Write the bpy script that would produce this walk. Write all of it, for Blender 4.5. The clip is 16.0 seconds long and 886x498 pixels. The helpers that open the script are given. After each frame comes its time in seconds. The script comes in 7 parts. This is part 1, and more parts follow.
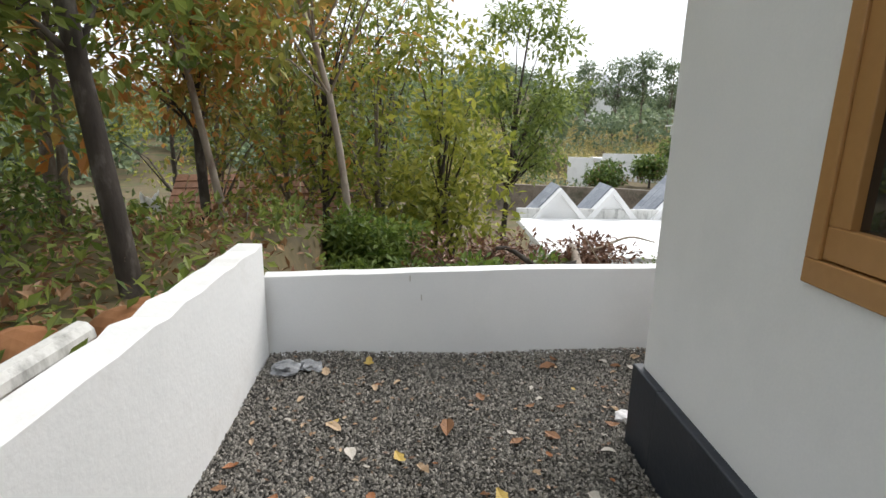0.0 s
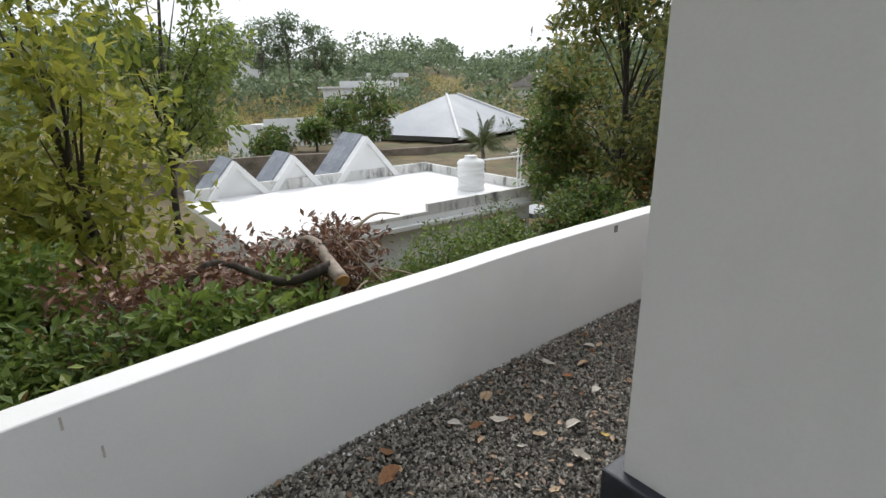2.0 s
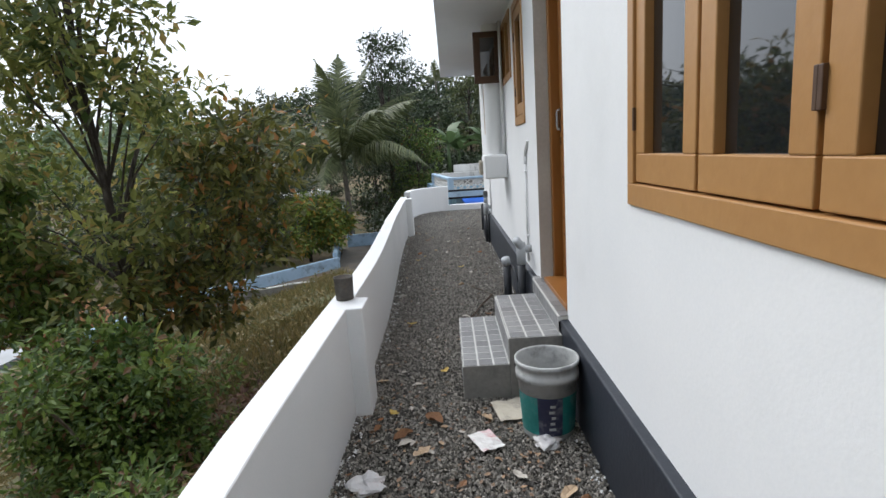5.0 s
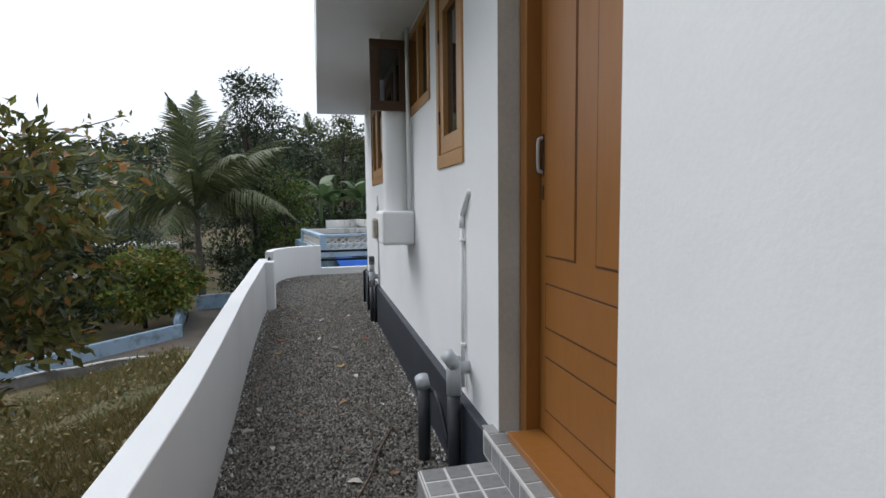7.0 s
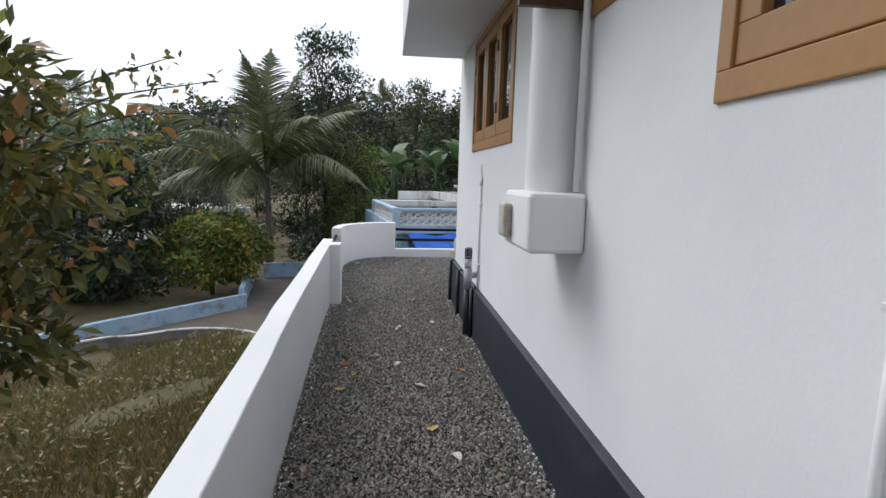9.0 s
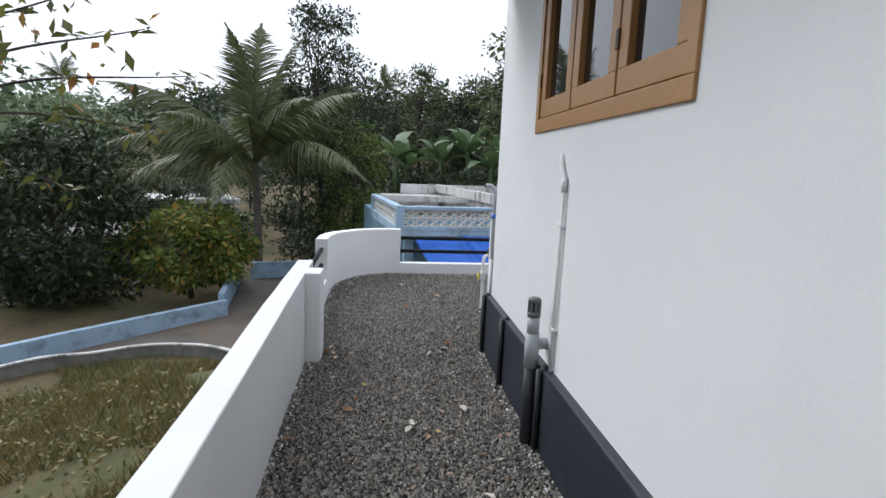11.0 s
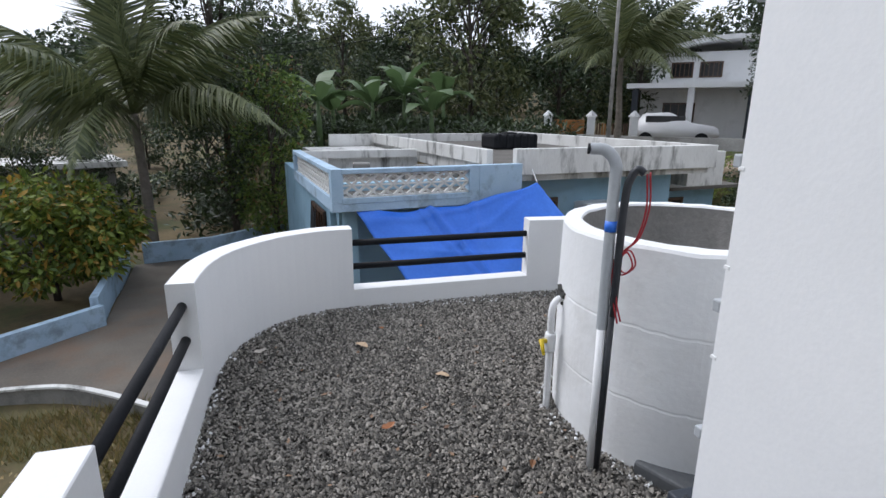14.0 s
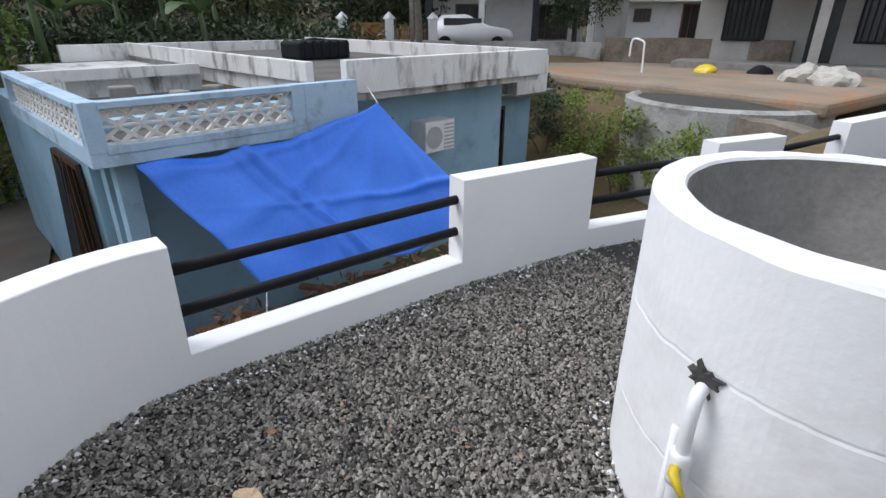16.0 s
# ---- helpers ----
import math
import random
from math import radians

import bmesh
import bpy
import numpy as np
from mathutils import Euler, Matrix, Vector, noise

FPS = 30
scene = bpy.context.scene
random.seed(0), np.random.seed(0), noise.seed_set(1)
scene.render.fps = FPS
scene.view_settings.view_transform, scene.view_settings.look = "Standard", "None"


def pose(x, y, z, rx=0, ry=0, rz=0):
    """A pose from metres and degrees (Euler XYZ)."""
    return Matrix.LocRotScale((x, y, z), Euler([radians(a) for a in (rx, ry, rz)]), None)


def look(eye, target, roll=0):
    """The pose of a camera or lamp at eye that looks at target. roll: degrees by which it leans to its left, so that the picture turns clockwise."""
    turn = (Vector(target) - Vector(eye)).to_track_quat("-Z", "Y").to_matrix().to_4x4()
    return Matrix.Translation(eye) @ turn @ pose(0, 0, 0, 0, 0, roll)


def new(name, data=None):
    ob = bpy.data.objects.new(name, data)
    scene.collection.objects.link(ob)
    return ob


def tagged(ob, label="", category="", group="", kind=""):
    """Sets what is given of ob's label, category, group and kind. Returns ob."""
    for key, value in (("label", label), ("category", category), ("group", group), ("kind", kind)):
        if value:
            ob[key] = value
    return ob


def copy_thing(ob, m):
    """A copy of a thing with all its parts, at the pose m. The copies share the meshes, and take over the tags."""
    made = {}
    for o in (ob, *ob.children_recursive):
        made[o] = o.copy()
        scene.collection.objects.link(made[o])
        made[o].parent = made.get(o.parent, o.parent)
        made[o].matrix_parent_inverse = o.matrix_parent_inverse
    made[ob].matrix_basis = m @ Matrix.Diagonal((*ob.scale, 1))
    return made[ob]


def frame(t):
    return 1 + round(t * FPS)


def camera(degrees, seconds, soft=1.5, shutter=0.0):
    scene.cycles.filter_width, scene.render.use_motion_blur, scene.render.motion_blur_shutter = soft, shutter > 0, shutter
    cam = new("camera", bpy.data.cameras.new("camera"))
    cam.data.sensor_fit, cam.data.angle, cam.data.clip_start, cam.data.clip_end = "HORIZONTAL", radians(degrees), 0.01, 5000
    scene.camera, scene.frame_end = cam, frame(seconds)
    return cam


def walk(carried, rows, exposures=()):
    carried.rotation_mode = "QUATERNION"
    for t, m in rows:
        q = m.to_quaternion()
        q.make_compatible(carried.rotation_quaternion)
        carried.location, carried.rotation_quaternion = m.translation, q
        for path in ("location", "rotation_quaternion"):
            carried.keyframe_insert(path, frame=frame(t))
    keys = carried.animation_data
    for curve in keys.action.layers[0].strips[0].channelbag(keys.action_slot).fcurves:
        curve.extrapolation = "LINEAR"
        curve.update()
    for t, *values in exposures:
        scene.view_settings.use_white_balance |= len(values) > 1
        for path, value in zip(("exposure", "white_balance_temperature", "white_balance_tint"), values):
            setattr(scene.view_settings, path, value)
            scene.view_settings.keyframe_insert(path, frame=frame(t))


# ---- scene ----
cam = camera(80.4, 16.0)
PATH = [
    (0, (0.075, 0.042, 1.648), (0.133, 1.983, 1.171), 1.1),
    (0.5, (0.011, 0.473, 1.637), (0.083, 2.41, 1.145), -0.7),
    (1, (0.056, 0.941, 1.587), (0.358, 2.846, 1.057), 1.1),
    (1.3, (0.064, 1.22, 1.555), (0.558, 3.071, 0.979), 0.7),
    (1.5, (0.023, 1.381, 1.526), (0.791, 3.143, 0.973), -2.0),
    (2, (0.053, 1.791, 1.487), (1.207, 3.312, 0.893), -1.0),
    (2.5, (0.255, 2.142, 1.494), (1.699, 3.381, 0.879), -1.2),
    (3, (0.411, 2.462, 1.492), (2.14, 3.293, 0.926), -2.4),
    (3.5, (0.652, 2.686, 1.485), (2.492, 3.273, 0.965), -2.1),
    (4, (0.99, 2.868, 1.495), (2.883, 3.218, 0.951), -0.8),
    (4.2, (1.138, 2.938, 1.483), (3.064, 3.204, 1.015), -2.1),
    (6.3, (2.939, 3.156, 1.424), (4.899, 2.977, 1.071), -0.3),
    (6.5, (3.127, 3.166, 1.428), (5.079, 2.916, 1.073), 1.5),
    (7, (3.551, 3.16, 1.417), (5.49, 2.7, 1.247), -0.7),
    (7.5, (3.951, 3.167, 1.393), (5.859, 2.595, 1.213), -0.1),
    (8, (4.39, 3.165, 1.411), (6.346, 2.817, 1.177), 2.3),
    (8.5, (4.873, 3.245, 1.393), (6.844, 3.033, 1.122), 1.8),
    (8.7, (5.048, 3.261, 1.404), (7.017, 3.048, 1.129), 1.6),
    (10.8, (7.126, 3.298, 1.465), (9.093, 3.065, 1.19), 2.1),
    (11, (7.33, 3.312, 1.444), (9.294, 3.096, 1.137), 2.4),
    (11.5, (7.875, 3.337, 1.471), (9.831, 3.058, 1.158), 1.1),
    (12, (8.439, 3.32, 1.449), (10.399, 3.11, 1.111), 0.8),
    (12.5, (8.948, 3.361, 1.414), (10.892, 3.156, 0.995), 1.6),
    (13, (9.434, 3.336, 1.443), (11.348, 3.019, 0.957), -1.8),
    (13.5, (9.944, 3.329, 1.437), (11.854, 2.996, 0.947), 0.6),
    (14, (10.413, 3.374, 1.41), (12.292, 2.904, 0.911), 0.5),
    (14.5, (10.853, 3.369, 1.397), (12.608, 2.583, 0.848), 0.7),
    (15, (11.29, 3.379, 1.411), (13.02, 2.602, 0.775), 3.5),
    (15.5, (11.725, 3.371, 1.375), (13.351, 2.43, 0.69), -0.2),
    (16, (12.097, 3.352, 1.357), (13.566, 2.258, 0.554), 0.4),
]
EXPOSURES = [(0, 0.72, 6750, 10), (1.0, 0.58, 6700, 10), (2.0, 0.44, 6650, 10), (2.5, 0.42, 6600, 10), (3.0, 0.48, 6550, 10), (3.5, 0.68, 6500, 10), (4.2, 0.65, 6400, 10), (7, 0.18, 6300, 10), (8.0, 0.15, 6400, 10), (8.7, 0.25, 6300, 11), (11, 0.35, 6250, 11), (12.5, 0.35, 6200, 12), (14, 0.3, 6200, 13), (16, 0.35, 6250, 13)]
walk(cam, [(t, look(eye, target, roll)) for t, eye, target, roll in PATH], EXPOSURES)

# ---- light: bright overcast afternoon ----
world = bpy.data.worlds.new("overcast_sky")
scene.world = world
world.use_nodes = True
wn, wl = world.node_tree.nodes, world.node_tree.links
sky = wn.new("ShaderNodeTexSky")
sky.sky_type, sky.sun_disc = "NISHITA", False
sky.sun_elevation, sky.sun_rotation = radians(52), radians(62)
sky.dust_density, sky.air_density = 3.0, 1.0
soft_sky = wn.new("ShaderNodeHueSaturation")
soft_sky.inputs["Saturation"].default_value = 0.22
cloud_map, cloud_tex, cloud_ramp, cloud_mix = wn.new("ShaderNodeTexCoord"), wn.new("ShaderNodeTexNoise"), wn.new("ShaderNodeMapRange"), wn.new("ShaderNodeMix")
cloud_tex.inputs["Scale"].default_value, cloud_tex.inputs["Detail"].default_value = 2.2, 5
cloud_ramp.inputs["From Min"].default_value, cloud_ramp.inputs["From Max"].default_value = 0.3, 0.7
cloud_ramp.inputs["To Min"].default_value, cloud_ramp.inputs["To Max"].default_value = 0.55, 0.9
cloud_mix.data_type = "RGBA"
cloud_mix.inputs[7].default_value = (8.0, 8.6, 9.4, 1)
wl.new(cloud_map.outputs["Generated"], cloud_tex.inputs["Vector"])
wl.new(cloud_tex.outputs["Fac"], cloud_ramp.inputs["Value"])
wl.new(cloud_ramp.outputs["Result"], cloud_mix.inputs[0])
wl.new(sky.outputs["Color"], soft_sky.inputs["Color"])
wl.new(soft_sky.outputs["Color"], cloud_mix.inputs[6])
wl.new(cloud_mix.outputs[2], wn["Background"].inputs["Color"])
wn["Background"].inputs["Strength"].default_value = 0.115
sun_lamp = bpy.data.lights.new("sun", "SUN")
sun_lamp.energy, sun_lamp.angle, sun_lamp.color = 1.5, radians(30), (1.0, 0.98, 0.96)
sun = new("sun", sun_lamp)
sun.matrix_world = look((8, 9, 12), (0, 0, 0))


# ---- materials ----
def surface(name, dark, light, scale=4.0, rough=0.7, bump=0.15, bump_scale=60.0, metal=0.0, spots=None, spot_scale=1.3, spot_amount=0.6, by="noise", vertical=1.0):
    """Colour varies between dark and light at a large and a small scale; spots are stains with a shape of their own."""
    m = bpy.data.materials.new(name)
    m.use_nodes = True
    n, k = m.node_tree.nodes, m.node_tree.links
    b = n["Principled BSDF"]
    b.inputs["Roughness"].default_value, b.inputs["Metallic"].default_value = rough, metal
    co = n.new("ShaderNodeTexCoord")
    mp = n.new("ShaderNodeMapping")
    mp.inputs["Scale"].default_value = (1, 1, vertical)
    k.new(co.outputs["Object"], mp.inputs["Vector"])
    big, fine = n.new("ShaderNodeTexNoise"), n.new("ShaderNodeTexNoise")
    for tex, sc in ((big, scale), (fine, bump_scale)):
        tex.inputs["Scale"].default_value, tex.inputs["Detail"].default_value = sc, 4
        k.new(mp.outputs["Vector"], tex.inputs["Vector"])
    ramp = n.new("ShaderNodeMapRange")
    ramp.inputs["From Min"].default_value, ramp.inputs["From Max"].default_value = 0.3, 0.7
    mix = n.new("ShaderNodeMix")
    mix.data_type = "RGBA"
    mix.inputs[6].default_value, mix.inputs[7].default_value = (*dark, 1), (*light, 1)
    if by == "island":
        g = n.new("ShaderNodeNewGeometry")
        k.new(g.outputs["Random Per Island"], mix.inputs[0])
    elif by == "object":
        g = n.new("ShaderNodeObjectInfo")
        add = n.new("ShaderNodeMath")
        add.operation = "MULTIPLY_ADD"
        add.inputs[1].default_value = 0.6
        k.new(big.outputs["Fac"], ramp.inputs["Value"])
        sc = n.new("ShaderNodeMath")
        sc.operation = "MULTIPLY"
        sc.inputs[1].default_value = 0.5
        k.new(ramp.outputs["Result"], sc.inputs[0])
        k.new(g.outputs["Random"], add.inputs[0])
        k.new(sc.outputs[0], add.inputs[2])
        k.new(add.outputs[0], mix.inputs[0])
    else:
        av = n.new("ShaderNodeMath")
        av.operation = "MULTIPLY_ADD"
        av.inputs[1].default_value = 0.35
        av2 = n.new("ShaderNodeMath")
        av2.operation = "MULTIPLY"
        av2.inputs[1].default_value = 0.65
        k.new(big.outputs["Fac"], av2.inputs[0])
        k.new(fine.outputs["Fac"], av.inputs[0])
        k.new(av2.outputs[0], av.inputs[2])
        k.new(av.outputs[0], ramp.inputs["Value"])
        k.new(ramp.outputs["Result"], mix.inputs[0])
    out = mix.outputs[2]
    if spots:
        st, sr, sm = n.new("ShaderNodeTexNoise"), n.new("ShaderNodeMapRange"), n.new("ShaderNodeMix")
        st.inputs["Scale"].default_value, st.inputs["Detail"].default_value, st.inputs["Roughness"].default_value = spot_scale, 8, 0.65
        sr.inputs["From Min"].default_value, sr.inputs["From Max"].default_value, sr.inputs["To Max"].default_value = 0.52, 0.68, spot_amount
        sm.data_type = "RGBA"
        sm.inputs[7].default_value = (*spots, 1)
        k.new(mp.outputs["Vector"], st.inputs["Vector"])
        k.new(st.outputs["Fac"], sr.inputs["Value"])
        k.new(sr.outputs["Result"], sm.inputs[0])
        k.new(out, sm.inputs[6])
        out = sm.outputs[2]
    k.new(out, b.inputs["Base Color"])
    if bump:
        bp = n.new("ShaderNodeBump")
        bp.inputs["Strength"].default_value, bp.inputs["Distance"].default_value = bump, 0.01
        k.new(fine.outputs["Fac"], bp.inputs["Height"])
        k.new(bp.outputs["Normal"], b.inputs["Normal"])
    return m


def leaf_material(name, dark, light, through_light=0.25, accent=None, share=0.15):
    """Leaves that differ one by one between dark and light; a share of them takes the accent colour."""
    m = surface(name, dark, light, by="island", rough=0.5, bump=0, scale=1)
    n, k = m.node_tree.nodes, m.node_tree.links
    b, o = n["Principled BSDF"], n["Material Output"]
    if accent:
        mix = b.inputs["Base Color"].links[0].from_node
        ramp = n.new("ShaderNodeValToRGB")
        e = ramp.color_ramp.elements
        e[0].color, e[1].position, e[1].color = (*dark, 1), 1 - share - 0.04, (*light, 1)
        last = e.new(1 - share)
        last.color = (*accent, 1)
        k.new(mix.inputs[0].links[0].from_socket, ramp.inputs[0])
        k.new(ramp.outputs["Color"], b.inputs["Base Color"])
    t, mx = n.new("ShaderNodeBsdfTranslucent"), n.new("ShaderNodeMixShader")
    mx.inputs[0].default_value = through_light
    k.new(b.inputs["Base Color"].links[0].from_socket, t.inputs["Color"])
    k.new(b.outputs[0], mx.inputs[1])
    k.new(t.outputs[0], mx.inputs[2])
    k.new(mx.outputs[0], o.inputs["Surface"])
    return m


PAINT = surface("white_wall_paint", (0.76, 0.77, 0.78), (0.83, 0.83, 0.83), 1.5, 0.6, 0.05, 90, spots=(0.62, 0.63, 0.63), spot_scale=0.8, spot_amount=0.25)
PAINT_ROUGH = surface("white_coarse_paint", (0.76, 0.77, 0.77), (0.84, 0.84, 0.84), 2.5, 0.65, 0.16, 35, spots=(0.55, 0.54, 0.51), spot_scale=2.5, spot_amount=0.35)
REVEAL = surface("grey_plaster", (0.42, 0.40, 0.37), (0.56, 0.54, 0.50), 3, 0.85, 0.3, 50)
PLINTH = surface("dark_blue_black_paint", (0.012, 0.016, 0.024), (0.024, 0.03, 0.042), 3, 0.5, 0.15, 50, spots=(0.07, 0.075, 0.085), spot_scale=5, spot_amount=0.3)
WOOD = surface("golden_brown_wood_paint", (0.235, 0.092, 0.018), (0.30, 0.125, 0.028), 2.2, 0.42, 0.1, 30, vertical=0.25)
WOOD_W = surface("honey_brown_window_paint", (0.36, 0.18, 0.06), (0.44, 0.235, 0.085), 2.2, 0.42, 0.1, 30)
WOOD_DARK = surface("dark_brown_wood", (0.05, 0.025, 0.014), (0.10, 0.05, 0.025), 5, 0.5, 0.15, 40)
GROOVE = surface("shadow_groove_brown", (0.07, 0.03, 0.01), (0.09, 0.035, 0.012), 5, 0.6, 0)
PVC = surface("grey_pvc", (0.36, 0.38, 0.40), (0.44, 0.46, 0.48), 5, 0.35, 0.03)
PVC_WHITE = surface("white_pvc", (0.74, 0.75, 0.76), (0.82, 0.82, 0.82), 5, 0.35, 0.05, spots=(0.6, 0.6, 0.58), spot_scale=6, spot_amount=0.4)
PVC_BLACK = surface("black_painted_pipe", (0.012, 0.014, 0.018), (0.03, 0.033, 0.04), 6, 0.4, 0.1)
PVC_DARK = surface("dark_grey_vent_plastic", (0.07, 0.075, 0.08), (0.13, 0.135, 0.14), 5, 0.4, 0.03)
RAIL = surface("black_rail_paint", (0.008, 0.009, 0.011), (0.016, 0.017, 0.02), 8, 0.68, 0.1)
RAIL.node_tree.nodes["Principled BSDF"].inputs["Specular IOR Level"].default_value = 0.15
STONE = surface("crushed_grey_stone", (0.058, 0.054, 0.048), (0.40, 0.37, 0.325), 9, 0.72, 0.25, 120, by="island")
stone_tree = STONE.node_tree
stone_mix = stone_tree.nodes["Principled BSDF"].inputs["Base Color"].links[0].from_node
stone_pow = stone_tree.nodes.new("ShaderNodeMath")
stone_pow.operation = "POWER"
stone_pow.inputs[1].default_value = 1.35
stone_tree.links.new(stone_mix.inputs[0].links[0].from_socket, stone_pow.inputs[0])
stone_tree.links.new(stone_pow.outputs[0], stone_mix.inputs[0])
# bed colour kept dark to paint the shadows between loose stones
GRAVEL_BED = surface("gap_shaded_gravel_bed", (0.018, 0.017, 0.016), (0.10, 0.094, 0.085), 170, 0.95, 1.0, 210)
TILE = surface("mottled_grey_step_tile", (0.14, 0.14, 0.145), (0.30, 0.30, 0.30), 14, 0.45, 0.15, 60, by="object", spots=(0.10, 0.10, 0.105), spot_scale=12, spot_amount=0.7)
GROUT = surface("pale_tile_grout", (0.50, 0.50, 0.48), (0.62, 0.62, 0.60), 10, 0.8, 0.1)
CEMENT = surface("grey_cement", (0.17, 0.165, 0.155), (0.29, 0.28, 0.265), 4, 0.9, 0.4, 45, spots=(0.10, 0.10, 0.095), spot_scale=3, spot_amount=0.5)
CEMENT_LIGHT = surface("weathered_white_concrete", (0.55, 0.54, 0.52), (0.74, 0.74, 0.72), 2, 0.85, 0.3, 40, spots=(0.11, 0.11, 0.10), spot_scale=3.2, spot_amount=0.9, vertical=0.3)
STAINED = surface("stained_compound_wall", (0.20, 0.195, 0.18), (0.46, 0.45, 0.43), 1.2, 0.9, 0.3, 20, spots=(0.09, 0.085, 0.075), spot_scale=1.1, spot_amount=0.85)
ROOF_WHITE = surface("white_terrace_coating", (0.74, 0.74, 0.74), (0.86, 0.86, 0.86), 0.7, 0.7, 0.15, 20)
ROOF_DIRTY = surface("dusty_dark_terrace", (0.055, 0.05, 0.045), (0.13, 0.12, 0.105), 1.5, 0.9, 0.3, 20)
BLUE = surface("pale_blue_house_paint", (0.24, 0.40, 0.52), (0.32, 0.49, 0.61), 1.5, 0.7, 0.15, 40, spots=(0.14, 0.22, 0.29), spot_scale=1.7, spot_amount=0.5)
BLUE_PALE = surface("weathered_pale_blue_parapet", (0.30, 0.43, 0.56), (0.42, 0.55, 0.68), 2, 0.75, 0.2, 40, spots=(0.15, 0.19, 0.23), spot_scale=2.6, spot_amount=0.7)
TARP = surface("blue_tarpaulin", (0.022, 0.145, 0.68), (0.05, 0.215, 0.82), 1.2, 0.38, 0.1, 25)
TARP_DARK = surface("dark_blue_tarpaulin", (0.012, 0.022, 0.10), (0.03, 0.05, 0.17), 2, 0.4, 0.1, 25)
# near-black colour stands for the shade of unlit interiors
GLASSY = surface("unlit_interior_dark", (0.012, 0.013, 0.015), (0.03, 0.03, 0.033), 3, 0.2, 0)
METAL_ROOF = surface("grey_sheet_roof", (0.26, 0.28, 0.31), (0.38, 0.40, 0.43), 0.4, 0.5, 0.1, 8)
ROOF_TILE = surface("slate_grey_roof_tile", (0.18, 0.20, 0.23), (0.34, 0.36, 0.40), 2, 0.7, 0.2, 20, by="object")
CLAY = surface("old_clay_roof_tile", (0.16, 0.075, 0.045), (0.30, 0.15, 0.09), 6, 0.85, 0.3, 30, by="object")
FARWHITE = surface("far_white_walls", (0.66, 0.67, 0.68), (0.80, 0.80, 0.80), 0.5, 0.8, 0, spots=(0.40, 0.40, 0.39), spot_scale=0.9, spot_amount=0.4)
PLASTER_GREY = surface("unpainted_block_wall", (0.24, 0.235, 0.225), (0.36, 0.35, 0.33), 1, 0.9, 0.3, 15)
SACK = surface("dusty_cement_sack", (0.36, 0.34, 0.30), (0.54, 0.52, 0.47), 3, 0.85, 0.5, 14, spots=(0.22, 0.20, 0.17), spot_scale=3, spot_amount=0.7)
LATERITE = surface("rough_laterite_wall", (0.11, 0.085, 0.065), (0.26, 0.22, 0.18), 1.5, 0.95, 0.6, 12, spots=(0.05, 0.06, 0.035), spot_scale=1.1, spot_amount=0.7)
SOIL = surface("red_soil", (0.22, 0.09, 0.035), (0.36, 0.17, 0.075), 1.5, 0.95, 0.5, 12)
BARK = surface("grey_brown_bark", (0.07, 0.055, 0.042), (0.21, 0.17, 0.135), 5, 0.95, 0.8, 22, spots=(0.36, 0.33, 0.28), spot_scale=7, spot_amount=0.7, vertical=0.4)
BARK_DARK = surface("dark_bark", (0.028, 0.022, 0.018), (0.075, 0.06, 0.05), 6, 0.95, 0.8, 22, spots=(0.22, 0.20, 0.18), spot_scale=6, spot_amount=0.6, vertical=0.4)
BARK_PALM = surface("palm_bark", (0.10, 0.085, 0.07), (0.20, 0.175, 0.15), 4, 0.95, 0.6, 15)
LEAF_GREEN = leaf_material("mid_green_leaves", (0.085, 0.135, 0.028), (0.30, 0.36, 0.085), 0.45)
LEAF_BUSH = leaf_material("bush_green_leaves", (0.040, 0.085, 0.020), (0.20, 0.28, 0.06), 0.35, (0.20, 0.11, 0.05), 0.06)
LEAF_GARDEN = leaf_material("dark_olive_leaves_with_rust", (0.060, 0.095, 0.030), (0.30, 0.31, 0.085), 0.5, (0.36, 0.26, 0.085), 0.06)
LEAF_OLD = leaf_material("old_olive_and_orange_leaves", (0.045, 0.06, 0.018), (0.19, 0.18, 0.045), 0.4, (0.36, 0.17, 0.05), 0.08)
LEAF_BRIGHT = leaf_material("bright_green_leaves", (0.07, 0.13, 0.022), (0.24, 0.32, 0.065), 0.4)
# dark green leaves, lowered further to hold the deep shade of the woods
LEAF_DARK = leaf_material("shade_dark_green_leaves", (0.012, 0.026, 0.010), (0.052, 0.080, 0.028), 0.15)
LEAF_TAN = leaf_material("yellowing_brown_leaves", (0.20, 0.19, 0.045), (0.60, 0.40, 0.13), 0.55, (0.52, 0.22, 0.06), 0.25)
LEAF_MIX = leaf_material("olive_and_rust_leaves", (0.12, 0.16, 0.035), (0.45, 0.42, 0.11), 0.52, (0.50, 0.24, 0.07), 0.15)
LEAF_DEAD = leaf_material("withered_maroon_leaves", (0.10, 0.048, 0.032), (0.30, 0.16, 0.10), 0.15)
LEAF_PALM = leaf_material("palm_frond_green", (0.045, 0.065, 0.022), (0.18, 0.20, 0.085), 0.25)
LEAF_MANGO = leaf_material("yellow_green_mango_leaves", (0.045, 0.085, 0.018), (0.24, 0.30, 0.05), 0.35, (0.42, 0.26, 0.05), 0.14)
# woodland shade is included in this dark leaf colour
LEAF_WOOD = leaf_material("shade_dark_wood_foliage", (0.018, 0.036, 0.018), (0.07, 0.10, 0.045), 0.1)
BARK_PALE = surface("pale_lichen_bark", (0.20, 0.16, 0.13), (0.42, 0.36, 0.30), 6, 0.9, 0.6, 25, spots=(0.14, 0.07, 0.05), spot_scale=5, spot_amount=0.7, vertical=0.4)
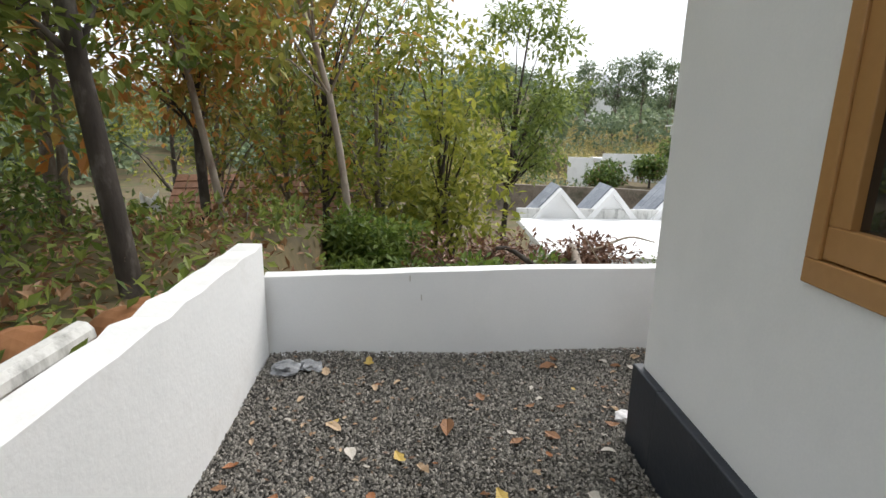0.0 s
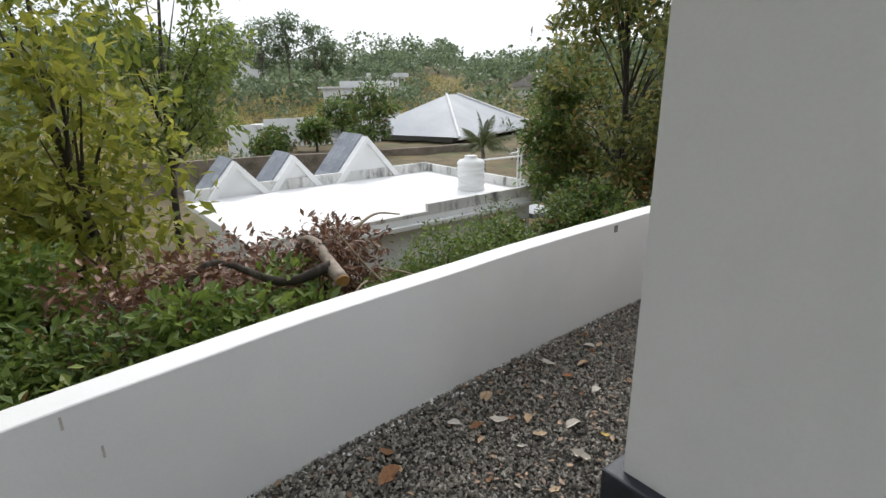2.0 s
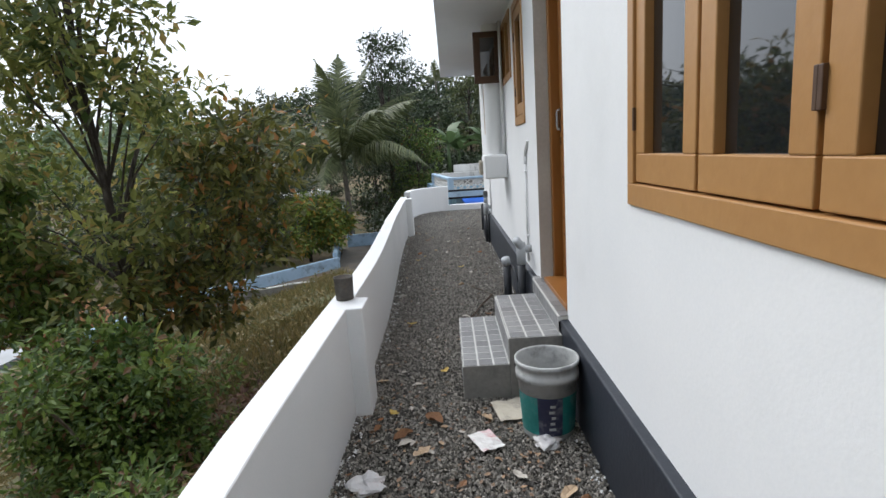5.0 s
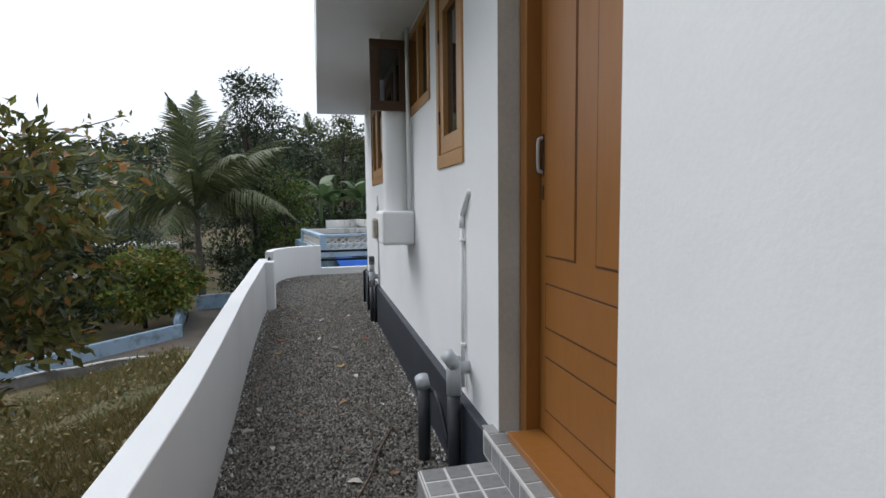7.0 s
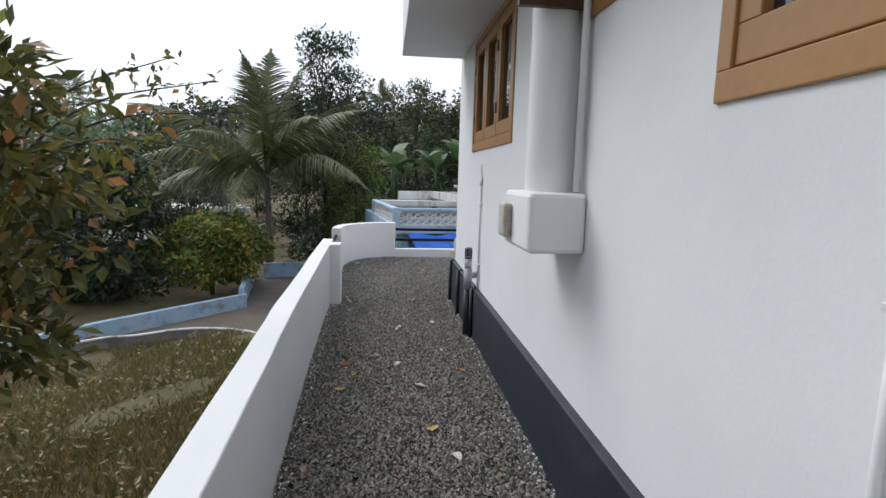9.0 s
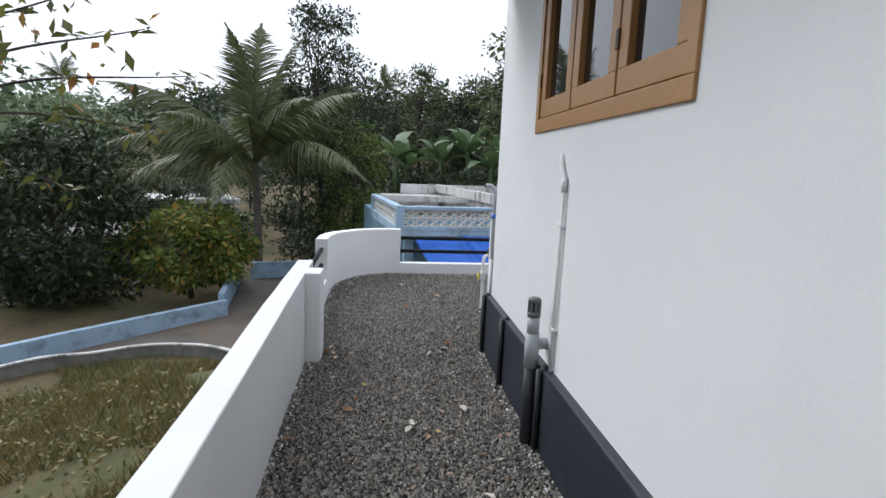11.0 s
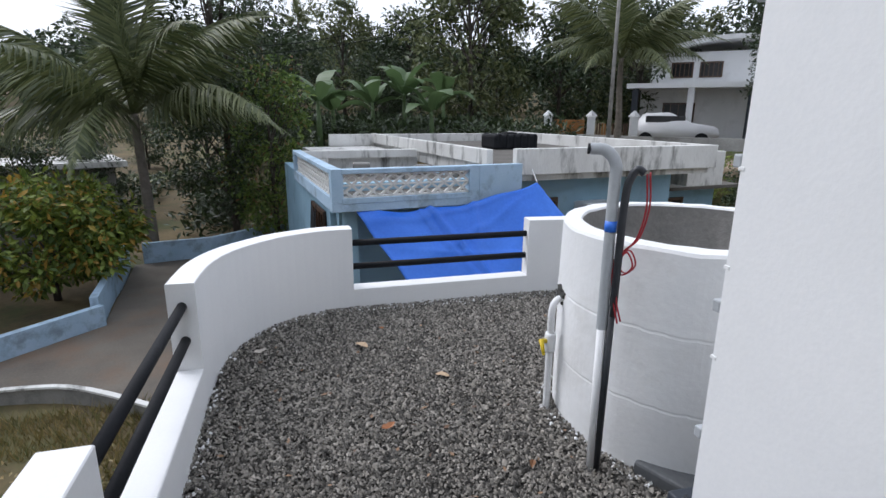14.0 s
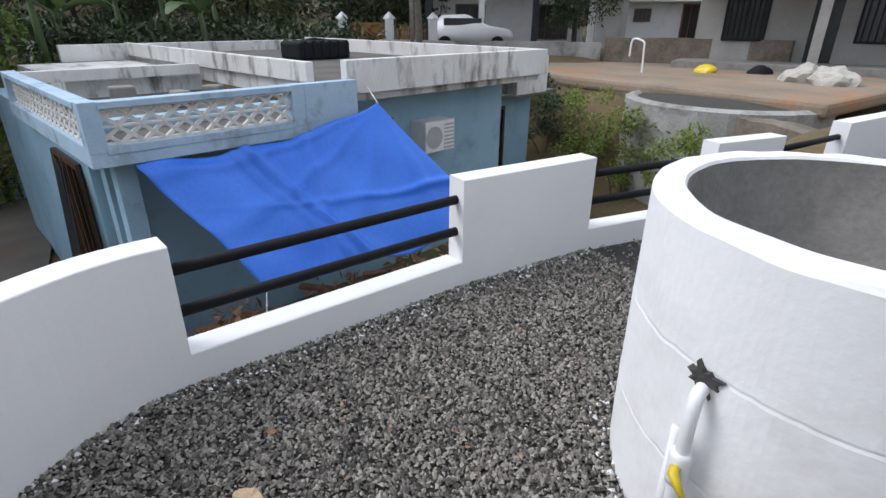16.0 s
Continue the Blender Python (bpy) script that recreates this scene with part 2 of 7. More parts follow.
LEAF_BANANA = leaf_material("banana_leaf_green", (0.05, 0.10, 0.035), (0.14, 0.21, 0.09), 0.3)
# haze of the far hills is mixed into this lighter leaf colour
LEAF_FAR = leaf_material("haze_lightened_far_foliage", (0.10, 0.15, 0.085), (0.25, 0.31, 0.17), 0.35)
LEAF_LIME = leaf_material("lime_and_olive_leaves", (0.13, 0.17, 0.025), (0.46, 0.45, 0.085), 0.55)
LEAF_STRAW = leaf_material("straw_coloured_hill_grass", (0.26, 0.26, 0.08), (0.58, 0.47, 0.20), 0.35)
DRY_LEAF = leaf_material("dry_fallen_leaf", (0.16, 0.07, 0.03), (0.42, 0.25, 0.13), 0.1)
GRASS = leaf_material("dry_and_green_grass", (0.075, 0.095, 0.025), (0.33, 0.24, 0.10), 0.2)
BARK_TWIG = surface("pale_dry_twig", (0.22, 0.17, 0.12), (0.40, 0.33, 0.25), 5, 0.9, 0.2)


def ground_material():
    m = surface("slope_soil_and_grass", (0.062, 0.050, 0.026), (0.17, 0.125, 0.058), 0.8, 0.95, 0.7, 9, spots=(0.055, 0.085, 0.024), spot_scale=0.3, spot_amount=0.9)
    return m


GROUND = ground_material()
PAPER_OLD = surface("yellowed_newspaper", (0.45, 0.41, 0.33), (0.60, 0.56, 0.47), 9, 0.85, 0.1, spots=(0.22, 0.19, 0.16), spot_scale=10, spot_amount=0.7)


def glass(name):
    m = bpy.data.materials.new(name)
    m.use_nodes = True
    b = m.node_tree.nodes["Principled BSDF"]
    b.inputs["Base Color"].default_value = (0.012, 0.014, 0.016, 1)
    b.inputs["Roughness"].default_value, b.inputs["IOR"].default_value = 0.03, 1.9
    return m


GLASS = glass("dark_tinted_window_glass")


# ---- building blocks ----
def to_object(name, bm, material, parent=None, label="", smooth=False):
    me = bpy.data.meshes.new(name)
    bm.to_mesh(me)
    bm.free()
    me.materials.append(material)
    if smooth:
        for f in me.polygons:
            f.use_smooth = True
    ob = new(name, me)
    ob.parent = parent
    return tagged(ob, label)


def part(name, bm, material, parent, label="", smooth=False):
    return to_object(name, bm, material, parent, label, smooth)


def thing(name, label, category, group="", at=(0, 0, 0), turn=0, kind=""):
    ob = new(name)
    ob.empty_display_size = 0.1
    ob.matrix_basis = pose(*at, 0, 0, turn)
    return tagged(ob, label, category, group, kind)


def box(x0, y0, z0, x1, y1, z1, bevel=0.0, bm=None):
    bm = bm or bmesh.new()
    made = bmesh.ops.create_cube(bm, size=1)["verts"]
    for v in made:
        v.co = Vector(((x0 + x1) / 2 + v.co.x * (x1 - x0), (y0 + y1) / 2 + v.co.y * (y1 - y0), (z0 + z1) / 2 + v.co.z * (z1 - z0)))
    if bevel:
        edges = list({e for v in made for e in v.link_edges})
        bmesh.ops.bevel(bm, geom=edges, offset=bevel, segments=2, affect="EDGES", profile=0.5)
    return bm


def tube(points, radii, seg=10, bm=None, caps=True):
    """A round tube along points, with a radius at each."""
    bm = bm or bmesh.new()
    pts = [Vector(p) for p in points]
    rs = radii if isinstance(radii, (list, tuple)) else [radii] * len(pts)
    rings, side = [], None
    for i, p in enumerate(pts):
        d = (pts[min(i + 1, len(pts) - 1)] - pts[max(i - 1, 0)]).normalized()
        side = d.orthogonal().normalized() if side is None else (side - d * side.dot(d)).normalized()
        up = d.cross(side)
        rings.append([bm.verts.new(p + rs[i] * (math.cos(a) * side + math.sin(a) * up)) for a in [2 * math.pi * j / seg for j in range(seg)]])
    for a, b in zip(rings, rings[1:]):
        for j in range(seg):
            bm.faces.new((a[j], a[(j + 1) % seg], b[(j + 1) % seg], b[j]))
    if caps:
        bm.faces.new(rings[0][::-1])
        bm.faces.new(rings[-1])
    return bm


def bend(points, steps=5):
    """Points of a smooth curve through the given ones."""
    p = [Vector(q) for q in points]
    p = [2 * p[0] - p[1]] + p + [2 * p[-1] - p[-2]]
    out = []
    for a, b, c, d in zip(p, p[1:], p[2:], p[3:]):
        for s in range(steps):
            t = s / steps
            out.append(0.5 * (2 * b + (c - a) * t + (2 * a - 5 * b + 4 * c - d) * t * t + (3 * b - a - 3 * c + d) * t ** 3))
    return out + [p[-2]]


def lathe(profile, seg=32, bm=None, centre=(0, 0)):
    bm = bm or bmesh.new()
    rings = [[bm.verts.new((centre[0] + r * math.cos(2 * math.pi * j / seg), centre[1] + r * math.sin(2 * math.pi * j / seg), z)) for j in range(seg)] for r, z in profile]
    for a, b in zip(rings, rings[1:]):
        for j in range(seg):
            bm.faces.new((a[j], a[(j + 1) % seg], b[(j + 1) % seg], b[j]))
    return bm


def strip_wall(line, thick, z0, z1, rough_top=0.0, steps=3, seed=1):
    """A free-standing wall whose inner face runs along line; its body lies to the left of the line's direction."""
    bm = bmesh.new()
    pts = bend([(x, y, 0) for x, y in line], steps) if steps > 1 else [Vector((x, y, 0)) for x, y in line]
    rows = []
    for i, p in enumerate(pts):
        d = (pts[min(i + 1, len(pts) - 1)] - pts[max(i - 1, 0)]).normalized()
        n = Vector((-d.y, d.x, 0))
        h = z1 + rough_top * noise.noise(Vector((p.x * 6 + seed, p.y * 6, 0)))
        w = thick + rough_top * noise.noise(Vector((p.x * 8 + seed, p.y * 8, 5)))
        e = 0.004
        q = p + n * w
        rows.append([bm.verts.new(v) for v in ((p.x, p.y, z0), (p.x, p.y, h - e), (p + n * e).to_tuple()[:2] + (h,), (q - n * e).to_tuple()[:2] + (h,), (q.x, q.y, h - e), (q.x, q.y, z0))])
    for a, b in zip(rows, rows[1:]):
        for j in range(5):
            bm.faces.new((a[j], a[j + 1], b[j + 1], b[j]))
    bm.faces.new(rows[0])
    bm.faces.new(rows[-1][::-1])
    bmesh.ops.recalc_face_normals(bm, faces=bm.faces)
    return bm


def mesh_object(name, verts, faces, material, parent=None):
    me = bpy.data.meshes.new(name)
    me.from_pydata([tuple(v) for v in verts], [], [tuple(f) for f in faces])
    me.materials.append(material)
    ob = new(name, me)
    ob.parent = parent
    return ob


# ---- the ground outside the plot ----
def smooth(a, b, v):
    t = np.clip((v - a) / (b - a), 0, 1)
    return t * t * (3 - 2 * t)


def ground_z(x, y):
    x, y = np.asarray(x, float), np.asarray(y, float)
    east = smooth(2.0, 7.0, x)
    d = np.maximum(y - 3.9, 0)
    z = -0.3 - 0.8 * east - (3.0 - 0.9 * east) * smooth(0.3, 8.5, d)
    z = z + smooth(9, 17, d) * -0.9 * (1 - smooth(12, 17, x))
    left = smooth(-1.1, -1.35, x) * (1 - smooth(6.0, 10, y))
    z = z * (1 - left) + 0.42 * left
    front = smooth(14.1, 14.6, x)
    low = -2.75 + np.maximum(2.5 * smooth(-7.5, -10, y) * smooth(16, 19, x), 2.8 * smooth(27.6, 31.5, x - 0.3 * y))
    low = low + 2.6 * smooth(-3, -6, y) * (1 - smooth(15, 18, x))
    z = z * (1 - front) + np.where(y < 6, low, np.minimum(low, -2.75 + 1.6 * smooth(33, 60, x))) * front
    plot = smooth(-1.2, -1.0, x) * smooth(14.3, 14.1, x) * smooth(4.0, 3.85, y)
    z = z * (1 - plot) + (-0.45) * plot
    r, ang = np.hypot(x - 5, y - 5), np.arctan2(y - 5, x - 5)
    hill = 5.0 + 4.0 * np.sin(2.2 * ang + 0.7) + 1.5 * np.sin(5 * ang)
    hill = np.where((ang > 0.9) & (ang < 1.9), hill + 4, hill)
    hill = hill - 8.0 * smooth(0.15, 0.42, ang) * (1 - smooth(1.3, 1.5, ang))
    z = z + smooth(42, 150, r) * (hill + 7) - smooth(160, 330, r) * 4
    return z + 0.06 * np.sin(1.7 * x + 0.5 * y) * np.sin(1.3 * y) * smooth(0.5, 3, np.abs(d) + np.abs(front))


def build_ground():
    u = np.linspace(-1, 1, 260)
    gx, gy = 6 + 24 * u + 480 * u ** 5, 5 + 20 * u + 480 * u ** 5
    xx, yy = np.meshgrid(gx, gy)
    verts = np.stack([xx, yy, ground_z(xx, yy)], -1).reshape(-1, 3)
    n = len(u)
    i = np.arange(n * n).reshape(n, n)
    faces = np.stack([i[:-1, :-1], i[:-1, 1:], i[1:, 1:], i[1:, :-1]], -1).reshape(-1, 4)
    ob = mesh_object("ground", verts, faces, GROUND)
    for f in ob.data.polygons:
        f.use_smooth = True
    return tagged(ob, "sloping ground of dry grass and brown soil", "ground", kind="structure")


build_ground()


def yard_line(x):
    """The inner face of the long boundary wall."""
    return np.interp(x, [-1.0, -0.15, 0.6, 1.5, 2.4, 3.2, 5.4, 6.3, 7.5, 8.4, 9.6, 11.4, 12.9, 13.5], [3.30, 3.43, 3.54, 3.62, 3.67, 3.69, 3.68, 3.70, 3.755, 3.80, 3.84, 3.90, 3.93, 3.9])


def gravel_z(x, y):
    z = 0.012 * np.sin(x * 1.3 + 1) * np.sin(y * 1.9) + 0.055 * smooth(12.6, 13.9, x) + 0.09 * smooth(0.6, -0.9, x) * smooth(2.2, 3.3, y)
    return z + 0.022 - 0.05 * np.exp(-((x - 11.2) / 0.9) ** 2)


def build_gravel():
    xs, ys = np.linspace(-1.1, 14.08, 240), np.linspace(-12, 4.0, 220)
    rng = np.random.default_rng(3)
    xx, yy = np.meshgrid(xs, ys)
    zz = gravel_z(xx, yy) - 0.012 + 0.003 * rng.standard_normal(xx.shape)
    zz = np.where((xx > 1.2) & (xx < 11.3) & (yy < 2.4), -0.2, zz)
    verts = np.stack([xx, yy, zz], -1).reshape(-1, 3)
    i = np.arange(xx.size).reshape(xx.shape)
    faces = np.stack([i[:-1, :-1], i[:-1, 1:], i[1:, 1:], i[1:, :-1]], -1).reshape(-1, 4)
    bed = mesh_object("gravel_bed", verts, faces, GRAVEL_BED)
    tagged(bed, "grey gravel yard round the white house", "gravel", kind="structure")
    count = 470000
    px, py = rng.uniform(-0.96, 14.03, count), rng.uniform(0.9, 3.95, count)
    py = np.where(rng.uniform(0, 1, count) < 0.05, rng.uniform(-1.2, 1.0, count), py)
    keep = (py < yard_line(px)) & ~((px > 1.13) & (px < 11.42) & (py < 2.5)) & (np.hypot(px - 12.4, py - 1.68) > 0.6)
    keep &= (px < 13.3) | (np.hypot(px - 13.1, py - 3.1) < 0.87) | (py < 3.1)
    px, py = px[keep], py[keep]
    n = len(px)
    size = 0.0058 + 0.0072 * rng.uniform(0, 1, n) ** 2
    base = np.array([(1, 0, -0.2), (0, 1, -0.2), (-1, 0, -0.2), (0, -1, -0.2), (0, 0, 0.75)], float)
    shape = base[None] * rng.uniform(0.6, 1.3, (n, 5, 1)) + rng.uniform(-0.3, 0.3, (n, 5, 3)) * np.array([1, 1, 0.9])
    a = rng.uniform(0, 2 * np.pi, n)
    c, d = np.cos(a)[:, None], np.sin(a)[:, None]
    flat = np.stack([shape[..., 0] * c - shape[..., 1] * d, shape[..., 0] * d + shape[..., 1] * c, shape[..., 2]], -1)
    tilt = rng.uniform(-0.7, 0.7, (n, 2))
    flat[..., 2] += flat[..., 0] * tilt[:, :1] + flat[..., 1] * tilt[:, 1:]
    verts = flat * size[:, None, None] + np.stack([px, py, gravel_z(px, py) + rng.uniform(-0.004, 0.006, n)], -1)[:, None]
    tri = np.array([(0, 1, 4), (1, 2, 4), (2, 3, 4), (3, 0, 4)])
    faces = (tri[None] + 5 * np.arange(n)[:, None, None]).reshape(-1, 3)
    ob = mesh_object("gravel_stones", verts.reshape(-1, 3), faces, STONE)
    ob.data.materials.append(PAINT_ROUGH)
    edge = ((yard_line(px) - py < 0.07) | (np.hypot(px - 12.4, py - 1.68) < 0.68) | ((px > 13.2) & (np.hypot(px - 13.1, py - 3.1) > 0.79) & (py > 3.1)) | ((px > 13.86) & (py < 3.1)) | ((py < 2.57) & (px > 1.2) & (px < 11.45))) & (rng.uniform(0, 1, n) < 0.10)
    ob.data.polygons.foreach_set("material_index", np.repeat(edge.astype(np.int32), 4))
    tagged(ob, "loose crushed grey stones covering the yard", "gravel", kind="stuff")


build_gravel()

# ---- the white house ----
X0, X1, YF, PT = 1.18, 11.38, 2.46, 0.45
HEAD = 2.62


def wall_with_holes(name, axis, fixed, thick, lo, hi, z0, z1, holes, material, parent):
    """A wall across a to b with rectangular openings (a0, a1, z0, z1); axis 'x' runs along x, its outer face at fixed."""
    bm = bmesh.new()
    cuts_a = sorted({lo, hi, *[h[0] for h in holes], *[h[1] for h in holes]})
    cuts_z = sorted({z0, z1, *[h[2] for h in holes], *[h[3] for h in holes]})
    solid = lambda a, z: lo < a < hi and z0 < z < z1 and not any(h[0] < a < h[1] and h[2] < z < h[3] for h in holes)
    def vert(a, d, z):
        return bm.verts.new((a, fixed + d, z) if axis == "x" else (fixed + d, a, z))
    mid = lambda s, i: (s[i] + s[i + 1]) / 2
    for i in range(len(cuts_a) - 1):
        for j in range(len(cuts_z) - 1):
            a, z = mid(cuts_a, i), mid(cuts_z, j)
            if not solid(a, z):
                continue
            a0, a1, b0, b1 = cuts_a[i], cuts_a[i + 1], cuts_z[j], cuts_z[j + 1]
            for d in (0, thick):
                bm.faces.new([vert(a0, d, b0), vert(a1, d, b0), vert(a1, d, b1), vert(a0, d, b1)])
            near = lambda s, k: mid(s, k) if 0 <= k < len(s) - 1 else 1e9
            for aa, other in ((a0, near(cuts_a, i - 1)), (a1, near(cuts_a, i + 1))):
                if not solid(other, z):
                    bm.faces.new([vert(aa, 0, b0), vert(aa, thick, b0), vert(aa, thick, b1), vert(aa, 0, b1)])
            for zz, other in ((b0, near(cuts_z, j - 1)), (b1, near(cuts_z, j + 1))):
                if not solid(a, other):
                    bm.faces.new([vert(a0, 0, zz), vert(a1, 0, zz), vert(a1, thick, zz), vert(a0, thick, zz)])
    bmesh.ops.remove_doubles(bm, verts=bm.verts, dist=1e-4)
    bmesh.ops.recalc_face_normals(bm, faces=bm.faces)
    return part(name, bm, material, parent)


W1 = (0.02, 1.49, 1.21, HEAD)
W2 = (2.19, 3.62, 1.215, HEAD)
W3 = (6.03, 6.58, 1.62, HEAD)
W3B = (6.79, 7.50, 2.07, 2.66)
W4 = (8.765, 10.37, 1.66, 2.66)
DOOR = (4.67, 5.545, 0.47, HEAD)
tagged(wall_with_holes("wall_north", "x", YF, -0.2, X0, X1, PT, 3.4, [W2, W3, W3B, W4, DOOR], PAINT, None), "white painted house wall with windows and a door", "wall", kind="structure")
tagged(wall_with_holes("wall_west", "y", X0, 0.2, -11.8, YF - 0.2, PT, 3.4, [(W1[0], W1[1], W1[2], W1[3])], PAINT, None), "white painted end wall of the house", "wall", kind="structure")
for nm, (a, b, c, d) in (("wall_south", (X0, -12, X1, -11.8)), ("wall_east", (X1 - 0.2, -11.8, X1, YF - 0.2))):
    tagged(part(nm, box(a, b, PT, c, d, 3.4), PAINT, None), "white painted house wall", "wall", kind="structure")
tagged(part("ceiling", box(X0 - 0.02, -12.0, 3.4, X1 + 0.02, YF + 0.02, 3.55), CEMENT_LIGHT, None), "flat concrete roof slab of the house", "roof", kind="structure")
tagged(part("floor", box(X0 + 0.2, -11.8, PT - 0.12, X1 - 0.2, YF - 0.2, PT), CEMENT, None), "bare cement floor inside the house", "floor", kind="structure")
# plinth in two arms with its rounded ledge
bm = box(X0 - 0.04, YF - 0.25, -0.2, X1 + 0.04, YF + 0.045, PT, 0.008)
box(X0 - 0.045, -12, -0.2, X0 + 0.2, YF - 0.25, PT, 0.008, bm)
box(X1 - 0.2, -12, -0.2, X1 + 0.04, YF - 0.25, PT, 0.008, bm)
tagged(part("baseboard", bm, PLINTH, None), "dark blue-black painted plinth of the house", "plinth", kind="structure")
# sunshade slab over the windows
bm = box(5.9, YF + 0.0, 2.70, X1 - 0.15, 3.13, 2.82, 0.006)
box(5.9, 3.05, 2.82, X1 - 0.15, 3.13, 3.6, 0.006, bm)
tagged(part("sunshade", bm, PAINT, None), "white concrete sunshade projecting over the side windows", "sunshade", kind="structure")


def casement(name, opening, axis, panes, label, wood=WOOD_W, depth=0.0, top_open=False):
    """A fixed frame with side-hung glazed shutters, filling an opening."""
    a0, a1, z0, z1 = opening
    face = YF if axis == "x" else X0
    sgn = 1 if axis == "x" else -1
    win = tagged(new(name), label, "window", kind="structure")
    fr, mull, sill = 0.055, 0.05, 0.075
    def slab(b0, b1, c0, c1, d0, d1, bevel=0.0, bm=None):
        lo, hi = sorted((face + sgn * d0, face + sgn * d1))
        return box(b0, lo, c0, b1, hi, c1, bevel, bm) if axis == "x" else box(lo, b0, c0, hi, b1, c1, bevel, bm)
    part("sill", slab(a0, a1, z0, z0 + sill, -0.08, 0.012, 0.004), wood, win)
    part("head", slab(a0, a1, z1 - fr, z1, -0.08, 0.012, 0.004), wood, win)
    for e in (a0, a1 - fr):
        part("jamb", slab(e, e + fr, z0 + sill, z1 - fr, -0.08, 0.012, 0.004), wood, win)
    w = (a1 - a0 - 2 * fr - (panes - 1) * 0.012) / panes
    for i in range(panes):
        b0 = a0 + fr + 0.004 + i * (w + 0.012)
        b1 = b0 + w - 0.004
        sh = part("shutter", slab(b0, b1, z0 + sill + 0.006, z0 + sill + 0.10, -0.045, 0.002, 0.004), wood, win)
        bm = slab(b0, b1, z1 - fr - 0.09, z1 - fr - 0.006, -0.045, 0.002, 0.004)
        slab(b0, b0 + 0.075, z0 + sill + 0.10, z1 - fr - 0.09, -0.045, 0.002, 0.004, bm)
        slab(b1 - 0.075, b1, z0 + sill + 0.10, z1 - fr - 0.09, -0.045, 0.002, 0.004, bm)
        part("shutter_frame", bm, wood, sh)
        pane = part("pane", slab(b0 + 0.07, b1 - 0.07, z0 + sill + 0.095, z1 - fr - 0.085, -0.033, -0.027), GLASS, sh)
        pane.visible_shadow = False
        for hz in (z0 + 0.25, z1 - 0.3):
            e = b1 - 0.004 if i % 2 == (0 if axis == "x" else 1) else b0 - 0.008
            part("hinge", slab(e, e + 0.012, hz, hz + 0.075, 0.0, 0.012, 0.002), WOOD_DARK, sh)
    # dark panel across the opening, in place of an unlit room
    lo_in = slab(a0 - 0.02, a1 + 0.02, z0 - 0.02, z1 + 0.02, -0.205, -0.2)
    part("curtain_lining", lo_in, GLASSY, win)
    return win


casement("window_1", W1, "y", 3, "honey brown wooden three-shutter window in the end wall")
casement("window_2", W2, "x", 3, "honey brown wooden three-shutter window, dark glass, beside the door")
casement("window_3", W3, "x", 1, "narrow honey brown single-shutter window beside the door")
casement("window_5", W4, "x", 3, "honey brown wooden three-shutter window near the house corner")

# high ventilator window with one shutter swung open
win = tagged(new("window_4"), "small high brown window with a dark shutter standing open", "window", kind="structure")
a0, a1, z0, z1 = W3B
part("sill", box(a0, YF - 0.08, z0, a1, YF + 0.012, z0 + 0.06, 0.004), WOOD_W, win)
part("head", box(a0, YF - 0.08, z1 - 0.05, a1, YF + 0.012, z1, 0.004), WOOD_W, win)
for e in (a0, (a0 + a1) / 2 - 0.025, a1 - 0.05):
    part("jamb", box(e, YF - 0.08, z0 + 0.06, e + 0.05, YF + 0.012, z1 - 0.05, 0.004), WOOD_W, win)
part("pane", box(a0 + 0.05, YF - 0.03, z0 + 0.06, (a0 + a1) / 2 - 0.025, YF - 0.024, z1 - 0.05), GLASS, win)
# dark panel in place of the unlit room
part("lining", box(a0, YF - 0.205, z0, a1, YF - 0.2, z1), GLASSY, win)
sh = part("open_shutter", box(a1 - 0.03, YF + 0.014, z0 + 0.04, a1 + 0.005, YF + 0.30, z0 + 0.11, 0.003), WOOD_DARK, win)
bm = box(a1 - 0.03, YF + 0.014, z0 + 0.11, a1 + 0.005, YF + 0.085, z1 - 0.1, 0.003)
box(a1 - 0.03, YF + 0.23, z0 + 0.11, a1 + 0.005, YF + 0.30, z1 - 0.1, 0.003, bm)
box(a1 - 0.03, YF + 0.014, z1 - 0.1, a1 + 0.005, YF + 0.30, z1 - 0.04, 0.003, bm)
part("shutter_frame", bm, WOOD_DARK, sh)
part("pane", box(a1 - 0.016, YF + 0.08, z0 + 0.105, a1 - 0.01, YF + 0.235, z1 - 0.095), GLASS, sh)

# door, set back in a grey reveal
door = tagged(new("door_1"), "closed golden brown panelled door set back in the wall", "door", kind="structure")
dx0, dx1, dz0, dz1 = DOOR
DY = YF - 0.09
for e in (dx0 + 0.001, dx1 - 0.004):
    part("reveal", box(e, DY, dz0, e + 0.003, YF - 0.001, dz1), REVEAL, door, "grey reveal")
for e in (dx0 + 0.004, dx1 - 0.074):
    part("jamb", box(e, DY - 0.11, dz0, e + 0.07, DY, dz1 - 0.075, 0.005), WOOD, door)
part("head", box(dx0 + 0.004, DY - 0.11, dz1 - 0.075, dx1 - 0.004, DY, dz1 - 0.002, 0.005), WOOD, door)
part("threshold", box(dx0 + 0.074, DY - 0.11, dz0, dx1 - 0.074, YF - 0.01, dz0 + 0.035, 0.005), WOOD, door)
l0, l1, lz0, lz1, LY = dx0 + 0.078, dx1 - 0.078, dz0 + 0.04, dz1 - 0.08, DY - 0.06
leaf = part("door_leaf", box(l0, LY - 0.035, lz0, l1, LY, lz1, 0.003), WOOD, door)
mid = (l0 + l1) / 2
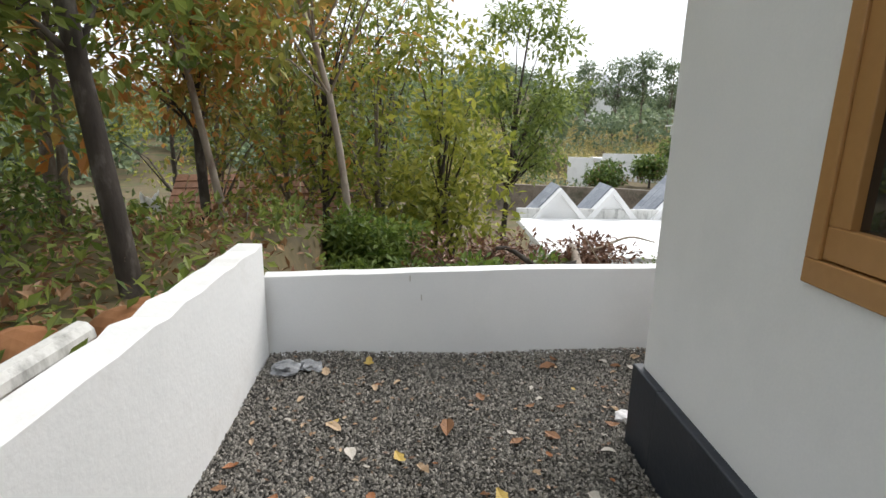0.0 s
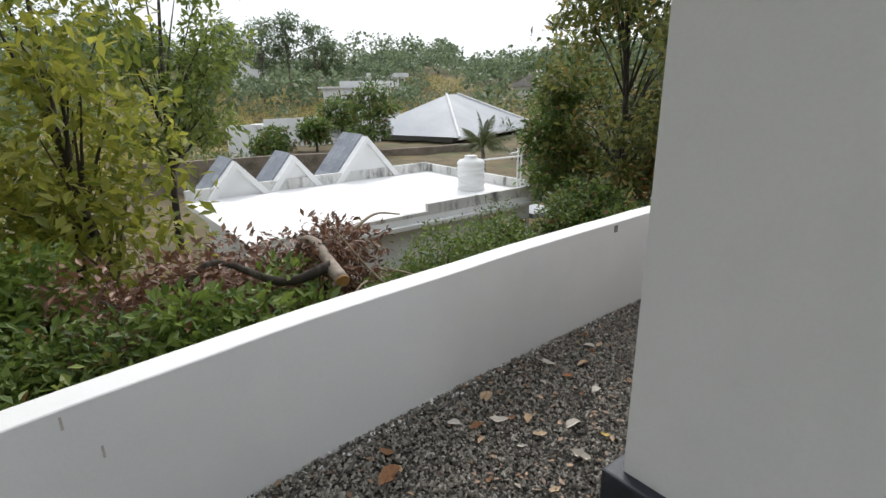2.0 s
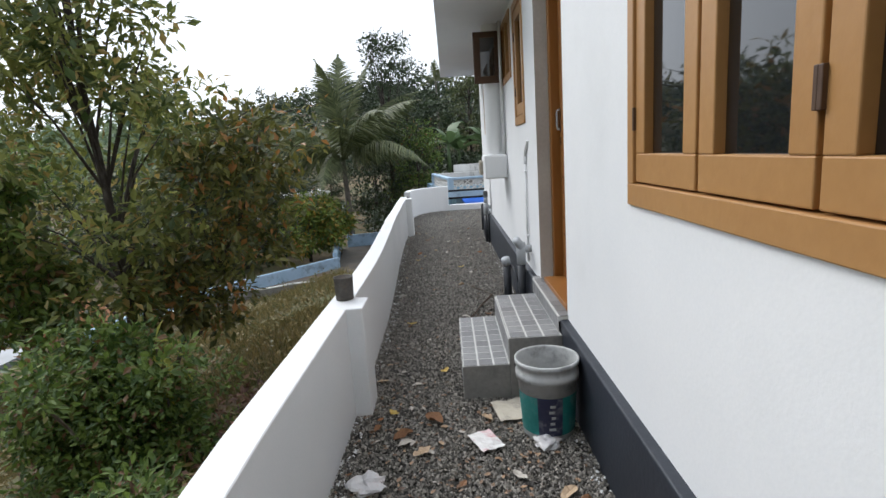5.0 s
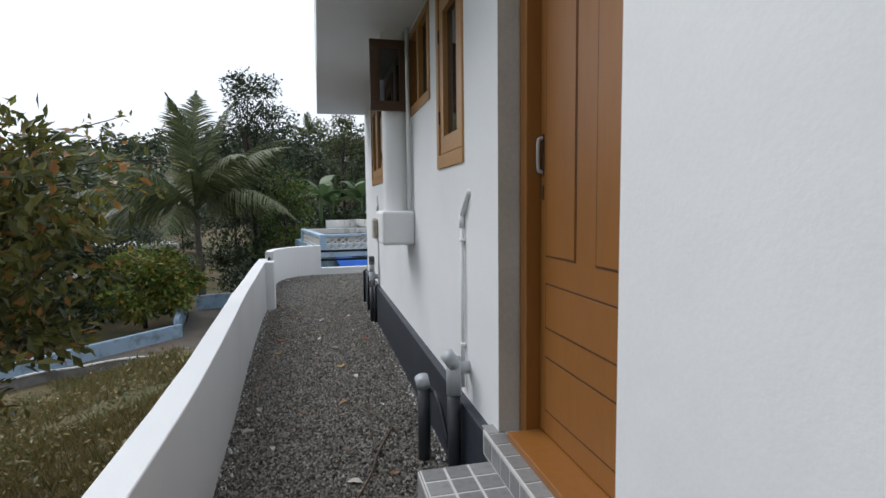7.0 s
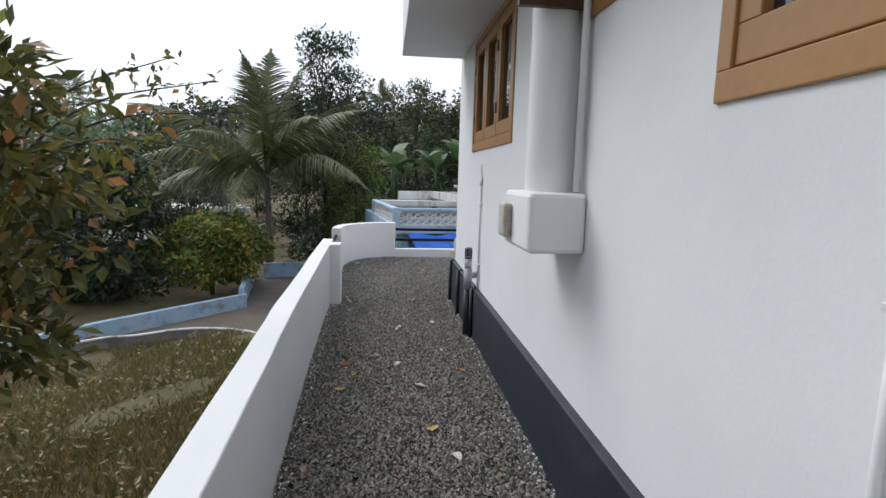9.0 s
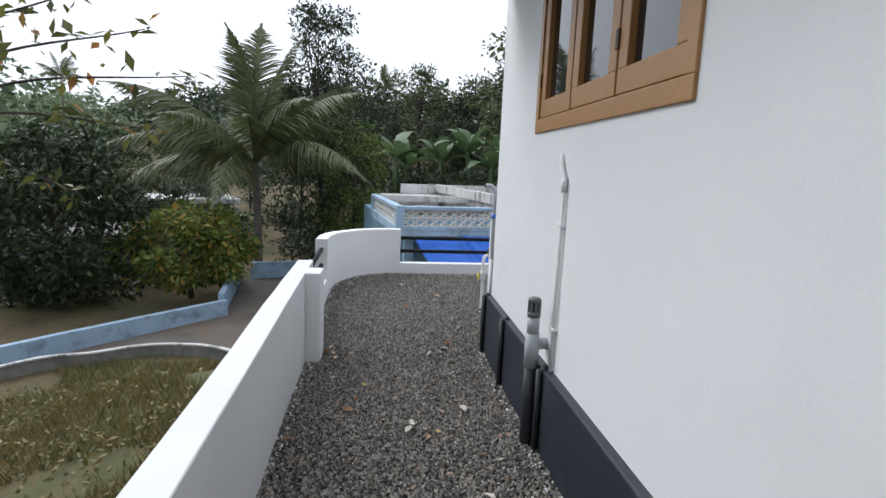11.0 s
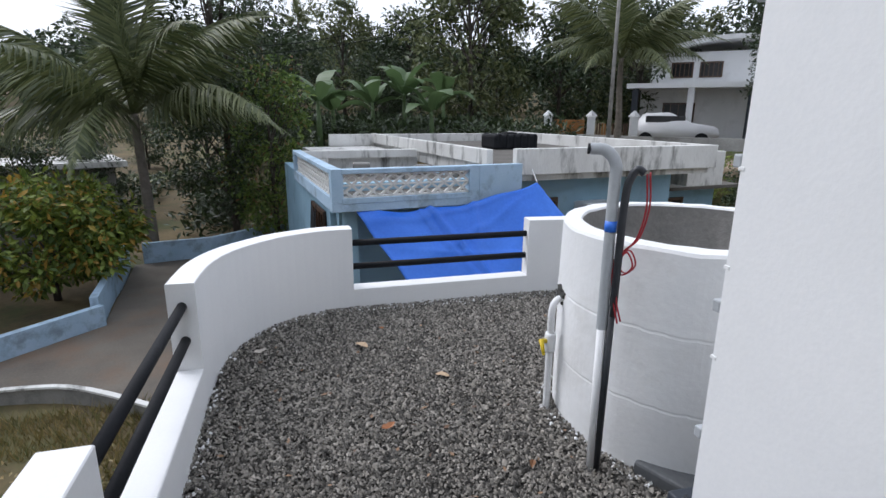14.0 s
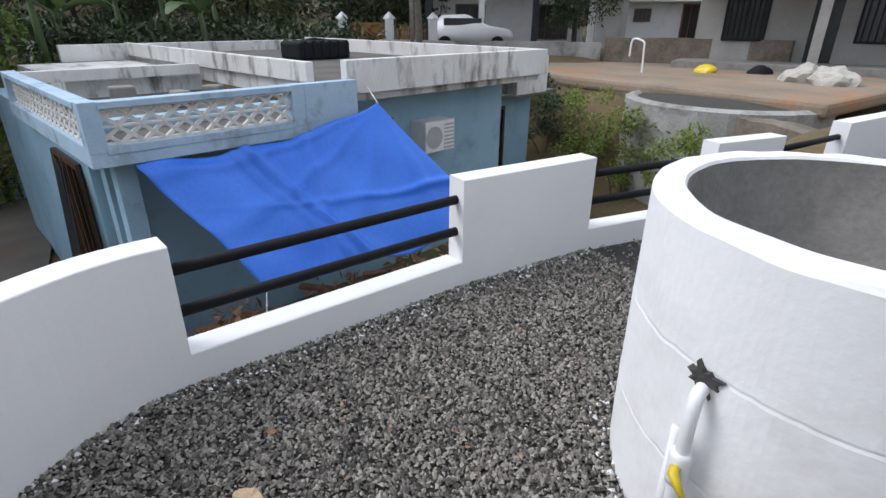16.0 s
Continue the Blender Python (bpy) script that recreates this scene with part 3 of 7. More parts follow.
panels = [(l0 + 0.05, mid - 0.065, 1.21, lz1 - 0.12), (mid + 0.065, l1 - 0.05, 1.21, lz1 - 0.12),
          (l0 + 0.05, l1 - 0.05, 0.93, 1.11), (l0 + 0.05, l1 - 0.05, 0.60, 0.82)]
for p0, p1, q0, q1 in panels:
    pan = part("panel", box(p0 + 0.008, LY, q0 + 0.008, p1 - 0.008, LY + 0.004, q1 - 0.008, 0.0015), WOOD, leaf)
    # raised dark strips paint the shadow of a groove round the panel
    g = box(p0, LY, q0, p1, LY + 0.0012, q0 + 0.007)
    box(p0, LY, q1 - 0.007, p1, LY + 0.0012, q1, 0, g)
    box(p0, LY, q0 + 0.007, p0 + 0.007, LY + 0.0012, q1 - 0.007, 0, g)
    box(p1 - 0.007, LY, q0 + 0.007, p1, LY + 0.0012, q1 - 0.007, 0, g)
    part("panel_groove", g, GROOVE, leaf)
hx = l1 - 0.024
handle = part("handle", box(hx - 0.011, LY, 1.52, hx + 0.011, LY + 0.006, 1.68, 0.003), WOOD_DARK, leaf, "dark bronze pull handle")
part("grip", tube(bend([(hx, LY + 0.004, 1.665), (hx, LY + 0.021, 1.655), (hx, LY + 0.023, 1.60), (hx, LY + 0.021, 1.545), (hx, LY + 0.004, 1.535)]), 0.007, 8), PVC, handle, "steel grip")
part("keyhole_plate", box(hx - 0.009, LY, 1.43, hx + 0.009, LY + 0.005, 1.485, 0.002), WOOD_DARK, leaf)

# tiled entrance steps
steps = thing("entrance_steps", "two cement steps topped with small grey mottled tiles", "steps", kind="structure")
SX0, SX1 = 4.605, 5.50
part("lower_block", box(SX0, 2.81, -0.05, SX1, 3.08, 0.219, 0.003), CEMENT, steps)
part("upper_block", box(SX0, 2.505, -0.05, SX1, 2.808, 0.374, 0.003), CEMENT, steps)
part("threshold_block", box(SX0 + 0.05, YF - 0.085, 0.44, 5.585, 2.515, 0.474, 0.003), GROUT, steps)
part("grout_bed", box(SX0 + 0.004, 2.812, 0.219, SX1 - 0.004, 3.076, 0.2215), GROUT, steps)
part("grout_bed", box(SX0 + 0.004, 2.51, 0.374, SX1 - 0.004, 2.804, 0.3765), GROUT, steps)
part("riser_bed", box(SX0 + 0.004, 3.0795, 0.0, SX1 - 0.004, 3.081, 0.2195), GROUT, steps)
part("riser_bed", box(SX0 + 0.004, 2.8075, 0.2215, SX1 - 0.004, 2.811, 0.3745), GROUT, steps)
part("riser_bed", box(SX0 + 0.05, 2.5155, 0.3765, SX1 + 0.07, 2.518, 0.474), GROUT, steps)

# white column over a boxed pipe end, with its drain pipe
chase = thing("pipe_chase_column", "white round plaster column ending in a square box", "pipe chase", kind="structure")
part("column", lathe([(0.105, 1.36), (0.105, 2.70)], 28, centre=(7.60, YF + 0.10)), PAINT, chase, smooth=True)
part("box", box(7.38, YF + 0.001, 1.12, 7.82, YF + 0.245, 1.37, 0.02), PAINT, chase)
part("pipe_mouth", box(7.65, YF + 0.245, 1.155, 7.77, YF + 0.285, 1.315, 0.015), PAPER_OLD, chase, "rough taped pipe mouth left bare")
drain = thing("drain_pipe", "white pipe running down beside the round column", "pipe")
part("pipe", tube([(7.44, YF + 0.03, 1.375), (7.44, YF + 0.03, 2.70)], 0.016, 10), PVC_WHITE, drain, smooth=True)


def conduit(x, z_top, z_low, hook, label):
    t = thing("wall_conduit", label, "pipe", "wall conduits")
    y = YF + 0.014
    part("pipe", tube([(x, y, z_low), (x, y, z_top)], 0.0095, 10), PVC_WHITE, t, smooth=True)
    part("elbow", tube(bend([(x, y, z_top - 0.03), (x, y, z_top), (x + hook * 0.5, y, z_top + 0.05), (x + hook, y - 0.01, z_top + 0.12)]), [0.0125] * 16, 10), PVC_WHITE, t, smooth=True)
    part("socket", tube([(x, y, z_top - 0.06), (x, y, z_top + 0.01)], 0.0135, 10), PVC_WHITE, t, smooth=True)
    for z in np.arange(z_low + 0.22, z_top, 0.52):
        part("clip", box(x - 0.022, YF, z - 0.007, x + 0.022, YF + 0.027, z + 0.007, 0.003), PVC_WHITE, t)


conduit(6.035, 1.36, 0.50, -0.10, "white conduit clipped to the wall beside the door")
conduit(9.775, 1.41, 0.45, 0.09, "white conduit clipped to the wall below the corner window")


def vent_pipe(x, z_tee, tee_to_wall, cap, label):
    t = thing("waste_pipe", label, "pipe", "waste pipes")
    y = YF + 0.085
    part("lower_pipe", tube([(x, y, -0.1), (x, y, z_tee - 0.10)], 0.033, 16), PVC_BLACK, t, "pipe foot painted black", True)
    part("tee", tube([(x, y, z_tee - 0.12), (x, y, z_tee + 0.06)], 0.037, 16), PVC, t, "", True)
    part("branch", tube([(x, y, z_tee), (x + 0.02, YF + 0.001, z_tee)], 0.03, 16), PVC, t, "", True)
    if cap:
        part("riser", tube([(x, y, z_tee + 0.06), (x, y, z_tee + 0.15)], 0.032, 16), PVC, t, "", True)
        part("cowl_ring", tube([(x, y, z_tee + 0.15), (x, y, z_tee + 0.175)], 0.035, 16), PVC_DARK, t, "", True)
        # solid black tube supplies the shade seen between the cowl bars
        part("cowl_core", tube([(x, y, z_tee + 0.16), (x, y, z_tee + 0.24)], 0.016, 10), RAIL, t, "black core standing for the shaded inside of the cowl", True)
        for k in range(8):
            a = math.pi * k / 4
            part("cowl_bar", box(x + 0.028 * math.cos(a) - 0.006, y + 0.028 * math.sin(a) - 0.006, z_tee + 0.172, x + 0.028 * math.cos(a) + 0.006, y + 0.028 * math.sin(a) + 0.006, z_tee + 0.23), PVC_DARK, t)
        part("cowl_cap", tube([(x, y, z_tee + 0.225), (x, y, z_tee + 0.24), (x, y, z_tee + 0.25)], [0.034, 0.034, 0.024], 16), PVC_DARK, t, "", True)
    else:
        part("mouth", tube([(x - 0.01, y, z_tee + 0.03), (x - 0.05, y + 0.045, z_tee + 0.09)], 0.034, 16), PVC, t, "", True)


vent_pipe(5.95, 0.62, True, False, "grey waste pipe with capped mouth beside the steps")
vent_pipe(9.885, 0.555, True, True, "grey waste pipe with slotted vent cowl on a black foot")
t = thing("short_waste_pipe", "short black capped waste pipe standing in the gravel", "pipe")
part("pipe", tube([(6.28, YF + 0.17, -0.1), (6.28, YF + 0.17, 0.44)], 0.035, 14), PVC_BLACK, t, "", True)
part("cap", tube([(6.28, YF + 0.17, 0.43), (6.265, YF + 0.185, 0.49)], 0.038, 14), PVC, t, "", True)
part("link", tube(bend([(6.28, YF + 0.14, 0.42), (6.15, YF + 0.12, 0.40), (6.0, YF + 0.1, 0.2)]), 0.012, 8), PVC_BLACK, t, "", True)
for x in (9.80, 10.69, 11.36):
    t = thing("plinth_pipe", "thin black pipe standing against the plinth", "pipe", "plinth pipes")
    part("pipe", tube([(x, YF + 0.062, -0.05), (x, YF + 0.062, PT + 0.0)], 0.016, 10), PVC_BLACK, t, "", True)
    part("elbow", tube([(x, YF + 0.062, PT - 0.02), (x, YF + 0.02, PT + 0.015)], 0.016, 10), PVC_BLACK, t, "", True)

for z in (1.30, 1.075, 0.85):
    part("corner_chip", box(X1 - 0.012, YF - 0.05, z - 0.006, X1 + 0.006, YF + 0.002, z + 0.004, 0.002), PAINT, bpy.data.objects["wall_north"], "lump of plaster left on the corner")

# ---- boundary walls and rails ----
TOP = 0.645
tagged(part("boundary_wall_1", strip_wall([(-0.965, 3.27), (-0.96, 2.2), (-0.955, 0.5), (-0.96, -6), (-0.96, -14)][::-1], 0.16, -0.4, 0.87, 0.03, 8), PAINT_ROUGH, None), "white painted side boundary wall with an uneven top", "wall", kind="structure")
LINE = [(x, float(yard_line(x))) for x in (-0.98, -0.5, 0.0, 0.6, 1.2, 1.8, 2.4, 3.2, 4.2, 5.4, 6.3, 7.5, 8.4, 9.6, 10.6, 11.66)]
tagged(part("boundary_wall_2", strip_wall(LINE, 0.125, -1.6, TOP, 0.006, 3), PAINT, None), "long white painted boundary wall, gently curved at one end", "wall", kind="structure")
tagged(part("rail_sill_1", strip_wall([(11.66, 3.90), (12.3, 3.915), (12.93, 3.93)], 0.13, -1.6, 0.21, 0.003, 1), PAINT, None), "low white sill under the black rails", "wall", kind="structure")
CURVE = [(12.93, 3.93), (13.2, 3.92), (13.45, 3.86), (13.68, 3.72), (13.85, 3.51), (13.94, 3.28), (13.96, 3.13)]
tagged(part("boundary_wall_3", strip_wall(CURVE, 0.13, -2.8, TOP, 0.004, 4), PAINT, None), "white boundary wall curving round the yard corner", "wall", kind="structure")
EAST = [(13.96, 3.13), (14.0, 1.81), (13.93, 0.90), (13.72, -0.05), (13.57, -0.65), (13.5, -1.6), (13.3, -4), (13.0, -12)]
for i, (a, b, high) in enumerate(((0, 1, 0.21), (1, 2, TOP), (2, 3, 0.21), (3, 4, TOP), (4, 5, 0.21), (5, 6, TOP), (6, 7, TOP))):
    nm = "boundary_wall_%d" % (4 + i) if high == TOP else "rail_sill_%d" % (2 + i)
    tagged(part(nm, strip_wall([EAST[a], EAST[b]], 0.13, -2.8, high, 0.003, 1), PAINT, None), "white boundary pier" if high == TOP else "low white sill under the black rails", "wall", kind="structure")
for nm, px, py in (("pillar_1", 4.46, 3.595), ("pillar_2", 11.125, 3.78)):
    tagged(part(nm, box(px, py, -0.3, px + 0.22, py + 0.2, TOP + 0.004, 0.008), PAINT, None), "white square pillar of the boundary wall", "pillar", kind="structure")


def rails(a, b, label="two black round rails across the wall opening"):
    t = thing("rail_pair", label, "railing", "boundary rails")
    va, vb = Vector((*a, 0)), Vector((*b, 0))
    d = (vb - va).normalized()
    off = Vector((-d.y, d.x, 0)) * 0.065
    for z in (0.36, 0.53):
        p, q = va + off - d * 0.02, vb + off + d * 0.02
        p.z = q.z = z
        part("rail", tube([p, q], 0.023, 14), RAIL, t, "", True)


rails((11.66, 3.90), (12.93, 3.93))
rails(EAST[0], EAST[1])
rails(EAST[2], EAST[3])
rails(EAST[4], EAST[5])

# ---- concrete ring well ----
well = thing("ring_well", "white painted concrete ring well with bare cement inside", "well", at=(12.4, 1.68, 0))
seams = [(0.58, -0.6), (0.60, -0.05), (0.602, 0.15), (0.603, 0.27), (0.6034, 0.294), (0.6018, 0.302), (0.6036, 0.310), (0.603, 0.33), (0.602, 0.46), (0.603, 0.58), (0.6032, 0.606), (0.6014, 0.614), (0.603, 0.622), (0.602, 0.65), (0.601, 0.80), (0.600, 0.925), (0.592, 0.938), (0.555, 0.944), (0.515, 0.94), (0.508, 0.93)]
bm = lathe(seams, 160)
for v in bm.verts:
    a = math.atan2(v.co.y, v.co.x)
    near = max(math.exp(-((v.co.z - z) / 0.03) ** 2) for z in (0.302, 0.614))
    if 0.2 < v.co.z < 0.7:
        v.co.z += 0.012 * noise.noise(Vector((3 * math.cos(a), 3 * math.sin(a), v.co.z * 0.5))) + 0.006 * near * noise.noise(Vector((14 * math.cos(a), 14 * math.sin(a), 1)))
    k = 1 + 0.006 * noise.noise(v.co * 5) + 0.003 * near * noise.noise(v.co * 22)
    v.co.x, v.co.y = v.co.x * k, v.co.y * k
    if v.co.z > 0.92:
        v.co.z += 0.006 * noise.noise(v.co * 9)
part("ring_wall", bm, PAINT_ROUGH, well, smooth=False)
part("ring_inside", lathe([(0.508, 0.93), (0.505, 0.60), (0.46, 0.595), (0.455, 0.2), (0.45, -2.0), (0.001, -2.0)], 72), CEMENT, well, "bare grey cement inside", True)
t = thing("pump_pipe", "tall grey pump pipe painted black below, with a hooked mouth", "pipe")
px, py = 12.10, 2.30
part("black_pipe", tube([(px - 0.044, py + 0.012, -0.1), (px - 0.047, py + 0.008, 0.72)], 0.0135, 12), PVC_BLACK, t, "", True)
part("white_pipe", tube([(px - 0.03, py + 0.03, -0.05), (px - 0.022, py + 0.03, 0.68)], 0.0175, 12), PVC_WHITE, t, "", True)
part("grey_pipe", tube(bend([(px - 0.02, py + 0.028, 0.62), (px - 0.02, py + 0.028, 1.15), (px - 0.02, py + 0.028, 1.24), (px + 0.0, py + 0.06, 1.29), (px + 0.03, py + 0.105, 1.295)], 4), 0.021, 16, caps=False), PVC, t, "", True)
# black plug paints the shade inside the pipe mouth
part("grey_pipe_inside", tube([(px + 0.02, py + 0.09, 1.294), (px + 0.032, py + 0.115, 1.295)], 0.0188, 16), RAIL, t, "", True)
part("tape_band", tube([(px - 0.02, py + 0.028, 1.0), (px - 0.02, py + 0.028, 1.04)], 0.0222, 16), TARP, t, "blue tape band", True)
part("black_hose", tube(bend([(px - 0.05, py + 0.006, 0.68), (px - 0.05, py + 0.004, 0.9), (px - 0.052, py, 1.13), (px - 0.058, py - 0.012, 1.20), (px - 0.068, py - 0.03, 1.228), (px - 0.08, py - 0.048, 1.215)], 5), 0.0145, 12), PVC_BLACK, t, "", True)
RED = surface("red_wire", (0.30, 0.012, 0.02), (0.42, 0.02, 0.03), 5, 0.4, 0)
wire = bend([(px - 0.075 + (a + 0.12) * 0.6, py - 0.04 + (b + 0.06) * 0.5, z - 0.03) for a, b, z in ((-0.13, -0.12, 1.25), (-0.145, -0.13, 1.13), (-0.12, -0.10, 1.02), (-0.09, -0.03, 0.97), (-0.06, 0.03, 0.92), (-0.10, -0.02, 0.88), (-0.15, -0.06, 0.92), (-0.12, -0.02, 0.97), (-0.07, 0.03, 0.90), (-0.10, 0.03, 0.78), (-0.14, 0.01, 0.70))], 5)
part("wire", tube(wire, 0.0035, 6), RED, t, "coiled red electric wire", True)
part("wire", tube([p + Vector((0.006, 0.008, -0.008)) for p in wire], 0.0035, 6), RED, t, "coiled red electric wire", True)
t = thing("tap_pipe", "white tap pipe with a yellow valve against the well ring", "pipe")
qx, qy = 12.52, 2.32
YELLOW = surface("yellow_valve_plastic", (0.62, 0.45, 0.01), (0.72, 0.55, 0.02), 5, 0.4, 0)
part("pipe", tube(bend([(qx, qy, -0.05), (qx, qy, 0.40), (qx, qy, 0.52), (qx + 0.004, qy - 0.02, 0.57), (qx + 0.006, qy - 0.07, 0.585)], 4), 0.017, 12), PVC_WHITE, t, "", True)
part("pipe", tube([(qx + 0.03, qy - 0.012, -0.05), (qx + 0.03, qy - 0.012, 0.46)], 0.012, 10), PVC_WHITE, t, "", True)
part("valve_body", tube([(qx, qy, 0.32), (qx, qy, 0.335), (qx, qy, 0.40), (qx, qy, 0.415)], [0.024, 0.027, 0.027, 0.024], 12), PVC_WHITE, t, "", True)
part("valve_handle", tube([(qx - 0.002, qy + 0.02, 0.375), (qx - 0.012, qy + 0.05, 0.385), (qx - 0.055, qy + 0.055, 0.33)], [0.014, 0.013, 0.006], 10), YELLOW, t, "yellow valve lever", True)

# ---- plants ----
def leaf_cloud(centres, per, spread, size, rng, droop=0.3, slim=0.45):
    """Folded leaves scattered round each centre: vertices and triangles."""
    c = np.repeat(np.asarray(centres, float), per, 0)
    n = len(c)
    spread = np.repeat(np.asarray(spread, float), per) if np.ndim(spread) else np.full(n, spread)
    off = rng.standard_normal((n, 3))
    off /= np.maximum(np.linalg.norm(off, axis=1)[:, None], 1e-6)
    off *= (rng.uniform(0.15, 1, n) ** 0.6 * spread)[:, None] * np.array([1, 1, 0.75])
    p = c + off
    d = off / np.maximum(np.linalg.norm(off, axis=1)[:, None], 1e-6) + 0.8 * rng.standard_normal((n, 3))
    d[:, 2] -= droop
    d /= np.linalg.norm(d, axis=1)[:, None]
    s = np.cross(d, rng.standard_normal((n, 3)) * 0.5 + np.array([0, 0, 1.0]))
    s /= np.maximum(np.linalg.norm(s, axis=1)[:, None], 1e-6)
    up = np.cross(s, d)
    ln = size * rng.uniform(0.6, 1.3, n)[:, None]
    w = ln * slim
    verts = np.stack([p, p + d * ln * 0.5 + s * w * 0.5 + up * w * 0.18, p + d * ln, p + d * ln * 0.5 - s * w * 0.5 + up * w * 0.18], 1).reshape(-1, 3)
    f = 4 * np.arange(n)[:, None]
    faces = np.concatenate([f + np.array([0, 1, 2]), f + np.array([0, 2, 3])], 1).reshape(-1, 3)
    return verts, faces


def make_tree(name, label, at, height, radius, clear, material, trunk_r=0.09, seed=1, lean=(0, 0), leaf=0.16, clusters=55, per=90, bark=None, spread=0.55, group="", cone=0.0):
    """Tapered trunk, limbs to each cluster of leaves, and an uneven crown with gaps. clear: height under the crown."""
    rng = np.random.default_rng(seed)
    t = thing(name, label, "tree", group, at)
    top = Vector((lean[0], lean[1], height * 0.93))
    line = bend([(0, 0, -0.4), (0.03, 0.02, 0.0), (lean[0] * 0.3 + rng.normal(0, 0.05), lean[1] * 0.3, height * 0.33), (lean[0] * 0.65 + rng.normal(0, 0.08), lean[1] * 0.65 + rng.normal(0, 0.08), height * 0.65), top], 4)
    bm = tube(line, [trunk_r * (1.25 - 1.1 * i / (len(line) - 1)) for i in range(len(line))], 9)
    mid = (clear + height) / 2
    centres = []
    for k in range(clusters):
        a, r = rng.uniform(0, 2 * math.pi), radius * rng.uniform(0.2, 1.0) ** 0.6
        z = rng.uniform(clear, height)
        squeeze = math.sqrt(max(0.08, 1 - ((z - mid) / (0.56 * (height - clear))) ** 2))
        f = z / height
        r *= 1 - cone * (z - clear) / (height - clear)
        cx, cy = lean[0] * f + math.cos(a) * r * squeeze, lean[1] * f + math.sin(a) * r * squeeze
        centres.append((cx, cy, z))
        if k % 3 == 0:
            p = min(line[:-1], key=lambda q: abs(q.z - max(0.62 * z, min(clear, z) * 0.8)))
            m = p.lerp(Vector(centres[-1]), 0.5) + Vector((0, 0, 0.12 * r))
            tube([p, m, centres[-1]], [trunk_r * 0.30, trunk_r * 0.17, 0.005], 5, bm, False)
    part("trunk", bm, bark or BARK, t, "", True)
    v, f = leaf_cloud(centres, per, rng.uniform(0.6, 1.25, clusters) * spread, leaf, rng)
    mesh_object("crown", v, f, material, t)
    return t


def make_bush(name, label, at, radius, height, material, seed, clusters=26, per=110, leaf=0.10, group="", stems=5, spread=0.28):
    rng = np.random.default_rng(seed)
    t = thing(name, label, "bush", group, at)
    centres = np.stack([rng.normal(0, radius * 0.5, clusters), rng.normal(0, radius * 0.5, clusters), rng.uniform(0.15, 1, clusters) * height], -1)
    if 4.0 < at[1] < 6.0 and -1 < at[0] < 14:
        centres[:, 1] = np.maximum(centres[:, 1], 4.25 - at[1])
    bm = bmesh.new()
    for k in range(min(stems, clusters)):
        c = Vector(centres[k])
        tube(bend([(c.x * 0.2, c.y * 0.2, -0.3), (c.x * 0.5, c.y * 0.5, c.z * 0.5), c], 3), [0.018] * 3 + [0.012] * 3 + [0.004], 5, bm, False)
    part("stem_cluster", bm, BARK, t)
    v, f = leaf_cloud(centres, per, spread, leaf, rng, 0.2)
    mesh_object("foliage", v, f, material, t)
    return t


def frond_mesh(length, seed, droop, side_way=0.58, hang=0.72):
    rng = np.random.default_rng(seed)
    verts, faces = [], []
    n = 78
    def mid(u):
        return np.array([length * u * (1 - 0.18 * u), 0, length * (0.35 * u - droop * u * u)])
    for i in range(n):
        u = 0.14 + 0.86 * i / n
        p, d = mid(u), mid(u + 0.02) - mid(u)
        d /= np.linalg.norm(d)
        for side in (-1, 1):
            ln = length * 0.23 * math.sin(math.pi * min(1, 0.2 + 0.85 * u)) * rng.uniform(0.8, 1.15) + 0.05
            o = np.array([0.45 * d[0] * ln, side * ln * side_way * rng.uniform(0.8, 1.2), -ln * hang * rng.uniform(0.7, 1.3)])
            w = d * 0.017
            b = len(verts)
            verts += [p - w, p + w, p + o * 0.6 + w * 0.9 + np.array([0, 0, ln * 0.1]), p + o, p + o * 0.6 - w * 0.9 + np.array([0, 0, ln * 0.1])]
            faces += [(b, b + 1, b + 2, b + 4), (b + 4, b + 2, b + 3)]
    rb = len(verts)
    for i in range(9):
        u = i / 8
        p, r = mid(u), 0.03 * (1.1 - u)
        verts += [p + np.array([0, r, 0]), p + np.array([0, 0, r]), p + np.array([0, -r, 0])]
        if i:
            a, b = rb + 3 * (i - 1), rb + 3 * i
            for j in range(3):
                faces.append((a + j, a + (j + 1) % 3, b + (j + 1) % 3, b + j))
    me = bpy.data.meshes.new("frond")
    me.from_pydata([tuple(v) for v in verts], [], faces)
    me.materials.append(LEAF_PALM)
    return me


FRONDS = [frond_mesh(3.2, 5, 0.42), frond_mesh(3.0, 6, 0.62), frond_mesh(3.3, 7, 0.30, 0.7, 0.30)]


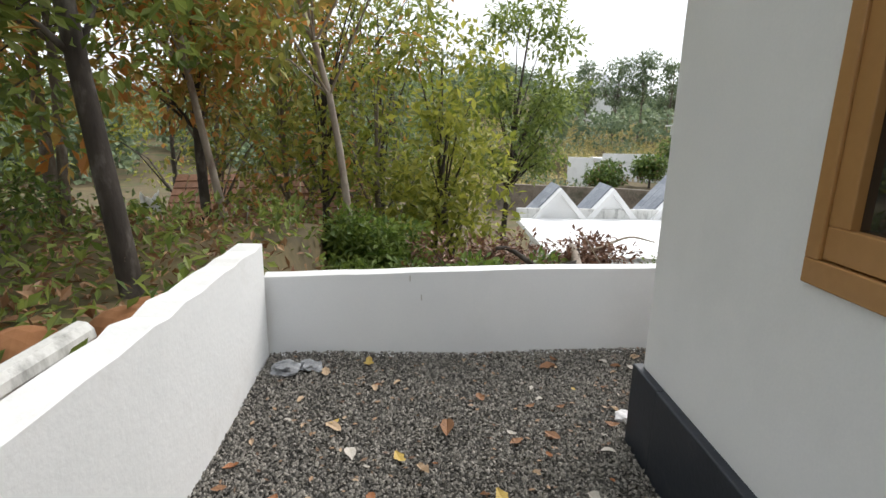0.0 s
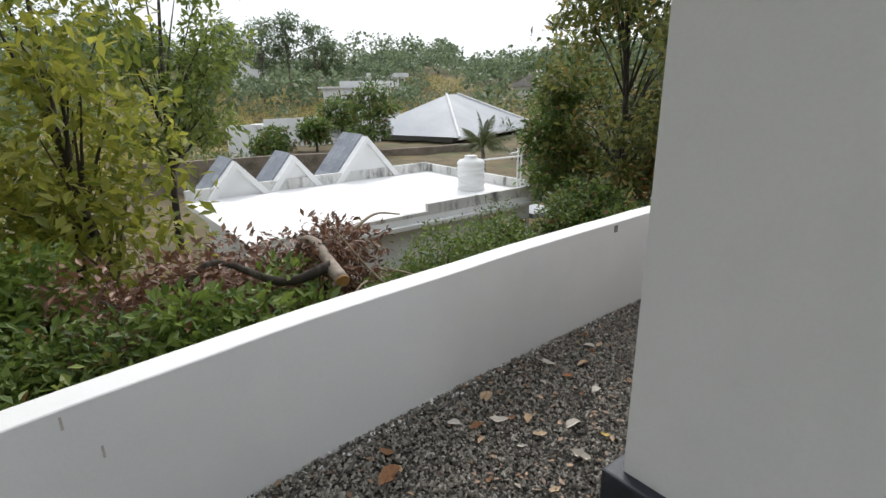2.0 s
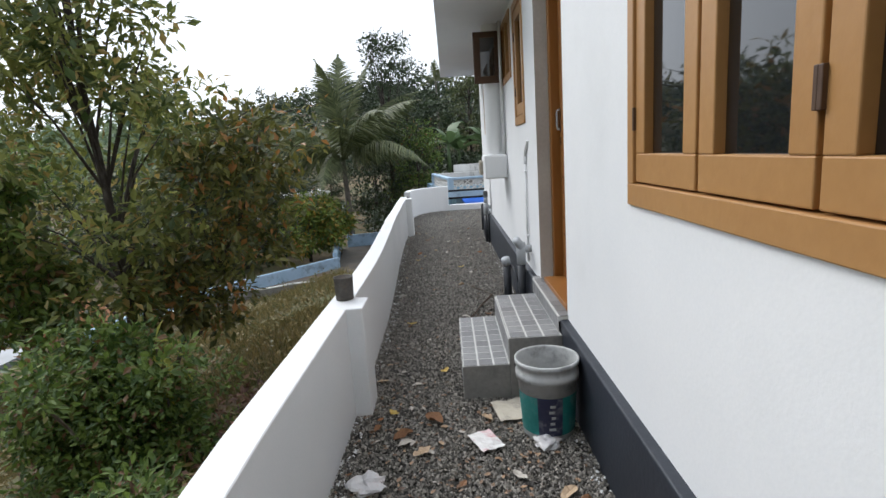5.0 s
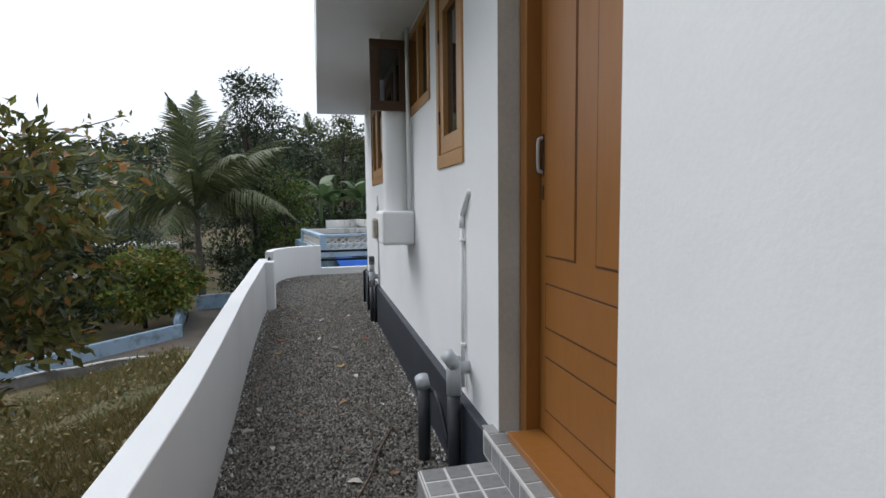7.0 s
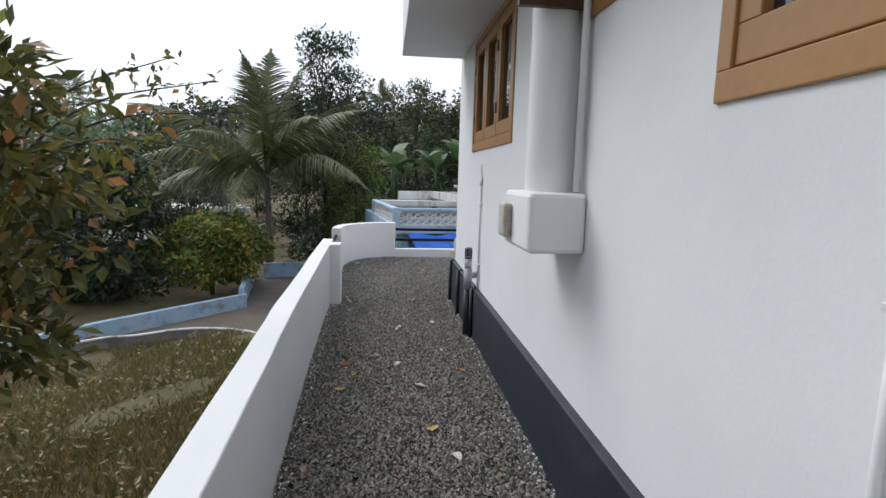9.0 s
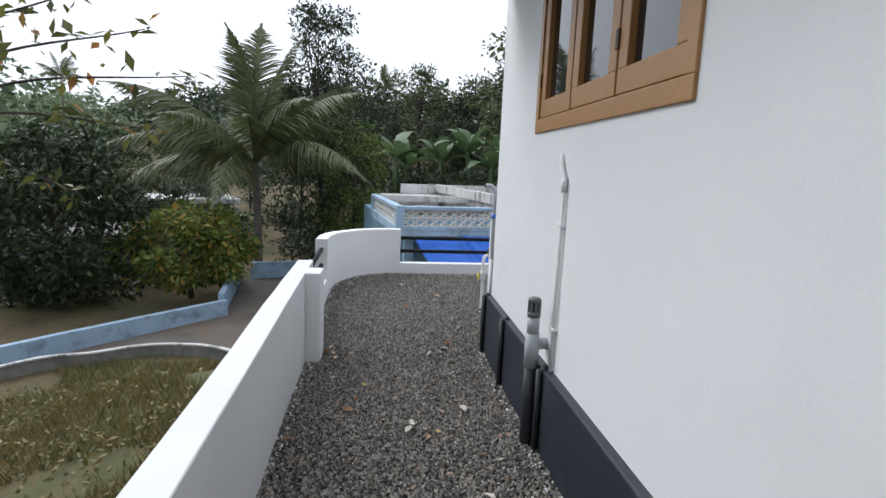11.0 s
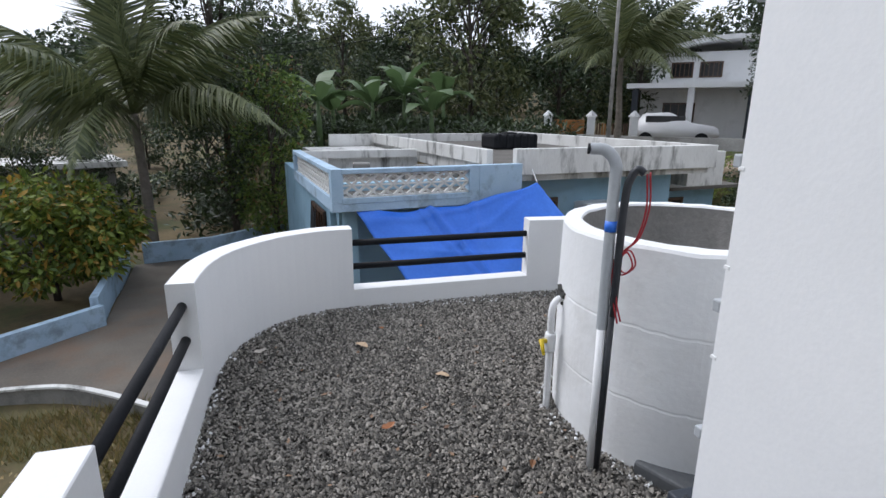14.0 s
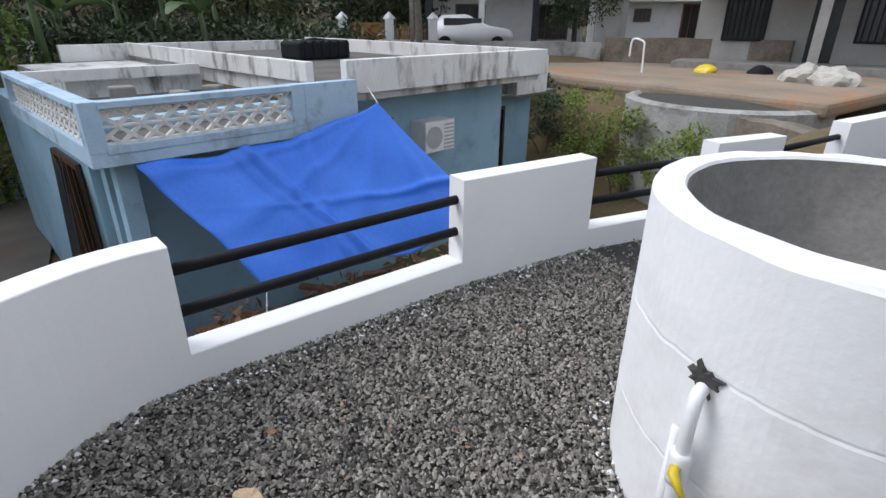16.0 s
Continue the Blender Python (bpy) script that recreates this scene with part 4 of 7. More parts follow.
def make_palm(at, height, scale, seed, label="coconut palm with long drooping green fronds", trunk_r=0.13, count=22):
    rng = np.random.default_rng(seed)
    t = thing("coconut_palm", label, "palm tree", "", at)
    line = bend([(0, 0, -0.5), (0.05, 0, height * 0.3), (0.12, 0.06, height * 0.7), (0.1, 0.1, height)], 5)
    part("trunk", tube(line, [trunk_r * (1.25 - 0.5 * i / (len(line) - 1)) * (1 + 0.06 * (i % 2)) for i in range(len(line))], 10), BARK_PALM, t, "", True)
    for k in range(count):
        kind = 2 if k < count * 0.16 else (0 if k < count * 0.62 else 1)
        f = new("frond", FRONDS[kind])
        f.parent = t
        tilt = {2: rng.uniform(-78, -56), 0: rng.uniform(-46, -20), 1: rng.uniform(-26, 0)}[kind]
        f.matrix_basis = pose(0.1, 0.1, height - 0.05) @ pose(0, 0, 0, 0, 0, 360 * k * 0.381966) @ pose(0, 0, 0, 0, tilt, 0) @ Matrix.Scale(scale * rng.uniform(0.85, 1.1), 4)
    return t


def banana_leaf_mesh(seed):
    rng = np.random.default_rng(seed)
    verts, faces = [], []
    n, L = 14, 1.9
    for i in range(n + 1):
        u = i / n
        x, z = L * u * (1 - 0.25 * u), L * (0.75 * u - 0.72 * u * u)
        w = 0.26 * math.sin(math.pi * min(0.97, 0.08 + 0.9 * u)) ** 0.7 * (1 if 0.12 < u else 0.1)
        jag = rng.uniform(0.8, 1.1, 2)
        verts += [(x, -w * jag[0], z + 0.08 * w - 0.12 * w), (x, 0, z), (x, w * jag[1], z + 0.08 * w - 0.12 * w)]
        if i:
            a, b = 3 * (i - 1), 3 * i
            faces += [(a, a + 1, b + 1, b), (a + 1, a + 2, b + 2, b + 1)]
    me = bpy.data.meshes.new("banana_leaf")
    me.from_pydata(verts, [], faces)
    me.materials.append(LEAF_BANANA)
    return me


BANANA_LEAVES = [banana_leaf_mesh(k) for k in (1, 2, 3)]


def make_banana(at, height, seed, scale=1.0):
    rng = np.random.default_rng(seed)
    t = thing("banana_plant", "banana plant with broad torn green leaves", "banana plant", "banana plants", at)
    part("stem", tube([(0, 0, -0.3), (0.02, 0, height * 0.5), (0.05, 0.02, height)], [0.13, 0.10, 0.07], 10), LEAF_BANANA, t, "", True)
    for k in range(8):
        f = new("leaf", BANANA_LEAVES[k % 3])
        f.parent = t
        f.matrix_basis = pose(0.05, 0.02, height - 0.15) @ pose(0, 0, 0, 0, 0, 137 * k + rng.uniform(-15, 15)) @ pose(0, 0, 0, rng.uniform(-15, 15), rng.uniform(-48, 5), 0) @ Matrix.Scale(scale * rng.uniform(0.8, 1.2), 4)


def gz(x, y, dz=0.0):
    return (x, y, float(ground_z(x, y)) + dz)


# grove beyond the side and end walls
make_tree("grove_tree", "dark-barked leaning tree beside the boundary wall", (-2.0, 3.55, 0.40), 6.5, 2.4, 1.7, LEAF_MIX, 0.085, 11, (-0.75, 0.3), 0.15, 34, 70, BARK_DARK, group="grove trees")
make_tree("grove_tree", "slender pale-trunked tree with brown and yellow leaves", (-2.7, 7.2, -0.05), 6.8, 2.3, 2.6, LEAF_TAN, 0.062, 12, (-1.2, 0.2), 0.19, 44, 64, BARK_PALE, group="grove trees")
make_tree("grove_tree", "slender pink-grey trunk with yellowing leaves", (-0.95, 7.1, -0.65), 7.8, 2.4, 3.0, LEAF_MIX, 0.062, 13, (-1.2, 0.1), 0.19, 46, 64, BARK_PALE, group="grove trees")
make_tree("grove_tree", "leafy tree with rust-coloured leaves", (-3.8, 5.6, 0.4), 5.8, 2.3, 0.9, LEAF_TAN, 0.06, 14, (0.3, 0.2), 0.19, 38, 70, group="grove trees")
make_tree("grove_tree", "thin dark sapling in the grove", (-2.9, 3.0, 0.42), 4.5, 1.5, 0.7, LEAF_GREEN, 0.03, 15, (0.2, 0.4), 0.13, 30, 70, BARK_DARK, group="grove trees")
make_tree("grove_tree", "thin leaning sapling in the grove", (-3.4, 4.2, 0.42), 5.0, 1.7, 1.0, LEAF_GREEN, 0.035, 16, (0.5, -0.3), 0.13, 34, 70, BARK, group="grove trees")
for k, (x, y, h, r, m) in enumerate(((-1.0, 11.3, 7.4, 2.0, LEAF_GREEN), (-2.6, 12.0, 7.6, 2.2, LEAF_GREEN), (0.1, 9.4, 5.6, 1.3, LEAF_LIME), (-0.8, 9.0, 5.0, 1.2, LEAF_LIME), (0.5, 8.2, 3.4, 0.8, LEAF_LIME), (-4.2, 11, 8.5, 2.8, LEAF_MIX), (-6.5, 8.0, 6, 2.2, LEAF_GREEN), (-2.0, 14.5, 9, 3.0, LEAF_GREEN), (-6.5, 13.5, 9, 3.2, LEAF_LIME), (-9.5, 10.5, 6, 2.4, LEAF_GREEN), (-5.6, 5.2, 5.5, 1.6, LEAF_MIX), (-0.9, 16.5, 8.5, 2.4, LEAF_GREEN), (-6, 1.5, 7, 2.4, LEAF_MIX), (-3.6, 8.6, 7.2, 2.0, LEAF_TAN), (-1.9, 9.4, 7.0, 1.8, LEAF_MIX), (-4.6, 6.6, 6.5, 1.9, LEAF_TAN), (-3.3, 8.0, 6.0, 1.6, LEAF_TAN), (-2.6, 10.4, 7.0, 1.8, LEAF_MIX))):
    make_tree("grove_tree", "dense leafy tree of the grove and its added unseen shade screen", gz(x, y), h, r, h * (0.38 if x < -1.5 and y < 12.5 else 0.12), m, 0.09, 30 + k, (0.2 * math.sin(k), 0.2), 0.17, 38, 56, BARK if k % 2 else BARK_DARK, spread=0.6, group="grove trees")
# unseen trees added to keep sky light off the west end wall
for k, (x, y, h) in enumerate(((-4.6, -0.6, 8.5), (-5.6, -3.2, 9), (-4.4, -5.6, 8.5), (-6.2, -8.0, 9), (-4.8, -10.4, 8.5), (-7.5, -1.5, 9.5))):
    make_tree("grove_tree", "dense leafy tree of the grove and its added unseen shade screen", gz(x, y), h, 2.5, 1.4, LEAF_BUSH, 0.1, 500 + k, (0.2, 0.1), 0.3, 50, 60, BARK_DARK, spread=0.75, group="grove trees")
make_tree("roadside_tree", "open-crowned tree with green leaves above the red slope", gz(1.9, 13.2), 7.8, 1.5, 3.7, LEAF_GREEN, 0.10, 51, (0.6, 0.4), 0.17, 70, 75, BARK_DARK, spread=0.5)

# the broad tree beyond the long wall
make_tree("garden_tree", "broad garden tree with dark olive and rust-coloured leaves", gz(8.4, 7.4), 7.3, 2.15, 1.6, LEAF_GARDEN, 0.08, 61, (0.1, 0.0), 0.15, 125, 84, BARK_DARK, spread=0.46, cone=0.78)
make_tree("garden_tree", "small dense green tree beside the rust-leaved one", gz(8.3, 8.6), 3.8, 0.7, 1.6, LEAF_BUSH, 0.05, 68, (0.0, 0.2), 0.15, 40, 90, BARK_DARK, spread=0.4, cone=0.3)
make_tree("garden_tree", "dark green slender tree behind the broad one", gz(12.2, 12.2), 5.3, 0.95, 1.5, LEAF_BUSH, 0.09, 62, (0.1, 0.0), 0.15, 50, 85, BARK_DARK)
make_tree("garden_tree", "low leaning tree with olive and orange leaves over the slope", gz(8.6, 7.2), 3.7, 0.95, 1.1, LEAF_OLD, 0.035, 63, (0.0, -1.7), 0.15, 58, 74, BARK_DARK, spread=0.42)
limb = thing("leaning_tree", "thin tree with sparse large leaves on long bare limbs", "tree", "", gz(13.2, 9.0))
base_z = gz(13.2, 9.0)[2]
rng = np.random.default_rng(17)
bm = tube(bend([(0, 0, -0.4), (0.05, 0.0, 1.6), (0.0, -0.2, 3.2), (0.0, -0.5, 4.6)], 5), [0.06 - 0.0022 * i for i in range(16)], 8)
tips = []
for x, y, z in ((12.75, 5.25, 2.2), (12.5, 5.5, 2.55), (12.2, 5.9, 2.75), (12.9, 5.6, 1.7), (12.0, 6.5, 2.2), (13.4, 6.6, 1.0), (13.6, 7.4, 2.4)):
    dx, dy, dz = x - 13.2, y - 9.0, z - base_z
    line = bend([(0.0, -0.3, 3.6), (dx * 0.5, dy * 0.5, (3.6 + dz) / 2 + 0.35), (dx, dy, dz)], 8)
    tube(line, [0.026 - 0.0013 * i for i in range(len(line))], 6, bm, False)
    tips += [tuple(p) for p in line[11:]]
part("trunk", bm, BARK_DARK, limb, "", True)
v, f = leaf_cloud(tips, 4, 0.15, 0.17, rng, 0.4, 0.42)
mesh_object("crown", v, f, LEAF_OLD, limb)
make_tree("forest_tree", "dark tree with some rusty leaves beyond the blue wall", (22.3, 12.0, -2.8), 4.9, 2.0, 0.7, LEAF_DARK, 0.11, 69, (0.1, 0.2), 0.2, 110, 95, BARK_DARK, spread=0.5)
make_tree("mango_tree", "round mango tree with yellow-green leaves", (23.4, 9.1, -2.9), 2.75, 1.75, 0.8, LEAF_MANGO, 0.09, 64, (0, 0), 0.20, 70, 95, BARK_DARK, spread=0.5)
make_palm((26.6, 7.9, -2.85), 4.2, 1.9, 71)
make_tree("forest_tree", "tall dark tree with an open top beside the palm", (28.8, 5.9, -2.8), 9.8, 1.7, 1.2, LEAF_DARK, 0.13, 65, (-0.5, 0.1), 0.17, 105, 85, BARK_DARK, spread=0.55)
make_tree("forest_tree", "dark leafy tree beside the blue house", (27.6, 4.5, -2.8), 5.6, 1.3, 0.6, LEAF_BUSH, 0.1, 66, (0.2, 0.2), 0.17, 70, 85, BARK_DARK)
make_palm((31.5, -9.8, 0.2), 3.6, 1.5, 72)
make_palm((62.3, 3.8, 2.6), 6.6, 0.9, 73, "slim far coconut palm above the woods", 0.11, 14)
make_palm((64.9, 35.7, 1.6), 7.2, 0.9, 74, "slim far coconut palm above the woods", 0.11, 14)
make_palm((78, 69.8, 1.0), 10.0, 1.1, 75, "slim far coconut palm above the woods", 0.13, 14)
make_palm((15.8, 19.5, -4.2), 3.0, 0.6, 76, "small coconut palm beside the grey-roofed hall", 0.1, 14)
for k, (x, y) in enumerate(((33.0, 2.4), (31.8, 3.0), (33.2, -0.6), (32.4, -1.6), (34.5, 0.6), (36, -3))):
    make_banana((x, y, 0.2), 1.3 + 0.35 * (k % 3), 80 + k, 1.25)
make_tree("dooryard_tree", "dense dark tree in front of the white villas", (28.2, -15.6, 0.3), 6.6, 2.0, 0.9, LEAF_DARK, 0.12, 67, (0.2, 0), 0.17, 130, 95, BARK_DARK)
protos = []
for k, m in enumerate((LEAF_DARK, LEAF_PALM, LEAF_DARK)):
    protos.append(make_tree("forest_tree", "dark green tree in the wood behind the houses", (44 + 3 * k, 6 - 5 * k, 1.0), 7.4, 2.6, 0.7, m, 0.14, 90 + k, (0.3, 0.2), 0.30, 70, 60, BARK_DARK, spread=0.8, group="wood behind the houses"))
rng = np.random.default_rng(44)
spots = [(24.5, 14.5), (27.5, 16.5), (30, 12.5), (22, 16), (31, 19), (20, 18), (38, 14), (34, 17), (41, 19), (46, 13), (50, 8), (39, 4), (43, -1), (41, -6), (46, -8), (40, -11), (44, -15), (38, -15), (47, -20), (42, -22), (37, -24), (52, -2), (54, -12), (32, 22), (27, 20), (37, 25), (45, 25), (50, 18), (30, 14), (33, 11.5), (36, 8.0), (52, -24), (34, -27), (28, -29), (40, -30)]
for k, (x, y) in enumerate(spots):
    s = rng.uniform(0.62, 1.0) * (0.62 if y > 10 else (1.45 if y < -5 else 1.0))
    copy_thing(protos[k % 3], pose(x, y, float(ground_z(x, y)), 0, 0, 57 * k) @ Matrix.Diagonal((s, s, s * rng.uniform(0.85, 1.1), 1)))

# bushes along the long wall
for k, (x, y, r, h, m, lf) in enumerate(((0.9, 5.0, 0.8, 0.55, LEAF_BRIGHT, 0.12), (2.7, 5.3, 0.55, 0.75, LEAF_BRIGHT, 0.07), (3.6, 5.5, 0.4, 0.9, LEAF_BUSH, 0.08), (0.0, 5.0, 0.9, 0.5, LEAF_BUSH, 0.10), (-0.6, 5.6, 0.7, 0.5, LEAF_BRIGHT, 0.10), (5.85, 6.05, 0.62, 1.35, LEAF_BUSH, 0.12), (6.1, 6.15, 0.5, 1.45, LEAF_BUSH, 0.11), (5.9, 5.8, 0.6, 0.9, LEAF_BUSH, 0.11), (4.6, 7.2, 0.5, 0.7, LEAF_MIX, 0.09), (2.2, 4.6, 0.8, 0.4, LEAF_BUSH, 0.08), (1.2, 4.5, 0.7, 0.35, LEAF_BUSH, 0.09), (3.1, 4.7, 0.5, 0.4, LEAF_BUSH, 0.08), (4.4, 5.0, 0.35, 0.4, LEAF_BUSH, 0.08), (-0.75, 6.7, 0.4, 1.3, LEAF_BRIGHT, 0.17), (-0.25, 6.9, 0.35, 1.1, LEAF_BRIGHT, 0.17), (-4.5, 4.2, 0.9, 0.8, LEAF_BUSH, 0.10))):
    make_bush("bush", "low green bush growing outside the boundary wall", gz(x, y, -0.05), r, h, m, 120 + k, 30 if h > 0.8 else 17, 200, lf * (0.64 if k % 3 else 0.85), "bushes outside the wall")
for k, (x, y, r, h) in enumerate(((0.75, 6.0, 0.55, 0.95), (1.3, 6.3, 0.6, 0.9), (2.0, 6.0, 0.45, 1.0), (0.3, 6.5, 0.5, 0.8))):
    make_bush("withered_bush", "withered maroon bush of cut branches", gz(x, y, -0.05), r, h, LEAF_DEAD, 160 + k, 24, 110, 0.085, "withered bushes", 8)
rng = np.random.default_rng(9)
for k in range(14):
    x, y = rng.uniform(-0.2, 3.2), rng.uniform(4.9, 6.6)
    a, ln = rng.uniform(0, 6.3), rng.uniform(0.7, 1.6)
    z = float(ground_z(x, y)) + 0.25
    b = thing("cut_branch", "pale dry cut branch lying in the bushes", "branch", "cut branches", (x, y, z))
    dx, dy = math.cos(a) * ln, math.sin(a) * ln
    part("stick", tube(bend([(0, 0, -0.1), (dx * 0.5, dy * 0.5, rng.uniform(0.15, 0.4)), (dx, dy, rng.uniform(0.1, 0.7))], 4), [0.018 - 0.0017 * i for i in range(9)], 6), BARK_TWIG, b)

sp = thing("sapling", "young sapling with long yellow-green leaves", "sapling", "", gz(6.0, 5.65))
part("stem", tube(bend([(0, 0, -0.2), (0.02, 0.01, 0.5), (0, 0.02, 1.15)], 4), 0.011, 6), BARK, sp)
v, f = leaf_cloud([(0, 0.02, 1.15), (0.02, 0, 0.95)], 8, 0.10, 0.27, np.random.default_rng(4), 1.0, 0.3)
mesh_object("leaves", v, f, LEAF_LIME, sp)
cl = thing("felled_trunk", "felled pale trunk with a fresh orange cut face", "log", "", (1.60, 5.02, 0.17))
trunk = part("trunk", tube(bend([(0, 0, 0), (0.04, 0.3, 0.06), (0.1, 0.7, 0.12), (0.25, 1.4, -0.1), (0.4, 2.2, -0.7)], 5), [0.055 - 0.0015 * i for i in range(21)], 10), BARK_PALE, cl, "", True)
part("cut_face", tube([(-0.001, -0.006, -0.002), (0.001, 0.004, 0.002)], 0.051, 14), surface("fresh_cut_wood", (0.34, 0.15, 0.05), (0.52, 0.28, 0.11), 9, 0.8, 0.2, 60), cl, "orange cut wood")
part("limb", tube(bend([(0.02, 0.2, 0.06), (-0.3, 0.4, -0.05), (-0.75, 0.7, 0.1), (-1.2, 0.6, -0.5)], 5), [0.045 - 0.0022 * i for i in range(16)], 8), BARK_DARK, cl, "", True)
part("limb", tube(bend([(0.1, 0.7, 0.10), (0.4, 0.75, 0.1), (0.8, 0.9, 0.2), (1.2, 1.1, 0.1)], 5), [0.022 - 0.001 * i for i in range(16)], 6), BARK_TWIG, cl, "", True)
part("prop_limb", tube(bend([(0.1, 0.5, 0.15), (0.12, 0.55, -0.3), (0.1, 0.6, -0.9)], 4), 0.025, 6), BARK_DARK, cl, "", True)


def scatter_grass():
    rng = np.random.default_rng(21)
    n = 110000
    x, y = rng.uniform(2.4, 19, n), 4.0 + rng.uniform(0, 1, n) ** 1.4 * 8
    keep = (noise_keep(x, y) > 0.25) & ((x < 14.2) | (y > 4.6)) & ((x < 18.1) | (y > 12)) & ~((x > 16.8) & (y < 5.2)) & ~((x > 16.0) & (y > 9.6) & (y < 12))
    x, y = x[keep], y[keep]
    c = np.stack([x, y, ground_z(x, y)], -1)
    n = len(x)
    a = rng.uniform(0, 6.28, n)
    h = rng.uniform(0.04, 0.22, n)
    w = np.stack([np.cos(a), np.sin(a), 0 * a], -1) * 0.008
    tip = c + np.stack([np.cos(a * 3) * h * 0.5, np.sin(a * 3) * h * 0.5, h], -1)
    verts = np.stack([c - w, c + w, tip], 1).reshape(-1, 3)
    faces = np.arange(3 * n).reshape(-1, 3)
    tagged(mesh_object("dry_grass", verts, faces, GRASS), "dry straw-coloured grass on the slope", "grass", kind="stuff")


def noise_keep(x, y):
    return 0.5 + 0.5 * np.sin(1.9 * x + 0.7 * y) * np.sin(1.1 * y - 0.8 * x + 1)


scatter_grass()


def undergrowth(name, label, x0, x1, y0, y1, clumps, per, leaf, spread, material, seed, lift=0.12, keep=lambda x, y: x == x):
    rng = np.random.default_rng(seed)
    x, y = rng.uniform(x0, x1, clumps), rng.uniform(y0, y1, clumps)
    ok = keep(x, y)
    x, y = x[ok], y[ok]
    z = ground_z(x, y) + lift * rng.uniform(0.2, 1.6, len(x))
    v, f = leaf_cloud(np.stack([x, y, z], -1), per, spread, leaf, rng, 0.1)
    tagged(mesh_object(name, v, f, material), label, "undergrowth", kind="stuff")


outside = lambda x, y: (x < -1.3) | (y > 4.25)
undergrowth("leaf_litter", "brown fallen leaves under the grove", -9, 3.5, 0.5, 14, 2600, 9, 0.11, 0.22, DRY_LEAF, 301, 0.05, outside)
undergrowth("weeds", "low green weeds under the grove", -9, 3.5, 0.5, 15, 1300, 16, 0.12, 0.22, LEAF_GREEN, 302, 0.2, outside)
undergrowth("dry_creepers", "dry brown creepers and leaves between the bushes", 1.5, 7.5, 4.3, 8.0, 520, 14, 0.09, 0.22, LEAF_DEAD, 310, 0.14, outside)
undergrowth("slope_weeds", "brown and olive weeds on the slope below the wall", 3.5, 17, 4.3, 12, 900, 14, 0.08, 0.2, GRASS, 303, 0.12, lambda x, y: (y > 4.3) & ((x < 14.3) | (y > 5)))
# near-black scrub gives the ground under the trees its shade
undergrowth("shade_scrub", "scrub added as dark shade under the trees beyond the drive", 22, 42, 10.5, 24, 700, 30, 0.28, 0.55, LEAF_DARK, 304, 0.4, lambda x, y: y > 10.5 + 0.0 * x)
undergrowth("shade_scrub", "scrub added as dark shade under the trees beyond the blue house", 29, 50, -8, 8, 900, 30, 0.28, 0.6, LEAF_DARK, 305, 0.6, lambda x, y: x > 30 - 0.2 * y)
undergrowth("hillside_scrub", "scrub and yellow-green grass on the terraced hillside", 0, 60, 36, 100, 2300, 22, 0.40, 0.9, LEAF_STRAW, 306, 0.4, lambda x, y: (y > 49) | (x < 12) | (x > 33))
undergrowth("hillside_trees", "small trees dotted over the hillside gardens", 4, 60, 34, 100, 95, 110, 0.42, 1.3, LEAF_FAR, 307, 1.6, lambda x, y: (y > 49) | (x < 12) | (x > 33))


def far_woods():
    rng = np.random.default_rng(31)
    centres, spread, dark = [], [], []
    for k in range(2700):
        r, a = rng.uniform(52, 210), rng.uniform(-1.1, 3.0)
        x, y = 5 + r * math.cos(a), 5 + r * math.sin(a)
        if 0.72 < a < 1.62 and r < 95 and rng.uniform() < 0.88:
            continue
        if a < 0.72 and r < 60:
            continue
        z = float(ground_z(x, y))
        h = rng.uniform(3.0, 6.0) + (4.0 if rng.uniform() < 0.06 else 0.0)
        for j in range(4):
            centres.append((x + rng.normal(0, 1.3), y + rng.normal(0, 1.3), z + h * rng.uniform(0.25, 1)))
            spread.append(rng.uniform(1.0, 1.9))
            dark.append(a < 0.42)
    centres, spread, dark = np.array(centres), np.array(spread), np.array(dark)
    # leaf colour carries haze on the far hills, shade on the near one
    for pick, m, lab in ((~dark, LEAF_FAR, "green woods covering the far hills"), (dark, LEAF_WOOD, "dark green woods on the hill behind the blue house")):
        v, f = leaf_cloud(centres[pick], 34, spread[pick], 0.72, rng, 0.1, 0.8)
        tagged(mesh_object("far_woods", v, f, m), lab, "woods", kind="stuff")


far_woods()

# ---- neighbouring houses ----
def window_unit(parent, x0, x1, z0, z1, y, face, material=WOOD_DARK, axis="x", bars=3):
    """A small barred window on a far wall: frame, dark panel for the unlit room, and bars. face: +1 or -1, the way it
    looks.
    """
    def b(a0, a1, c0, c1, d0, d1):
        lo, hi = sorted((y + face * d0, y + face * d1))
        return box(a0, lo, c0, a1, hi, c1) if axis == "x" else box(lo, a0, c0, hi, a1, c1)
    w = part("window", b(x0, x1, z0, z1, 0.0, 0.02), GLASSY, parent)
    fr = b(x0, x1, z0, z0 + 0.07, 0.02, 0.06)
    for q in (b(x0, x1, z1 - 0.07, z1, 0.02, 0.06), b(x0, x0 + 0.07, z0 + 0.07, z1 - 0.07, 0.02, 0.06), b(x1 - 0.07, x1, z0 + 0.07, z1 - 0.07, 0.02, 0.06)):
        me = bpy.data.meshes.new("tmp")
        q.to_mesh(me)
        q.free()
        fr.from_mesh(me)
        bpy.data.meshes.remove(me)
    part("frame", fr, material, w)
    for k in range(bars):
        a = x0 + (x1 - x0) * (k + 1) / (bars + 1)
        part("bar", b(a - 0.02, a + 0.02, z0 + 0.07, z1 - 0.07, 0.02, 0.05), material, w)
    return w


